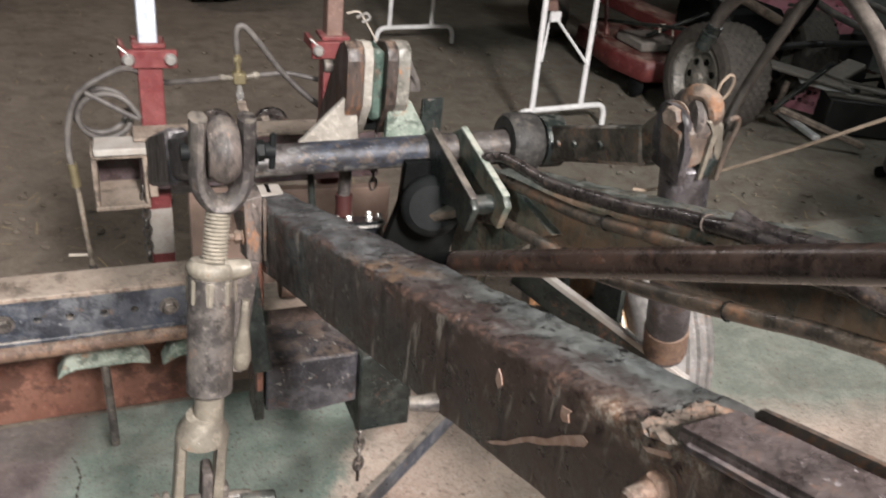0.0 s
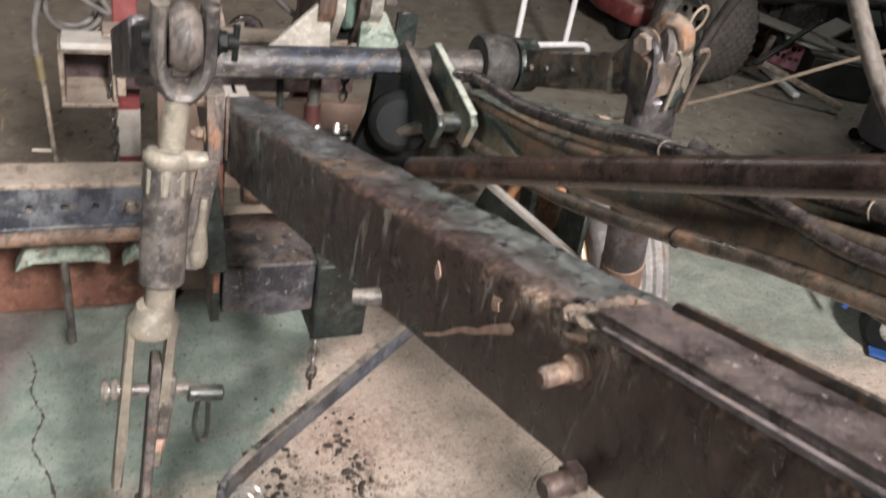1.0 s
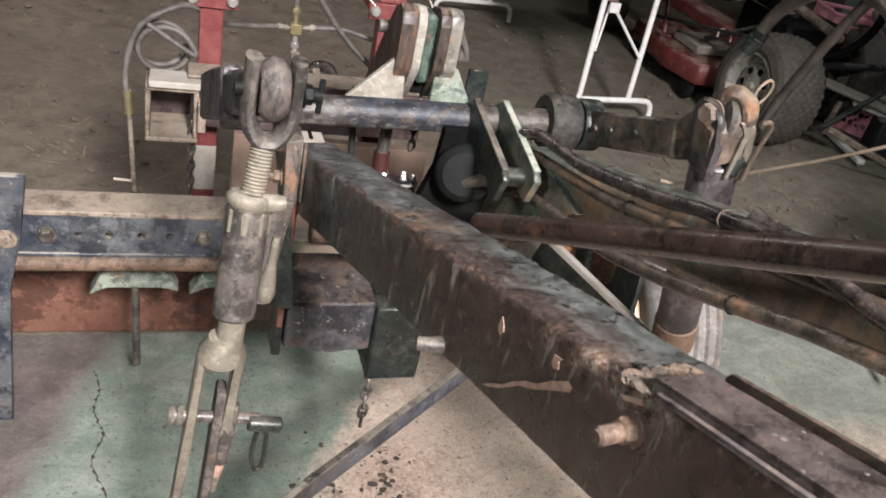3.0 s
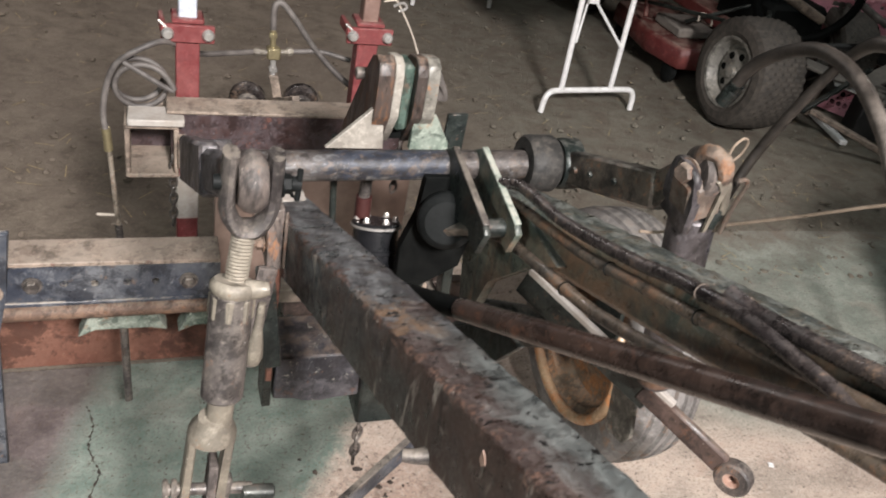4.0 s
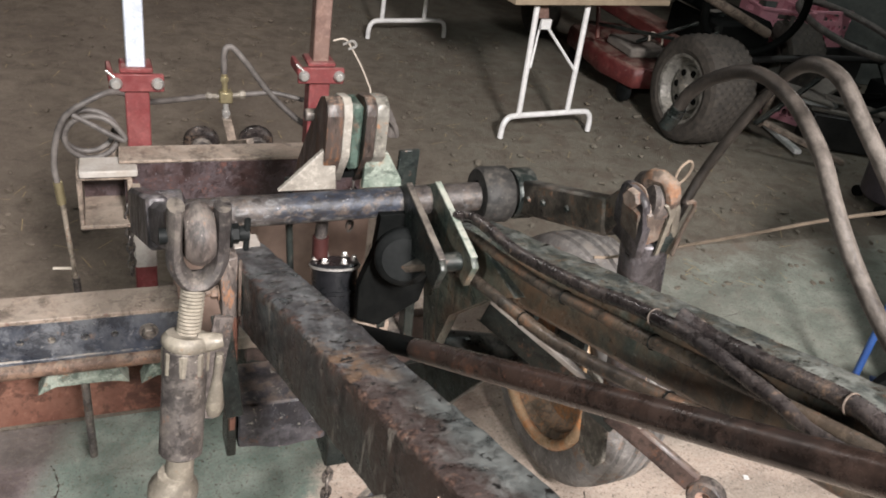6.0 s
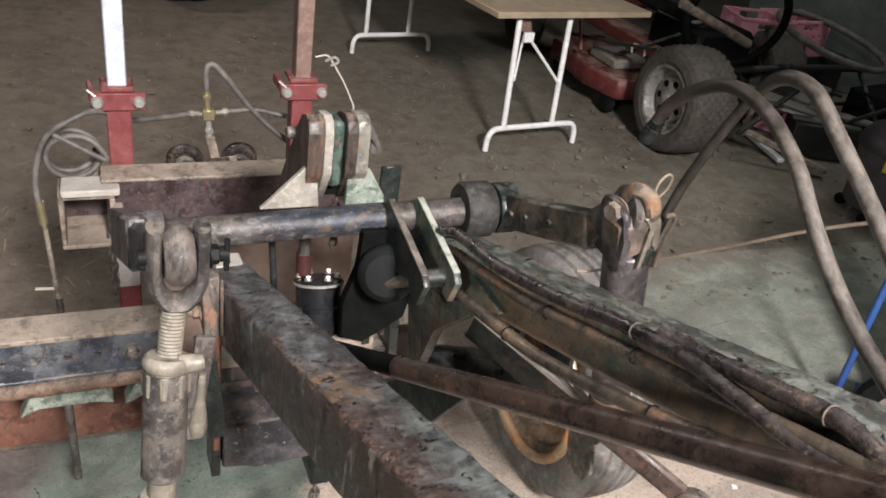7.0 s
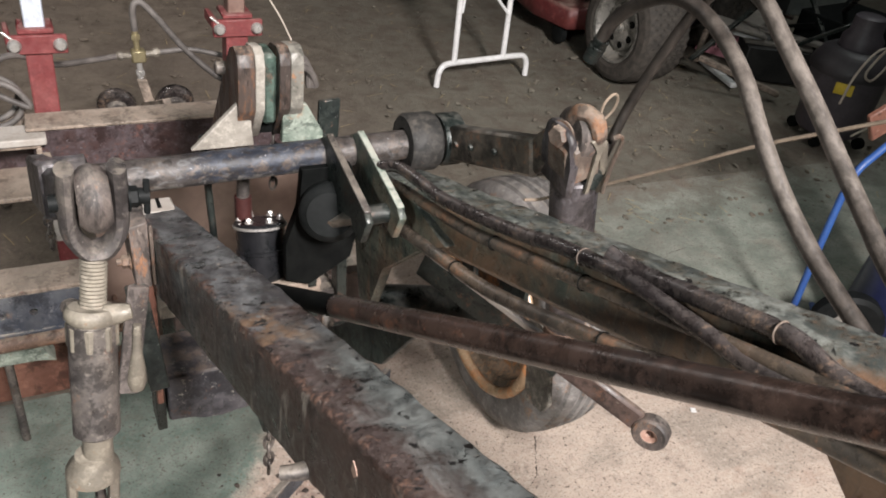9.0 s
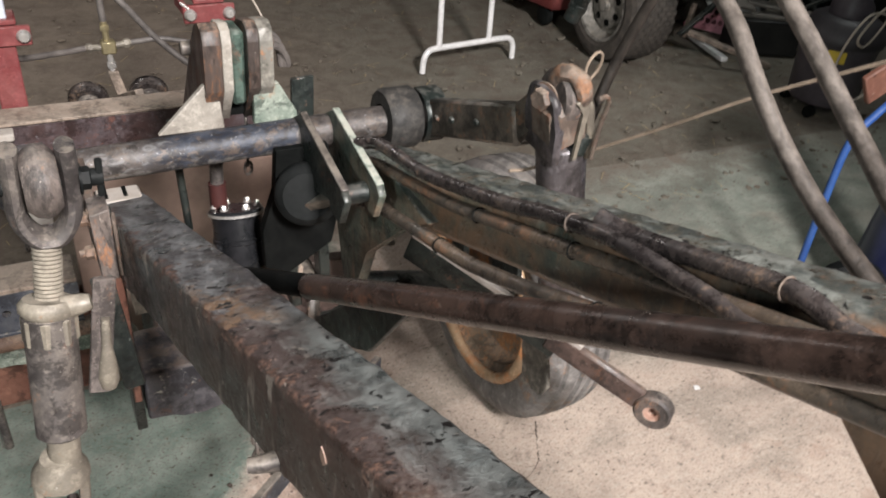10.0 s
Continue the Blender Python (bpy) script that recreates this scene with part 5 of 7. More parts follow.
lathe(bm, (-0.757, 1.37, 0.83), (-0.1, -0.1, -1), [(0, 0), (0.006, 0), (0.008, 0.05), (0.013, 0.08), (0.015, 0.1), (0.011, 0.115), (0, 0.115)], 16)
part("shackle", bm, CLEVIS, brace, "pale dusty shackle")

# right lower link: deep dark bar with a worn white upper edge, an eye at its near end and a bracket
rlink = thing("lower_link", (0.0, 1.38, 0.55), "dark lower link bar with worn white edge, rusty eye", "lower link")
RA, RB = V(-0.157, 1.608, 0.7), V(0.155, 1.155, 0.535)
rd = (RB - RA).normalized()
bm = B()
bar(bm, RA, RA + rd * 0.36, 0.014, 0.07, bevel=0.002, shift=(0, -0.035))
part("bar", bm, DARKSTEEL, rlink)
bm = B()
bar(bm, RA + rd * 0.33, RB - rd * 0.03, 0.02, 0.052, bevel=0.006, shift=(0, -0.03))
part("near_bar", bm, STRAPDARK, rlink, "rusty brown near end of the bar")
part("edge_strip", bar(B(), RA, RA + rd * 0.4, 0.016, 0.014, bevel=0.002, shift=(0, -0.004)), LIDPALE, rlink, "worn white upper edge")
rf = frame_of(rd)
c = RB + rf @ V(-0.016, 0, -0.034)
bm = lathe(B(), c, rf @ V(1, 0, 0), [(0.017, 0), (0.033, 0), (0.037, 0.004), (0.037, 0.028), (0.033, 0.032), (0.017, 0.032), (0.017, 0)], 28)
part("link_eye", bm, EYE, rlink, "rusty red eye")
part("bush", lathe(B(), c, rf @ V(1, 0, 0), [(0.009, 0.006), (0.017, 0.002), (0.017, 0.03), (0.009, 0.026), (0.009, 0.006)], 24), FLESH, rlink, "pinkish worn bush")
bm = B()
plate(bm, [(0.085, 1.545, 0.53), (0.085, 1.45, 0.535), (0.085, 1.4, 0.37), (0.085, 1.42, 0.33), (0.085, 1.49, 0.31)], (0.01, 0, 0), 0.002)
br = part("bracket", bm, LUGPALE, rlink, "scuffed grey bracket plate with a bolt")
part("bolt", hexagon(B(), (0.085, 1.475, 0.48), (-1, 0, 0), 0.014, 0.014), CLEVISRUST, br, "rusty bolt")

# control pipe that crosses over the frame
d = V(-0.461, 0.606, 1.3) - V(-0.558, 1.06, 1.05)
A0 = V(-0.558, 1.06, 1.05)
bm = B()
tube(bm, [A0 - d * 0.36, A0 - d * 0.02], 0.0135, 16)
ctl = thing("control_pipe", A0 - d * 0.3, "long brown pipe running over the frame, rusty at its middle", "pipe")
part("black_end", bm, BLACK, ctl, "black end of the pipe")
bm = B()
tube(bm, [A0 - d * 0.03, A0 + d * 0.5, A0 + d * 1.0, A0 + d * 1.7], 0.0143, 20)
part("pipe", bm, ROD, ctl)


# hydraulic motor on its plate
MB, MA = V(-0.494, 1.67, 0.775), V(0.03, 0.34, 0.94).normalized()
motor = thing("hydraulic_motor", (-0.5, 1.66, 0.65), "glossy black cast hydraulic motor with bright bolts", "motor")
bm = B()
lathe(bm, MB, MA, [(0, -0.125), (0.044, -0.125), (0.046, -0.122), (0.046, -0.052), (0.0485, -0.05), (0.0485, -0.044), (0.046, -0.042), (0.046, -0.004), (0.049, -0.002), (0.049, 0.007), (0.046, 0.01), (0, 0.01)], 36)
part("body", bm, BLACKGLOSS, motor)
for i in range(6):
    a = i * math.pi / 3 + 0.2
    part("bolt", hexagon(B(), MB + frame_of(MA) @ V(0.038 * math.cos(a), 0.012, 0.038 * math.sin(a)), MA, 0.0055, 0.008), STEEL, motor, "bright bolt")
bm = B()
tube(bm, [(-0.53, 1.64, 0.735), (-0.555, 1.62, 0.715), (-0.54, 1.6, 0.685), (-0.52, 1.6, 0.675)], 0.008, 8)
part("port", bm, BLACKGLOSS, motor)
bm = B()
rod(bm, (-0.575, 1.7, 0.74), (-0.585, 1.72, 0.95), 0.007, 12)
part("line", bm, DARKSTEEL, motor, "dark upright line")
bm = B()
rod(bm, (-0.52, 1.69, 0.775), (-0.52, 1.695, 0.83), 0.016, 16)
part("coupling", bm, DARKRED, motor, "dark red coupling")
part("flange", lathe(B(), MB, MA, [(0.0485, -0.001), (0.0515, 0), (0.0515, 0.004), (0.0485, 0.005), (0.0485, -0.001)], 36), STEEL, motor, "bright worn ring round the top")
part("drain_plug", rod(B(), MB + V(-0.004, -0.05, -0.075), MB + V(-0.004, -0.049, -0.1), 0.006, 10), LINK, motor, "grey plug")
bm = B()
rod(bm, (-0.52, 1.695, 0.83), (-0.515, 1.7, 0.95), 0.012, 14)
part("line", bm, LINK, motor, "grey upright line")


# hoses along the right beam
def hose(name, pts, r, mat, label, clamps=(), n=12):
    ob = single(name, tube(B(), pts, r, n), mat, label, "hose")
    for at, along, size, lab in clamps:
        dark = lab.startswith("dark")
        part("clamp", ring(B(), at, along, size - 0.003, 0.0011, 20, 6), BLACK if dark else CLEVISRUST, ob, lab)
    return ob


def run_on(pts, out):
    """Carries a hose on along the side of the right beam."""
    x, y, z = pts[-1]
    return pts + [(arm_x(v) - out, v, z + 0.3 * (y - v)) for v in (y - 0.16, y - 0.36, y - 0.6)]


hose("hydraulic_hose", run_on([(-0.335, 1.49, 0.98), (-0.314, 1.45, 0.995), (-0.3, 1.333, 1.006), (-0.285, 1.226, 1.03), (-0.272, 1.133, 1.056), (-0.263, 1.066, 1.08), (-0.258, 1.01, 1.096), (-0.254, 0.949, 1.112), (-0.241, 0.842, 1.12), (-0.229, 0.745, 1.128)], 0.018), 0.0105, HOSE, "black hydraulic hose clamped along the beam",
     [((-0.259, 1.02, 1.093), (0, -1, 0.3), 0.0145, "bright wire clamp")])
hose("hydraulic_hose", run_on([(-0.32, 1.5, 0.935), (-0.312, 1.468, 0.952), (-0.297, 1.342, 0.974), (-0.286, 1.246, 0.992), (-0.272, 1.139, 1.022), (-0.26, 1.036, 1.052), (-0.25, 0.966, 1.073), (-0.24, 0.88, 1.1)], 0.014), 0.0095, HOSETAN, "dusty brown hydraulic hose clamped along the beam",
     [((-0.28, 1.19, 1.008), (0.1, -1, 0.28), 0.0135, "dark wire tie"), ((-0.2575, 1.01, 1.06), (0.1, -1, 0.3), 0.0135, "dark wire tie")])
hose("hydraulic_hose", run_on([(-0.25, 0.99, 1.118), (-0.236, 0.955, 1.114), (-0.229, 0.907, 1.125), (-0.222, 0.83, 1.148), (-0.214, 0.749, 1.17), (-0.206, 0.682, 1.165)], 0.03), 0.0115, HOSE, "black hydraulic hose with a taped joint beside the beam",
     [((-0.216, 0.76, 1.168), (0, -1, 0.3), 0.015, "bright worn clamp"), ((-0.238, 0.965, 1.113), (0, -1, 0.2), 0.0145, "bright worn clamp")])
hose("hydraulic_hose", run_on([(-0.345, 1.62, 0.8), (-0.324, 1.57, 0.828), (-0.312, 1.465, 0.875), (-0.297, 1.336, 0.9), (-0.283, 1.207, 0.922), (-0.27, 1.101, 0.953), (-0.258, 1.001, 0.99), (-0.247, 0.907, 1.027), (-0.237, 0.828, 1.058)], 0.016), 0.011, HOSETAN, "tan hydraulic hose along the lower edge of the beam",
     [((-0.2905, 1.27, 0.911), (0.1, -1, 0.17), 0.015, "dark wire tie"), ((-0.2525, 0.954, 1.008), (0.1, -1, 0.4), 0.015, "dark wire tie")])

# the two arching hoses
H1 = [(-0.077, 1.347, 1.228), (-0.07, 1.326, 1.287), (-0.069, 1.274, 1.332), (-0.073, 1.204, 1.362), (-0.087, 1.116, 1.359), (-0.098, 1.034, 1.324), (-0.108, 0.97, 1.276), (-0.112, 0.906, 1.229), (-0.114, 0.831, 1.186), (-0.118, 0.74, 1.15)]
H2 = [(-0.103, 1.239, 1.069), (-0.087, 1.242, 1.119), (-0.066, 1.239, 1.197), (-0.051, 1.212, 1.291), (-0.045, 1.178, 1.363), (-0.049, 1.136, 1.4), (-0.053, 1.08, 1.402), (-0.056, 1.023, 1.369), (-0.058, 0.95, 1.321), (-0.062, 0.895, 1.284), (-0.069, 0.839, 1.25), (-0.085, 0.76, 1.21), (-0.1, 0.68, 1.19)]
for pts in (H1, H2):
    pts = [(x + (0.013 if pts is H1 else 0.006), y - 0.008, z - 0.005) for x, y, z in pts]
    ob = hose("arching_hose", pts, 0.0104 if pts[0][2] > 1.15 else [0.008] * 5 + [0.0106] * 8, ARCHHOSE, "dusty grey-brown hydraulic hose arching in the air", (), 14)
    a, b = Vector(pts[0]), Vector(pts[1])
    dd = (a - b).normalized()
    part("ferrule", lathe(B(), a - dd * 0.03, dd, [(0, 0), (0.0122, 0), (0.0122, 0.012), (0.0135, 0.013), (0.0135, 0.024), (0.0122, 0.025), (0.0122, 0.04), (0, 0.04)], 16), DARKSTEEL, ob, "dark ribbed hose end")

single("rope", tube(B(), [(-0.165, 1.3, 1.0), (-0.12, 1.29, 1.005), (-0.034, 1.15, 1.12), (0.0, 1.04, 1.21), (0.02, 0.942, 1.28), (0.045, 0.8, 1.38)], 0.0026, 8), ROPE, "taut tan rope tied to the lift link", "rope")


# road wheel
wheel = thing("road_wheel", (0.2, 1.79, 0.0), "narrow grey ribbed implement wheel with a rusty yellow rim", "wheel")
WC = V(0.222, 1.79, 0.341)
prof = [(0.236, -0.072), (0.262, -0.082), (0.3, -0.084), (0.33, -0.076), (0.345, -0.062), (0.35, -0.052), (0.343, -0.047), (0.343, -0.041), (0.352, -0.036), (0.355, -0.02), (0.355, -0.01), (0.345, -0.006), (0.345, 0.006), (0.355, 0.01), (0.355, 0.022), (0.345, 0.026), (0.345, 0.036), (0.354, 0.04), (0.353, 0.054), (0.343, 0.058), (0.343, 0.066), (0.35, 0.07), (0.346, 0.082), (0.33, 0.096), (0.3, 0.104), (0.262, 0.1), (0.236, 0.072), (0.236, -0.072)]
prof = [(0.96 * r, x) for r, x in prof]
part("tyre", lathe(B(), WC, (1, 0, 0), prof, 64), TYRE, wheel, "dusty ribbed tyre")
prof = [(0.236, -0.075), (0.244, -0.08), (0.244, -0.086), (0.234, -0.084), (0.222, -0.07), (0.205, -0.06), (0.2, -0.02), (0.192, -0.01), (0.15, -0.005), (0.11, -0.022), (0.085, -0.026), (0.06, -0.026), (0.05, -0.02), (0.0, -0.02)]
prof = [(0.96 * r, x) for r, x in prof]
rim = part("rim", lathe(B(), WC, (1, 0, 0), prof, 48), RIM, wheel, "rusty orange and yellow rim")
part("rim_lip", ring(B(), WC + V(-0.084, 0, 0), (1, 0, 0), 0.225, 0.015, 56, 10), RIMLIP, wheel, "pale worn rim lip, rusty below")
part("hub", lathe(B(), WC + V(-0.1, 0, 0), (1, 0, 0), [(0, 0), (0.028, 0), (0.034, 0.01), (0.036, 0.07), (0.06, 0.078), (0, 0.078)], 24), DARKSTEEL, wheel, "dark hub")
for i in range(6):
    a = i * math.pi / 3
    part("wheel_nut", hexagon(B(), WC + V(-0.024, 0.075 * math.cos(a), 0.075 * math.sin(a)), (-1, 0, 0), 0.011, 0.014), LINK, rim)
bm = B()
bar(bm, (0.06, 1.8, 0.62), (0.08, 1.79, 0.36), 0.06, 0.016, (1, 0, 0))
part("fork_arm", bm, DARKSTEEL, wheel, "black wheel fork")
part("guard_plate", plate(B(), [(0.112, 1.7, 0.62), (0.112, 1.6, 0.62), (0.112, 1.585, 0.5), (0.112, 1.61, 0.47), (0.112, 1.6, 0.4), (0.112, 1.64, 0.37), (0.112, 1.66, 0.41), (0.112, 1.7, 0.4)], (-0.012, 0, 0), 0.002), DARKSTEEL, wheel, "dark ragged guard plate")


# jacks and their crossbar
def jack(x, y, pole_mat, label, top_z):
    j = thing("jack_post", (x, y, 0), label, "jack", "pair of jacks")
    part("outer_tube", box(B(), (x, y, 0.47), (0.056, 0.056, 0.86), None, 0.004), REDPAINT, j, "red square outer tube")
    part("lower_sleeve", box(B(), (x, y, 0.435), (0.0575, 0.0575, 0.14), None, 0.004), LIDPALE, j, "worn pale sleeve")
    part("pole", box(B(), (x, y, 1.35), (0.044, 0.044, 0.95), None, 0.003), pole_mat, j)
    col = part("collar", box(B(), (x, y - 0.033, 0.9), (0.125, 0.012, 0.045), None, 0.003), REDPAINT, j, "red clamp collar")
    part("collar_lip", box(B(), (x, y, 0.93), (0.075, 0.075, 0.012), None, 0.003), REDPAINT, col)
    part("side_lug", bar(B(), (x - 0.058, y - 0.03, 0.912), (x - 0.062, y + 0.04, 0.915), 0.012, 0.026), REDPAINT, col)
    for s in (-0.047, 0.047):
        part("bolt", lathe(B(), (x + s, y - 0.039, 0.9), (0, -1, 0), [(0, 0), (0.015, 0), (0.015, 0.006), (0.01, 0.013), (0, 0.015)], 16), STEEL, col, "bright domed bolt")
    part("side_pin", rod(B(), (x - 0.05, y - 0.04, 0.915), (x - 0.068, y - 0.034, 0.93), 0.0035, 10), STEEL, col, "bright pin")
    part("foot", box(B(), (x, y, 0.02), (0.16, 0.16, 0.02), None, 0.003), REDPAINT, j)
    return j


jack(-0.822, 2.37, WHITEPOLE, "red square jack post with a white pole", 1.8)
jack(-0.357, 2.43, BROWNPAINT, "red square jack post with a brown pole", 1.8)
cb = thing("jack_crossbar", (-0.6, 2.3, 0.62), "dark red crossbar with dust on top, carried by the jacks", "crossbar")
part("bar", box(B(), (-0.565, 2.29, 0.662), (0.6, 0.07, 0.13), None, 0.003), BARDARK, cb)
part("top_angle", box(B(), (-0.565, 2.29, 0.7325), (0.62, 0.085, 0.008), None, 0.002), DUSTBAR, cb, "dusty tan top")
sl = part("sleeve", box(B(), (-0.91, 2.31, 0.7), (0.125, 0.16, 0.012), None, 0.003), DUSTBAR, cb, "dusty square sleeve")
part("sleeve_wall", box(B(), (-0.91, 2.31, 0.566), (0.125, 0.16, 0.012), None, 0.003), DUSTBAR, sl)
for x in (-0.9665, -0.8535):
    part("sleeve_wall", box(B(), (x, 2.31, 0.633), (0.012, 0.16, 0.122), None, 0.003), DUSTBAR, sl)
part("lid_plate", box(B(), (-0.9, 2.26, 0.715), (0.13, 0.08, 0.018), None, 0.003), LIDPALE, sl)
part("sleeve_back", box(B(), (-0.91, 2.385, 0.633), (0.1, 0.01, 0.12), None, 0), BARDARK, sl)
part("tab", box(B(), (-0.84, 2.225, 0.64), (0.02, 0.03, 0.08), None, 0.002), DUSTBAR, cb)
part("post_bracket", bar(B(), (-0.55, 2.33, 0.735), (-0.585, 2.5, 0.65), 0.02, 0.03), DUSTBAR, cb)

# brass fitting and hoses at the jacks
tee = thing("hose_fitting", (-0.585, 2.54, 0.65), "dull brass cross fitting on an upright stem between two hoses", "fitting")
bm = B()
box(bm, (-0.585, 2.54, 0.783), (0.036, 0.03, 0.034), None, 0.004)
part("cross", bm, BRASS, tee)
for a, b, m in (((-0.603, 2.54, 0.783), (-0.64, 2.54, 0.783), CLEVIS), ((-0.567, 2.54, 0.785), (-0.53, 2.54, 0.79), CLEVIS), ((-0.587, 2.54, 0.8), (-0.589, 2.54, 0.85), BRASS), ((-0.585, 2.54, 0.767), (-0.583, 2.54, 0.72), STEEL)):
    bm = B()
    rod(bm, a, b, 0.008, 12)
    hexagon(bm, Vector(a).lerp(Vector(b), 0.5), Vector(b) - Vector(a), 0.012, 0.014, False)
    part("nipple", bm, m, tee)
part("stem", bar(B(), (-0.583, 2.54, 0.72), (-0.56, 2.54, 0.62), 0.025, 0.03, (0, 1, 0)), DUSTBAR, tee)
for x in (-0.655, -0.505):
    r1 = lathe(B(), (x, 2.5, 0.65), (0.1, 1, 0.2), [(0.03, 0), (0.044, 0.0), (0.05, 0.01), (0.05, 0.03), (0.044, 0.04), (0.03, 0.04), (0.03, 0)], 28)
    w = single("small_roller", r1, HOSE, "small black rubber roller behind the crossbar", "roller", "pair of rollers")
    part("roller_hub", lathe(B(), (x, 2.488, 0.65), (0.1, 1, 0.2), [(0, 0), (0.024, 0), (0.028, 0.006), (0.028, 0.045), (0, 0.045)], 20), LINK, w, "dusty steel hub")
hose("rubber_hose", [(-0.589, 2.54, 0.85), (-0.59, 2.54, 0.9), (-0.583, 2.54, 0.922), (-0.565, 2.54, 0.92), (-0.53, 2.54, 0.88), (-0.47, 2.54, 0.8), (-0.4, 2.53, 0.73), (-0.33, 2.52, 0.68)], 0.0085, GREYHOSE, "dusty grey rubber hose bending down behind the frame")
hose("rubber_hose", [(-0.53, 2.54, 0.79), (-0.45, 2.54, 0.793), (-0.37, 2.52, 0.78)], 0.007, GREYHOSE, "thin grey hose from the fitting")
hose("rubber_hose", [(-0.64, 2.54, 0.783), (-0.72, 2.5, 0.79), (-0.8, 2.44, 0.81), (-0.87, 2.33, 0.88), (-0.93, 2.3, 0.87), (-0.985, 2.3, 0.83), (-1.01, 2.3, 0.77), (-1.02, 2.3, 0.7), (-1.016, 2.3, 0.65)], 0.0075, GREYHOSE, "thin dusty hose from the fitting")
loop = [V(-0.925 + 0.062 * math.cos(i * 0.5) - 0.004 * i / 6, 2.29 + 0.003 * i, 0.772 + 0.058 * math.sin(i * 0.5)) for i in range(26)]
hose("coiled_hose", [(-0.97, 2.3, 0.835)] + loop, 0.007, GREYHOSE, "coiled grey hose hanging at the jack")
wand = thing("pipe_wand", (-0.99, 2.3, 0.1), "thin steel pipe hanging from a hose with a brass joint", "pipe")
part("pipe", rod(B(), (-1.012, 2.3, 0.63), (-0.998, 2.3, 0.36), 0.0065, 12), WANDSTEEL, wand)
part("joint", rod(B(), (-1.016, 2.3, 0.66), (-1.012, 2.3, 0.6), 0.011, 12), BRASS, wand, "brass joint")
part("foot", rod(B(), (-0.998, 2.3, 0.38), (-0.985, 2.3, 0.03), 0.0095, 12), LINK, wand)
part("cross_handle", rod(B(), (-1.05, 2.3, 0.412), (-1.0, 2.3, 0.408), 0.004, 8), CORD, wand)
single("wire", tube(B(), [(-0.33, 2.4, 0.995), (-0.3, 2.4, 1.0), (-0.285, 2.4, 0.985), (-0.25, 2.4, 0.93), (-0.225, 2.4, 0.88), (-0.213, 2.4, 0.84), (-0.213, 2.4, 0.7)], 0.0025, 6), CORD, "bent pale wire at the jack", "wire")
single("wire_tie", tube(B(), [(-0.302, 2.4, 0.985), (-0.28, 2.39, 0.998), (-0.27, 2.39, 0.985), (-0.29, 2.39, 0.975)], 0.0038, 6), STEEL, "bright wire tie at the jack", "wire tie")
bm = B()
for i in range(3):
    tube(bm, [(-0.42, 1.76, 1.07 - 0.012 * i), (-0.395 + 0.006 * i, 1.77, 1.07 - 0.012 * i), (-0.375 + 0.006 * i, 1.78, 1.05 - 0.012 * i), (-0.365 + 0.006 * i, 1.79, 1.0)], 0.007, 8)
part("hose_stub", bm, GREYHOSE, hitch, "short grey hoses behind the lugs")


# chains
def chain(at, n, size, label):
    c = thing("chain", at, label, "chain")
    for i in range(n):
        z = at[2] - i * size * 1.45
        bm = B()
        pts = []
        for k in range(16):
            a = 2 * math.pi * k / 16
            u, w = 0.55 * size * math.cos(a), size * math.sin(a)
            pts.append(V(at[0] + (u if i % 2 else u * 0.3), at[1] + (u * 0.3 if i % 2 else u), z + w))
        tube(bm, pts, size * 0.22, 6, closed=True)
        part("chain_link", bm, LINK, c)
    return c


chain((-0.53, 1.475, 0.47), 7, 0.017, "short rusty chain hanging from the block")
chain((-0.86, 2.26, 0.6), 9, 0.016, "chain hanging from the jack crossbar")
chain((-0.455, 1.72, 0.93), 6, 0.013, "short chain hanging from the shaft")


# folding tables
def folding_table(m):
    t = thing("folding_table", (0, 0, 0), "white folding table frame with a raw plywood top", "table")
    part("tabletop", box(B(), (0.427, 1.2, 0.73), (0.974, 2.0, 0.03), None, 0.003), WOOD, t, "raw plywood top")
    for s, y, x in ((1, 0.25, 0.0), (-1, 1.87, -0.07)):
        bm = B()
        tube(bm, [(x + 0.03, y, 0.0), (x + 0.035, y, 0.07), (x + 0.06, y, 0.11), (x + 0.12, y, 0.12), (x + 0.32, y, 0.12), (x + 0.52, y, 0.12), (x + 0.58, y, 0.11), (x + 0.605, y, 0.07), (x + 0.61, y, 0.0)], 0.0155, 12)
        part("foot_bow", bm, WHITE, t, "white bowed foot")
        for x0, x1 in ((0.122, 0.117), (0.436, 0.432)):
            part("leg", rod(B(), (x + x0, y, 0.12), (x + x1, y + 0.02 * s, 0.714), 0.015, 12), WHITE, t)
        part("brace", rod(B(), (x + 0.432, y, 0.35), (x + 0.215, y + 0.03 * s, 0.58), 0.008, 8), WHITE, t)
        part("brace", rod(B(), (x + 0.135, y, 0.38), (x + 0.18, y + 0.05 * s, 0.6), 0.006, 8), WHITE, t)
        part("brace_block", box(B(), (x + 0.19, y + 0.02 * s, 0.6), (0.06, 0.02, 0.05), None, 0.003), WHITE, t)
        part("hinge_plate", plate(B(), [(x + 0.105, y + 0.035 * s, 0.714), (x + 0.19, y + 0.035 * s, 0.714), (x + 0.215, y + 0.035 * s, 0.625), (x + 0.155, y + 0.035 * s, 0.625)], (0, 0.004, 0), 0), BROWNPAINT, t, "dull brown hinge plate")
    t.matrix_basis = m
    return t


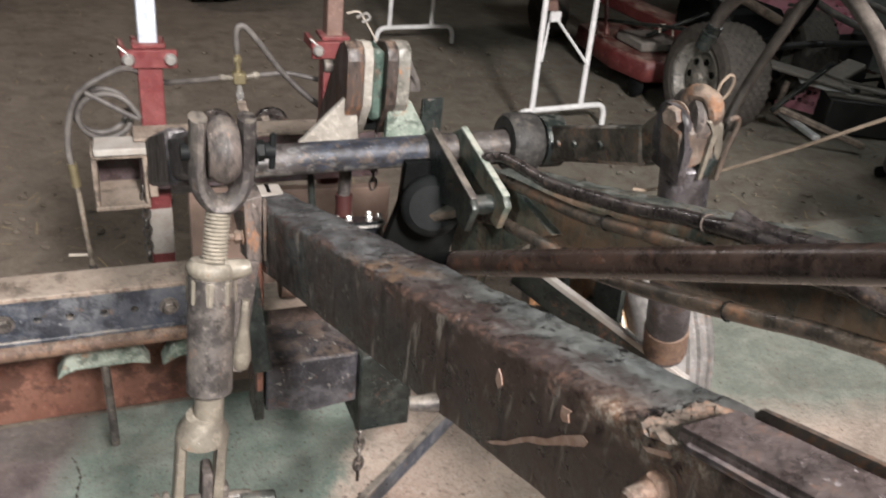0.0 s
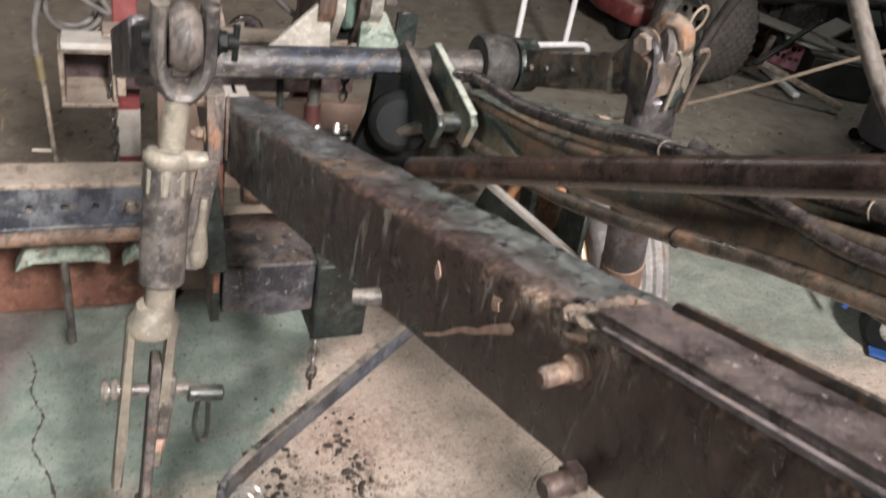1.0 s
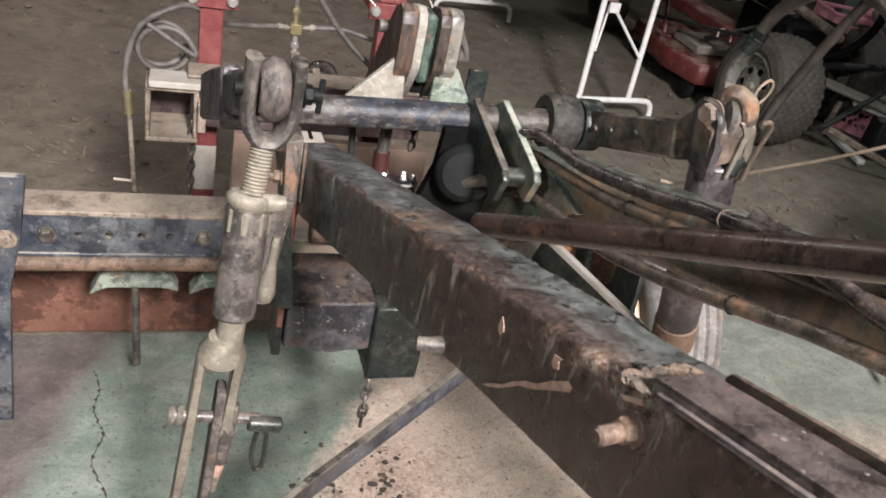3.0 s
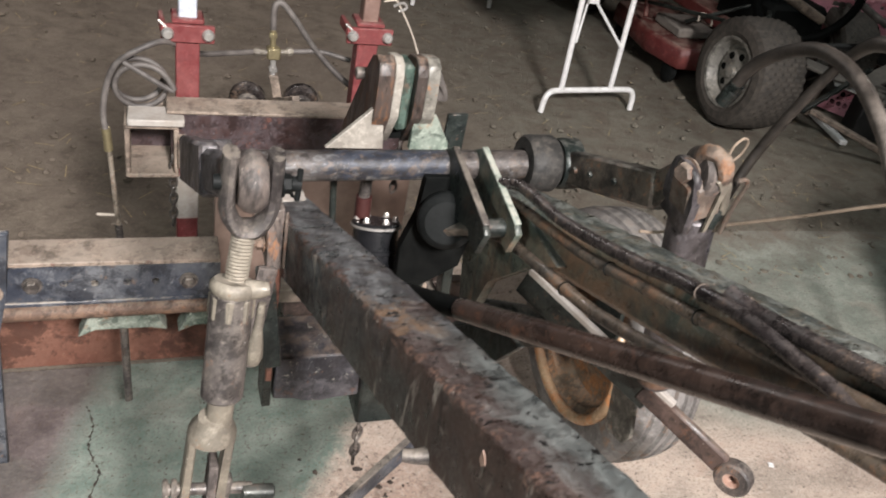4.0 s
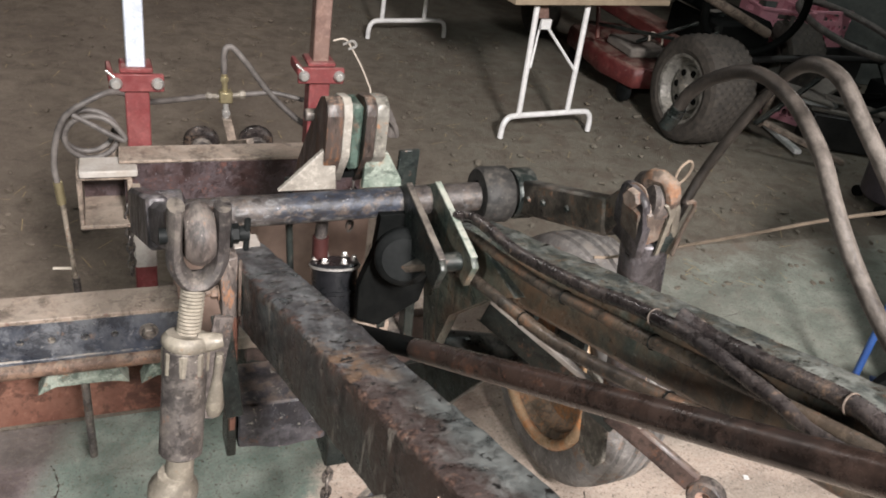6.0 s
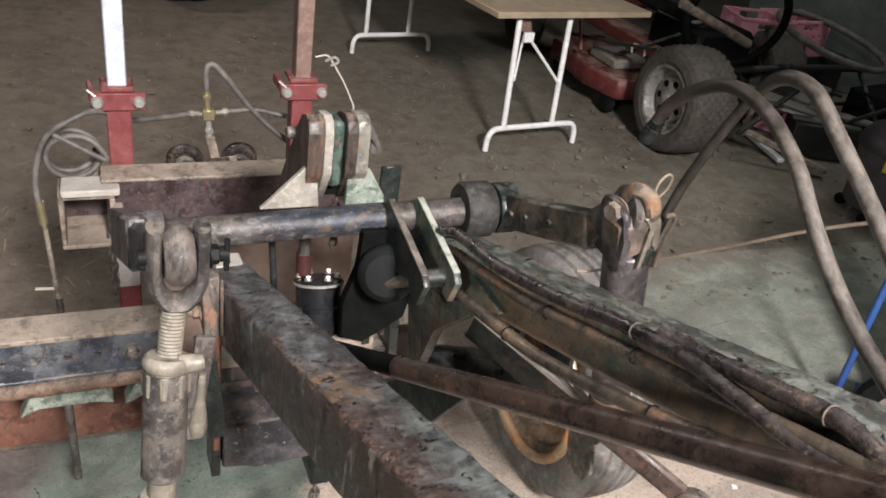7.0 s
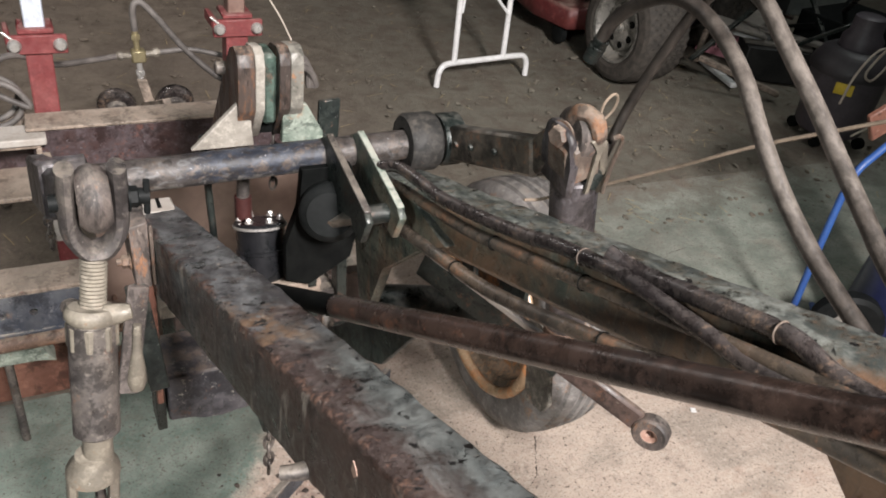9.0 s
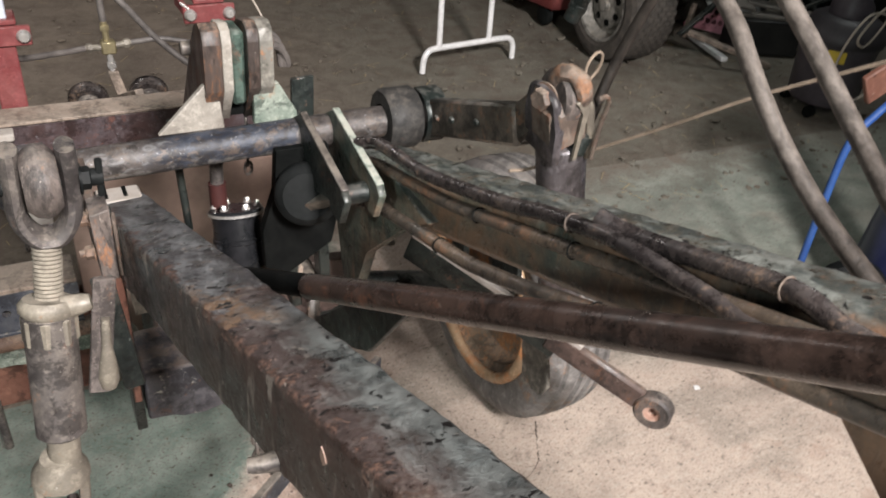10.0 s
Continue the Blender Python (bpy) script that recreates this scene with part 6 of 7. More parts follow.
folding_table(pose(1.0247, 3.659, 0, 0, 0, 7))
tray = thing("tray", (0, 0, 0), "flat black tray with small parts on the plywood table", "tray")
bm = box(B(), (0.44, 0.98, 0.752), (0.8, 1.0, 0.012), None, 0.002)
for c, d in (((0.44, 0.486, 0.766), (0.8, 0.012, 0.016)), ((0.44, 1.474, 0.766), (0.8, 0.012, 0.016)), ((0.046, 0.98, 0.766), (0.012, 0.976, 0.016)), ((0.834, 0.98, 0.766), (0.012, 0.976, 0.016))):
    box(bm, c, d, None, 0.003)
part("body", bm, BLACK, tray)
for x, y, a in ((0.1, 0.54, 0.5), (0.42, 0.53, 1.2), (0.5, 0.55, 0.2)):
    part("small_part", rod(B(), (x, y, 0.766), (x + 0.045 * math.cos(a), y + 0.045 * math.sin(a), 0.766), 0.008, 10, 0.001), STEEL, tray, "bright small steel part")
tray.matrix_basis = pose(1.0247, 3.659, 0, 0, 0, 7)


# ride-on mower
mower = thing("ride_on_mower", (2.3, 4.4, 0), "dusty red ride-on mower with a silver-rimmed rear wheel", "mower")


def fat_wheel(c, big, wide, rim_r, holes):
    prof = [(rim_r, -wide / 2 + 0.01), (rim_r + 0.03, -wide / 2 - 0.004), (big * 0.86, -wide / 2), (big * 0.95, -wide / 2 + 0.012), (big, -wide / 2 + 0.04), (big, wide / 2 - 0.04), (big * 0.95, wide / 2 - 0.012), (big * 0.86, wide / 2), (rim_r, wide / 2 - 0.01), (rim_r, -wide / 2 + 0.01)]
    f = frame_of((1, 0, 0))
    n, rows = 144, 11
    bm = lathe(B(), c, (1, 0, 0), [prof[i] for i in (0, 1, 2, 3)], n)
    lathe(bm, c, (1, 0, 0), [prof[i] for i in (6, 7, 8)], n)
    grid = []
    for k in range(rows + 1):
        x = -wide / 2 + 0.012 + (wide - 0.024) * k / rows
        edge = 1.0 - 0.05 * abs(2 * k / rows - 1) ** 4
        grid.append([bm.verts.new(Vector(c) + f @ V((big * edge - (0.008 if (j + 2 * abs(k - rows // 2)) % 4 < 2 else 0)) * math.cos(2 * math.pi * j / n), x, (big * edge - (0.008 if (j + 2 * abs(k - rows // 2)) % 4 < 2 else 0)) * math.sin(2 * math.pi * j / n))) for j in range(n)])
    for ga, gb in zip(grid, grid[1:]):
        for j in range(n):
            bm.faces.new((ga[j], ga[(j + 1) % n], gb[(j + 1) % n], gb[j]))
    ty = part("tyre", bm, TYREDARK, mower, "dusty black lawn tyre", 18)
    prof = [(rim_r, -wide / 2 + 0.012), (rim_r + 0.006, -wide / 2), (rim_r - 0.01, -wide / 2 + 0.004), (rim_r - 0.02, -wide / 2 + 0.03), (rim_r - 0.03, -wide / 2 + 0.07), (rim_r * 0.72, -wide / 2 + 0.075), (rim_r * 0.66, -wide / 2 + 0.05), (rim_r * 0.3, -wide / 2 + 0.04), (0.03, -wide / 2 + 0.04), (0.028, -wide / 2 + 0.015), (0, -wide / 2 + 0.015)]
    rm = part("rim", lathe(B(), c, (1, 0, 0), prof, 40), RIMGREY, mower, "dusty silver rim")
    for i in range(holes):
        a = 2 * math.pi * i / holes
        p = Vector(c) + V(-wide / 2 + 0.049, rim_r * 0.5 * math.cos(a), rim_r * 0.5 * math.sin(a))
        part("rim_hole", lathe(B(), p, (-1, 0, 0), [(0, 0), (0.02, 0), (0.02, 0.006), (0, 0.006)], 14), BLACK, rm, "dark hole")
    return ty


fat_wheel((2.18, 3.85, 0.3), 0.3, 0.29, 0.185, 7)
fat_wheel((3.1, 4.3, 0.3), 0.3, 0.29, 0.185, 0)
part("front_tyre", lathe(B(), (2.15, 5.75, 0.2), (1, 0, 0), [(0, -0.06), (0.1, -0.06), (0.12, -0.075), (0.18, -0.075), (0.2, -0.05), (0.2, 0.05), (0.18, 0.075), (0, 0.075)], 32), TYREDARK, mower)
bm = B()
plate(bm, [(2.05, 4.3, 0.12), (1.98, 4.6, 0.12), (2.05, 5.15, 0.12), (2.35, 5.3, 0.12), (2.55, 5.2, 0.12), (2.6, 4.6, 0.12), (2.48, 4.25, 0.12)], (0, 0, 0.13), 0.02)
part("deck", bm, REDMOWER, mower, "dusty red mower deck")
part("deck_cover", box(B(), (2.25, 4.62, 0.285), (0.27, 0.3, 0.06), None, 0.012), GREYBOARD, mower, "grey dusty cover on the deck")
part("frame", box(B(), (2.42, 4.75, 0.38), (0.18, 1.5, 0.08), None, 0.01), REDMOWER, mower)
part("hood", box(B(), (2.6, 5.6, 0.62), (0.55, 0.8, 0.4), None, 0.06), REDMOWER, mower, "red hood")
part("engine", box(B(), (2.6, 4.35, 0.5), (0.42, 0.5, 0.22), None, 0.03), BLACK, mower, "black engine block")
for x, y in ((2.09, 4.42), (2.12, 5.1)):
    w = part("caster", lathe(B(), (x - 0.025, y, 0.065), (1, 0, 0), [(0, 0), (0.05, 0), (0.065, 0.01), (0.065, 0.04), (0.05, 0.05), (0, 0.05)], 24), DARKGREY, mower, "small grey deck wheel")
    part("caster_bracket", bar(B(), (x + 0.03, y, 0.07), (x + 0.05, y + 0.05, 0.24), 0.03, 0.04, (1, 0, 0)), REDMOWER, w)
for a, b, r, m in (((2.1, 4.1, 0.5), (2.0, 4.9, 0.35), 0.012, DARKSTEEL), ((2.3, 4.0, 0.56), (2.7, 4.5, 0.55), 0.015, DARKSTEEL), ((2.15, 4.5, 0.35), (2.5, 4.2, 0.62), 0.012, DARKSTEEL), ((2.0, 4.7, 0.3), (2.05, 4.9, 0.6), 0.015, REDMOWER)):
    part("lever", rod(B(), a, b, r, 10), m, mower)
part("chain_guard", tube(B(), [(2.05, 4.25, 0.44), (2.09, 4.3, 0.47), (2.13, 4.25, 0.46), (2.11, 4.2, 0.43)], 0.006, 6), CORD, mower)

# clutter beside the mower
bike = thing("bicycle", (3.0, 4.0, 0.35), "black bicycle lying in the clutter, with dusty grey tyres", "bicycle")
for a, b, r in (((2.6, 4.0, 0.42), (3.0, 3.97, 0.45), 0.02), ((3.0, 3.97, 0.45), (3.9, 4.1, 0.4), 0.022), ((2.15, 4.05, 0.78), (2.68, 4.02, 0.57), 0.027)):
    part("frame_tube", rod(B(), a, b, r, 12), DUSTBAR if r > 0.025 else BOXBLACK, bike)
for c, n, r, s in (((2.5, 3.98, 0.73), (0.3, 1, 0.2), 0.285, 0.024), ((3.3, 4.0, 0.615), (0.12, -0.2, 0.97), 0.35, 0.021)):
    w = part("wheel", ring(B(), c, n, r, s, 40, 10), BLACK if s > 0.022 else GREYHOSE, bike, "black bicycle tyre" if s > 0.022 else "dusty grey bicycle tyre")



def crate(m):
    """Crate with moulded walls, each pierced by two rows of round holes and a hand slot."""
    c = thing("milk_crate", (0, 0, 0), "pink plastic milk crate with round holes", "crate")
    w, dpt, h, th = 0.36, 0.28, 0.23, 0.01

    def side(a, b, name):
        bm = B()
        a, b = Vector(a), Vector(b)
        u = (b - a).normalized()
        out = u.cross(V(0, 0, 1)) * (th / 2)
        n, rows, k = 7, ((0.035, 0.095), (0.095, 0.155)), 16
        long = (b - a).length
        for z0, z1 in rows:
            for i in range(n):
                x0, x1 = long * i / n, long * (i + 1) / n
                cx, cz, hw, hh = (x0 + x1) / 2, (z0 + z1) / 2, (x1 - x0) / 2, (z1 - z0) / 2
                r = 0.017
                loops = []
                for s in (-1, 1):
                    for inner in (False, True):
                        ring_v = []
                        for q in range(k):
                            t = 2 * math.pi * (q + 0.5) / k
                            ct, st = math.cos(t), math.sin(t)
                            f = 1 / max(abs(ct), abs(st))
                            px, pz = (r * ct, r * st) if inner else (hw * ct * f, hh * st * f)
                            ring_v.append(bm.verts.new(a + u * (cx + px) + V(0, 0, cz + pz) + out * s))
                        loops.append(ring_v)
                for q in range(k):
                    e = (q + 1) % k
                    bm.faces.new((loops[0][q], loops[0][e], loops[1][e], loops[1][q]))
                    bm.faces.new((loops[2][q], loops[3][q], loops[3][e], loops[2][e]))
                    bm.faces.new((loops[1][q], loops[1][e], loops[3][e], loops[3][q]))
        bar(bm, a + V(0, 0, 0.0175), b + V(0, 0, 0.0175), th, 0.035, bevel=0.001)
        bar(bm, a + V(0, 0, 0.221), b + V(0, 0, 0.221), th + 0.008, 0.018, bevel=0.002)
        for f0, f1 in ((0, 0.32), (0.68, 1)):
            bar(bm, a.lerp(b, f0) + V(0, 0, 0.1835), a.lerp(b, f1) + V(0, 0, 0.1835), th, 0.057, bevel=0)
        bar(bm, a.lerp(b, 0.32) + V(0, 0, 0.162), a.lerp(b, 0.68) + V(0, 0, 0.162), th, 0.014, bevel=0)
        part(name, bm, PINK, c)
    side((0, 0, 0), (w, 0, 0), "crate_side")
    side((w, dpt, 0), (0, dpt, 0), "crate_side")
    side((0, dpt, 0), (0, 0, 0), "crate_side")
    side((w, 0, 0), (w, dpt, 0), "crate_side")
    part("crate_floor", box(B(), (w / 2, dpt / 2, 0.006), (w - 0.012, dpt - 0.012, 0.01), None, 0.002), PINK, c)
    c.matrix_basis = m
    return c


crate(pose(2.85, 4.31, 0.421, 0, 0, -15))
crate(pose(3.215, 4.27, 0.421, 0, 0, 3))
crate(pose(3.15, 3.95, 0.002, 0, 0, 30))
for name, c, s, r, m, lab in (("board", (2.85, 3.85, 0.3), (0.5, 0.12, 0.02), (8, 10, -25), GREYBOARD, "grey weathered board in the clutter"),
                              ("board", (3.35, 3.6, 0.24), (0.7, 0.1, 0.02), (0, 6, -35), GREYBOARD, "grey weathered board in the clutter"),
                              ("board", (2.75, 3.55, 0.1), (0.5, 0.05, 0.03), (0, 14, -40), DUSTBAR, "pale strip of wood on the clutter"),
                              ("sheet_panel", (4.3, 5.0, 0.72), (1.3, 0.05, 1.5), (-12, 0, -20), SHEETDARK, "grey-green leaning sheet behind the clutter"),
                              ("seat_cushion", (2.35, 4.45, 0.66), (0.3, 0.36, 0.07), (5, 20, 20), BLACK, "black padded seat cushion on the mower"),
                              ("board", (3.02, 3.86, 0.24), (0.34, 0.16, 0.025), (6, 8, -30), WHITE, "dusty white board in the clutter"),
                              ("board", (3.2, 3.92, 0.3), (0.3, 0.12, 0.03), (4, -10, 20), GREYBOARD, "grey weathered board in the clutter"),
                              ("board", (2.84, 3.8, 0.016), (0.42, 0.045, 0.03), (0, 0, 77), WHITE, "dusty white strip on the floor"),
                              ("board", (2.72, 3.87, 0.16), (0.03, 0.03, 0.2), (0, 8, 10), DUSTBAR, "pale post standing in the clutter"),
                              ("board", (2.45, 4.35, 0.62), (0.36, 0.1, 0.03), (10, 14, -30), GREYBOARD, "grey weathered board on the mower"),
                              ("tool_box", (3.17, 3.72, 0.1), (0.4, 0.2, 0.2), (0, 0, -25), BOXBLACK, "black box standing in the clutter"),
                              ("board", (3.15, 3.7, 0.214), (0.4, 0.09, 0.025), (0, 0, -32), GREYBOARD, "grey board lying on a black box"),
                              ("tool_box", (3.3, 4.56, 0.21), (1.05, 0.6, 0.42), (0, 0, 4), BOXBLACK, "dark box under the pink crates"),
                              ("tool_box", (4.0, 3.85, 0.15), (0.6, 0.5, 0.3), (0, 0, 10), DARKGREY, "dark grey box on the floor")):
    bm = B()
    box(bm, c, s, Euler([radians(a) for a in r]).to_matrix(), 0.006)
    single(name, bm, m, lab, name.split("_")[0])
for i in range(9):
    x, y = 2.5 + 0.2 * i + 0.1 * math.sin(i * 3), 3.7 + 0.35 * abs(math.sin(i * 2.1))
    bm = B()
    bar(bm, (x, y, 0.15 + 0.05 * (i % 3)), (x + 0.35 * math.cos(i * 1.9), y + 0.4 * math.sin(i * 1.3), 0.42 + 0.1 * math.sin(i)), 0.03, 0.02, bevel=0.003)
    single("scrap_bar", bm, (DARKSTEEL, BLACK, ROD)[i % 3], "dark metal bar in the scrap heap", "scrap bar", "scrap bars")

# shop vacuum
vac = thing("shop_vacuum", (2.83, 2.95, 0), "grey shop vacuum with a dark lid, yellow sticker and pale cord", "vacuum")
VC = V(2.83, 2.95, 0)
part("drum", lathe(B(), VC + V(0, 0, 0.06), (0, 0, 1), [(0, 0), (0.155, 0), (0.168, 0.02), (0.185, 0.3), (0.19, 0.32), (0, 0.32)], 40), VACGREY, vac)
part("lid", lathe(B(), VC + V(0, 0, 0.37), (0, 0, 1), [(0, 0), (0.198, 0), (0.202, 0.02), (0.192, 0.05), (0.16, 0.1), (0.125, 0.12), (0, 0.12)], 40), VACDARK, vac, "dark domed lid")
part("motor_head", lathe(B(), VC + V(0, 0, 0.48), (0, 0, 1), [(0, 0), (0.1, 0), (0.1, 0.06), (0.078, 0.09), (0.072, 0.16), (0.06, 0.17), (0, 0.17)], 32), VACGREY, vac)
bm = B()
f = frame_of((-0.8, -0.6, 0))
a = VC + V(-0.153, -0.115, 0.33)
plate(bm, [a + f @ V(-0.042, 0, -0.028), a + f @ V(0.042, 0, -0.028), a + f @ V(0.042, 0, 0.028), a + f @ V(-0.042, 0, 0.028)], (-0.004, -0.005, 0), 0.001)
part("sticker", bm, YELLOW, vac, "yellow sticker with faint print")
bm = B()
c2 = VC + V(-0.1, -0.2, 0.45)
tube(bm, [c2 + V(-0.16, 0, -0.15), c2 + V(-0.16, -0.02, 0.0), c2 + V(-0.08, -0.03, 0.12), c2 + V(0.05, -0.03, 0.1), c2 + V(-0.05, -0.04, -0.02), c2 + V(-0.12, -0.04, 0.02), c2 + V(0.02, -0.02, 0.14), c2 + V(0.2, 0, 0.15), c2 + V(0.22, 0.0, -0.05), c2 + V(0.12, -0.03, -0.25), c2 + V(-0.02, -0.03, -0.32)], 0.006, 6)
part("cord", bm, CORD, vac, "pale looped cord")
for a in (0.4, 2.0, 3.6, 5.2):
    p = VC + V(0.17 * math.cos(a), 0.17 * math.sin(a), 0.03)
    part("caster", lathe(B(), p + V(-0.015, 0, 0), (1, 0, 0), [(0, 0), (0.03, 0), (0.03, 0.03), (0, 0.03)], 16), BLACK, vac)

# hand truck with a tank
truck = thing("hand_truck", (1.48, 1.7, 0), "blue hand truck with a navy gas tank and grey wheels", "hand truck")
part("tank", lathe(B(), (1.63, 1.62, 0.06), (0.1, -0.02, 1), [(0, 0), (0.12, 0), (0.135, 0.02), (0.135, 0.75), (0.12, 0.84), (0.05, 0.92), (0.03, 0.98), (0, 0.98)], 36), NAVY, truck, "navy gas tank")
for s in (0.0, 0.26):
    part("rail", tube(B(), [(1.335 + s, 1.75 - s, 0.1), (1.33 + s, 1.75 - s, 0.4), (1.34 + s, 1.75 - s, 0.6), (1.41 + s, 1.75 - s, 0.68), (1.511 + s, 1.75 - s, 0.75), (1.66 + s, 1.75 - s, 0.84)], 0.012, 12), BLUE, truck)
for s in (0.0, 0.3):
    c = V(1.44 + s, 1.62 - s, 0.115)
    part("tyre", lathe(B(), c, (-0.6, -0.8, 0), [(0.06, -0.03), (0.1, -0.032), (0.115, -0.02), (0.115, 0.02), (0.1, 0.032), (0.06, 0.03), (0.06, -0.03)], 32), DARKGREY, truck)
    part("rim", lathe(B(), c, (-0.6, -0.8, 0), [(0, -0.02), (0.03, -0.02), (0.035, 0.0), (0.055, 0.005), (0.062, 0.024), (0.06, 0.028), (0.05, 0.026), (0.04, 0.012), (0.02, 0.02), (0, 0.03)], 28), RIMGREY, truck, "pale rim")
part("toe_plate", box(B(), (1.56, 1.62, 0.02), (0.3, 0.3, 0.012), Matrix.Rotation(radians(-40), 3, "Z"), 0.002), BLUE, truck)
part("top_board", bar(B(), (1.44, 1.83, 0.72), (1.74, 1.8, 0.9), 0.02, 0.1, (0, 0, 1), 0.004), PLATE_RUST, truck, "rusty brown board")

# machine far back on the dirt floor, only its lower part comes into view
machine = thing("farm_machine", (-1.0, 7.2, 0), "dusty red farm machine on lugged black tyres, far back", "machine")


def lugged_tyre(c, turn, big, wide):
    """Tractor tyre: a round carcass with slanting bars in two rows."""
    ax = V(math.cos(turn), math.sin(turn), 0)
    bm = lathe(B(), c, ax, [(big * 0.5, -wide * 0.4), (big * 0.8, -wide / 2), (big * 0.93, -wide * 0.42), (big * 0.95, 0), (big * 0.93, wide * 0.42), (big * 0.8, wide / 2), (big * 0.5, wide * 0.4), (big * 0.5, -wide * 0.4)], 40)
    ty = part("tyre", bm, TYREDARK, machine, "black lugged tyre")
    f = frame_of(ax)
    bars = B()
    for k in range(18):
        for s in (-1, 1):
            a = 2 * math.pi * (k + (0.5 if s > 0 else 0)) / 18
            out = f @ V(math.cos(a), 0, math.sin(a))
            tang = f @ V(-math.sin(a), 0, math.cos(a))
            bar(bars, Vector(c) + out * big * 0.965 + ax * s * 0.01 + tang * 0.03, Vector(c) + out * big * 0.935 + ax * s * wide * 0.47 - tang * 0.05, 0.045, 0.05, out, 0.006)
    tagged(part("tread", bars, TYREDARK, ty, "slanting rubber lugs"), kind="stuff")
    part("rim", lathe(B(), c, ax, [(0, -wide * 0.2), (big * 0.3, -wide * 0.22), (big * 0.42, -wide * 0.36), (big * 0.5, -wide * 0.4), (big * 0.5, -wide * 0.3), (0, -wide * 0.1)], 32), REDMOWER, ty, "dusty red rim")


lugged_tyre((-1.84, 6.62, 0.5), 0.2, 0.5, 0.36)
lugged_tyre((-0.16, 6.78, 0.5), 0.2, 0.5, 0.38)
part("axle_beam", bar(B(), (-1.75, 6.8, 0.45), (-0.25, 6.95, 0.45), 0.14, 0.14, bevel=0.01), REDMOWER, machine, "red axle beam")
part("frame", box(B(), (-1.0, 7.7, 0.78), (0.7, 1.2, 0.35), None, 0.03), DARKGREY, machine, "dark frame")
for x, lo in ((-1.6, 0.16), (-0.5, 0.12)):
    part("bracket", plate(B(), [(x, 6.72, lo + 0.03), (x + 0.1, 6.72, lo), (x + 0.19, 6.72, lo + 0.08), (x + 0.22, 6.72, 0.5), (x - 0.02, 6.72, 0.5)], (0, 0.05, 0), 0.006), REDMOWER, machine, "red bracket")
for x, y, z in ((0.2, 7.05, 0.2), (0.42, 7.2, 0.16), (-1.42, 6.95, 0.14)):
    part("drum", lathe(B(), (x - 0.09, y, z), (1, 0.2, 0), [(0, 0), (z * 0.7, 0), (z, 0.03), (z, 0.15), (z * 0.7, 0.18), (0, 0.18)], 28), TYREDARK, machine, "dark round drum")

# straw, crumbs and cracks on the floor
rng = random.Random(7)
bm = B()
for i in range(900):
    x, y = rng.uniform(-3.5, 3.2), rng.uniform(2.3, 8.5)
    a, l = rng.uniform(0, math.pi), rng.uniform(0.02, 0.09)
    z = 0.003 + rng.uniform(0, 0.006)
    dx, dy = l / 2 * math.cos(a), l / 2 * math.sin(a)
    px, py = -0.0012 * math.sin(a), 0.0012 * math.cos(a)
    bm.faces.new([bm.verts.new(v) for v in ((x - dx - px, y - dy - py, z), (x + dx - px, y + dy - py, z + 0.004), (x + dx + px, y + dy + py, z + 0.004), (x - dx + px, y - dy + py, z))])
single("straw", bm, STRAW, "loose straw scattered on the dirt", "straw", kind="stuff", smooth=180)
bm = B()
for i in range(760):
    if i < 520:
        x, y = rng.gauss(-0.4, 0.035) - 0.16 * (i % 3 == 0), rng.gauss(1.45, 0.13) - 0.05 * (i % 3 == 0)
    else:
        x, y = rng.uniform(-1.6, 2.2), rng.uniform(0.7, 2.9)
    s = rng.uniform(0.001, 0.0035) * (rng.choice((0.6, 0.8, 1.2, 2.4, 3.4)) if i < 520 else 1) * 0.8
    m = pose(x, y, s * 0.2, 0, 0, rng.uniform(0, 180)) @ Matrix.Diagonal((s, s * rng.uniform(0.4, 1.8), s * 0.4, 1))
    for v in bmesh.ops.create_icosphere(bm, subdivisions=1, radius=1, matrix=m)["verts"]:
        v.co += 0.7 * s * noise.noise_vector(v.co * 240)
single("crumbs", bm, CRUMB, "dark crumbs of soil on the concrete", "crumbs", kind="stuff")

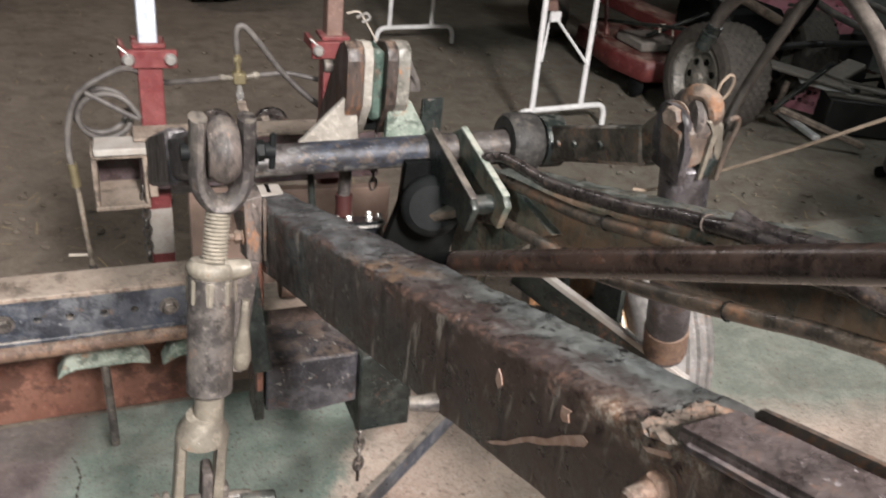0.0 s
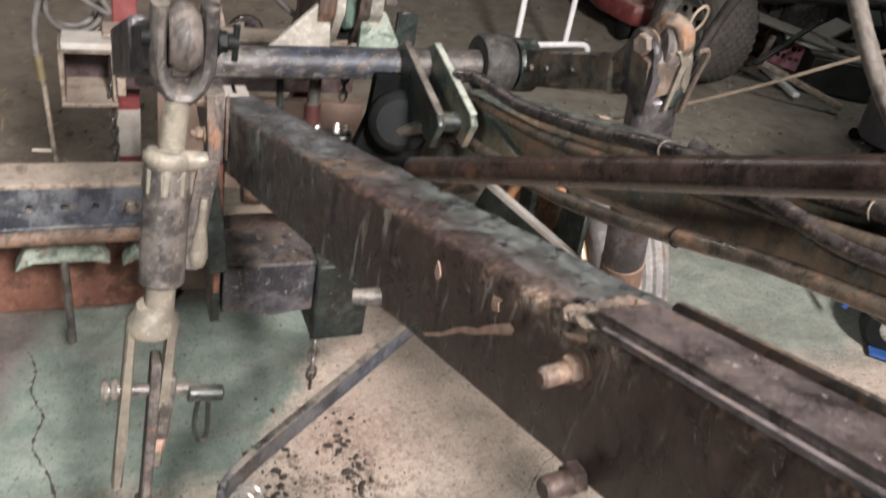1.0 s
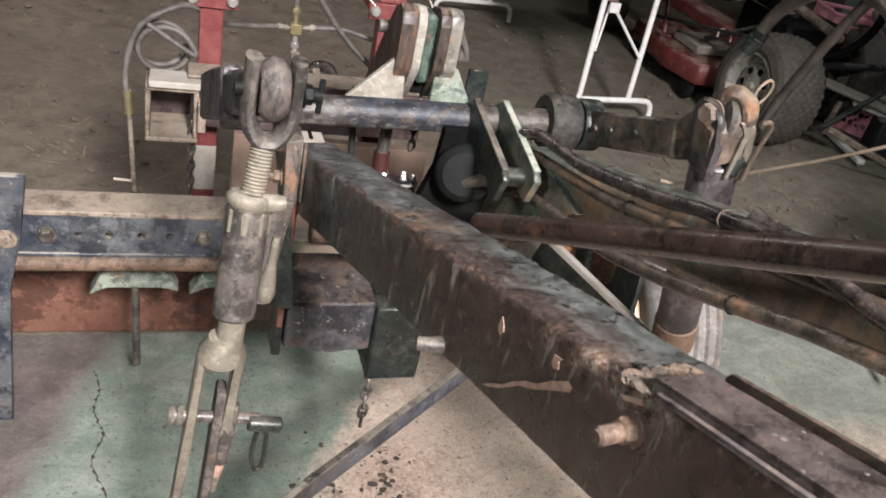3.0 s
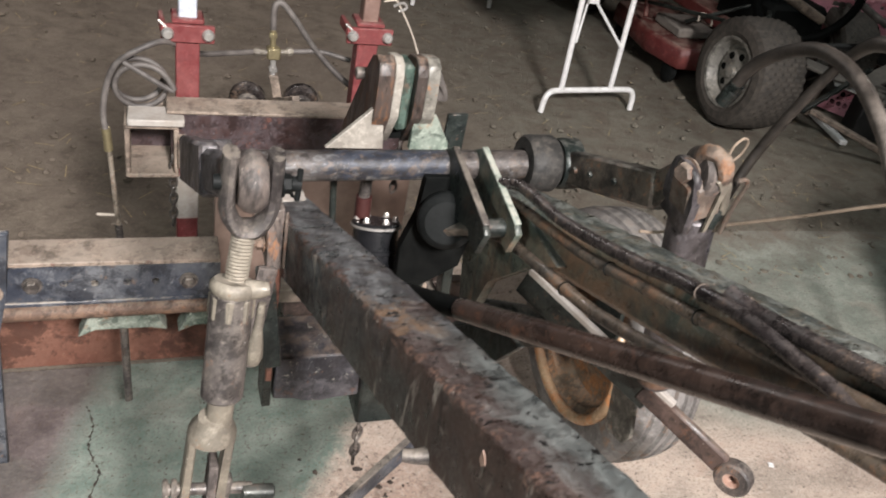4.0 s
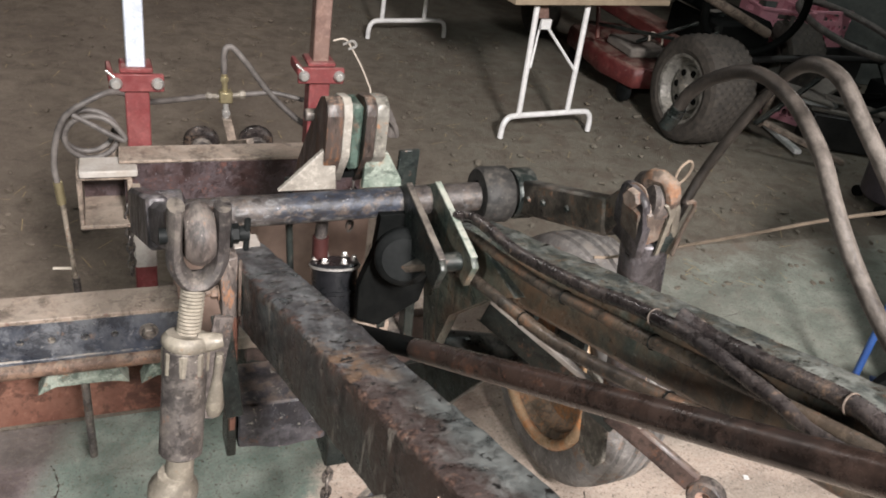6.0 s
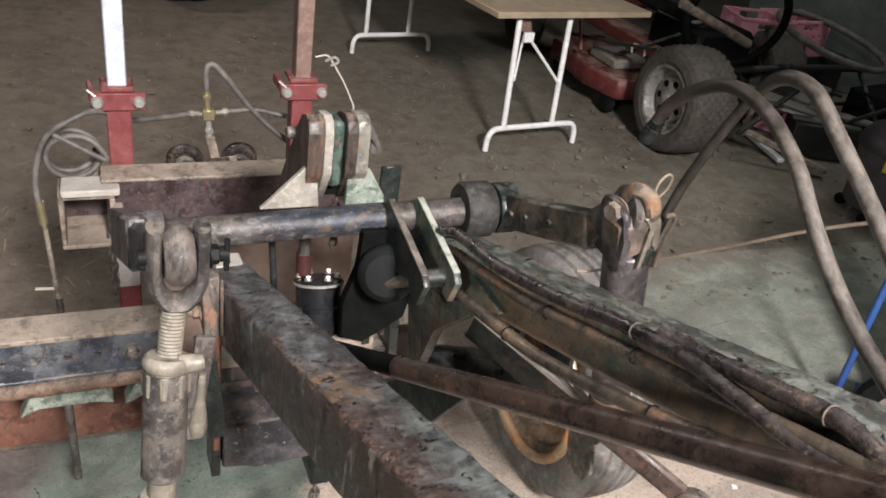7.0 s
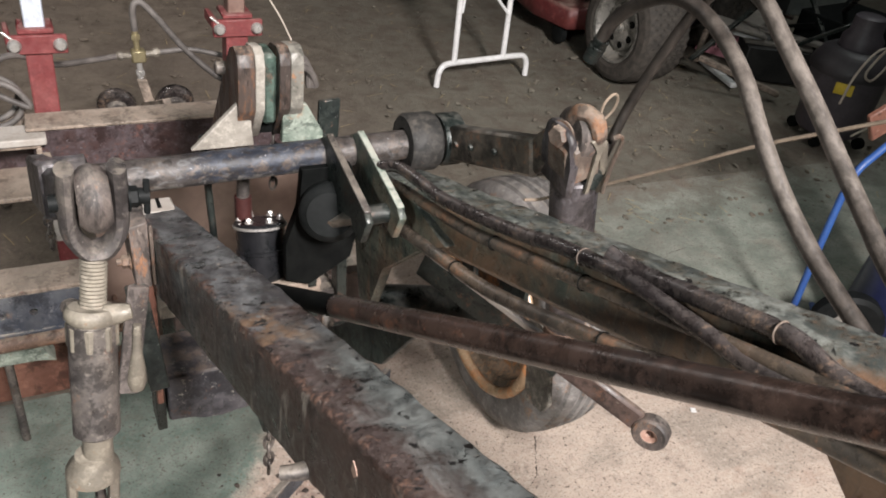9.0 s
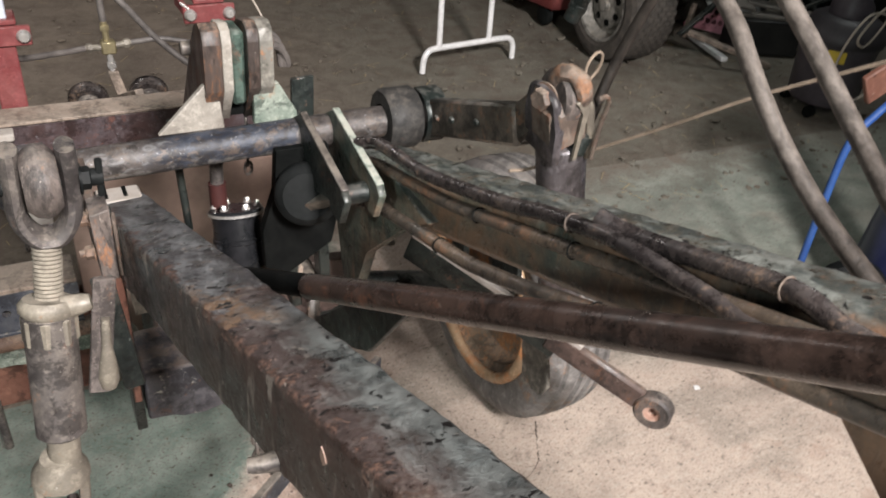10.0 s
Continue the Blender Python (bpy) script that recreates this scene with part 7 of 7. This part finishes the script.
bm = B()
for i in range(1500):
    x, y = rng.uniform(-2.6, 3.2), 2.4 + 3.6 * rng.random() ** 1.6
    s = rng.uniform(0.003, 0.012) * rng.choice((0.6, 1, 1, 1.6))
    m = pose(x, y, s * 0.15, rng.uniform(-20, 20), 0, rng.uniform(0, 180)) @ Matrix.Diagonal((s, s * rng.uniform(0.6, 1.5), s * 0.55, 1))
    made = bmesh.ops.create_icosphere(bm, subdivisions=1, radius=1, matrix=m)["verts"]
    for v in made:
        v.co += 0.35 * s * noise.noise_vector(v.co * 90)
single("clods", bm, DIRT, "small clods of earth on the dirt floor", "clods", kind="stuff")


def crack(pts, wide, label):
    r = random.Random(len(pts) * 3 + 1)
    bm = B()
    p = smooth_path(pts, 12)
    row = [(bm.verts.new(q + V(-wide * r.uniform(0.2, 1) + r.uniform(-0.004, 0.004), 0, 0.0008)), bm.verts.new(q + V(wide * r.uniform(0.2, 1) + r.uniform(-0.003, 0.003), 0.002, 0.0008))) for q in p]
    for (a, b), (c, d) in zip(row, row[1:]):
        bm.faces.new((a, b, d, c))
    single("floor_crack", bm, CRUMB, label, "crack", kind="structure", smooth=180)


crack([(-1.086, 2.016, 0), (-1.069, 1.95, 0), (-1.076, 1.868, 0), (-1.05, 1.789, 0), (-1.068, 1.7, 0), (-1.031, 1.596, 0), (-1.019, 1.501, 0), (-0.997, 1.398, 0), (-0.98, 1.3, 0)], 0.0032, "dark crack in the concrete")
crack([(0.256, 1.613, 0), (0.212, 1.535, 0), (0.185, 1.489, 0), (0.156, 1.468, 0), (0.122, 1.449, 0), (0.099, 1.432, 0), (0.065, 1.415, 0), (0.0, 1.353, 0), (-0.064, 1.287, 0), (-0.1, 1.2, 0)], 0.0018, "fine crack in the concrete")
crack([(0.95, 2.2, 0), (1.1, 2.24, 0), (1.22, 2.26, 0), (1.35, 2.28, 0)], 0.003, "fine crack in the concrete")
single("paper_scrap", plate(B(), [(0.755, 1.54, 0.001), (0.77, 1.535, 0.001), (0.776, 1.55, 0.001), (0.762, 1.556, 0.001)], (0, 0, 0.002), 0), WHITE, "tiny white scrap on the concrete", "scrap")
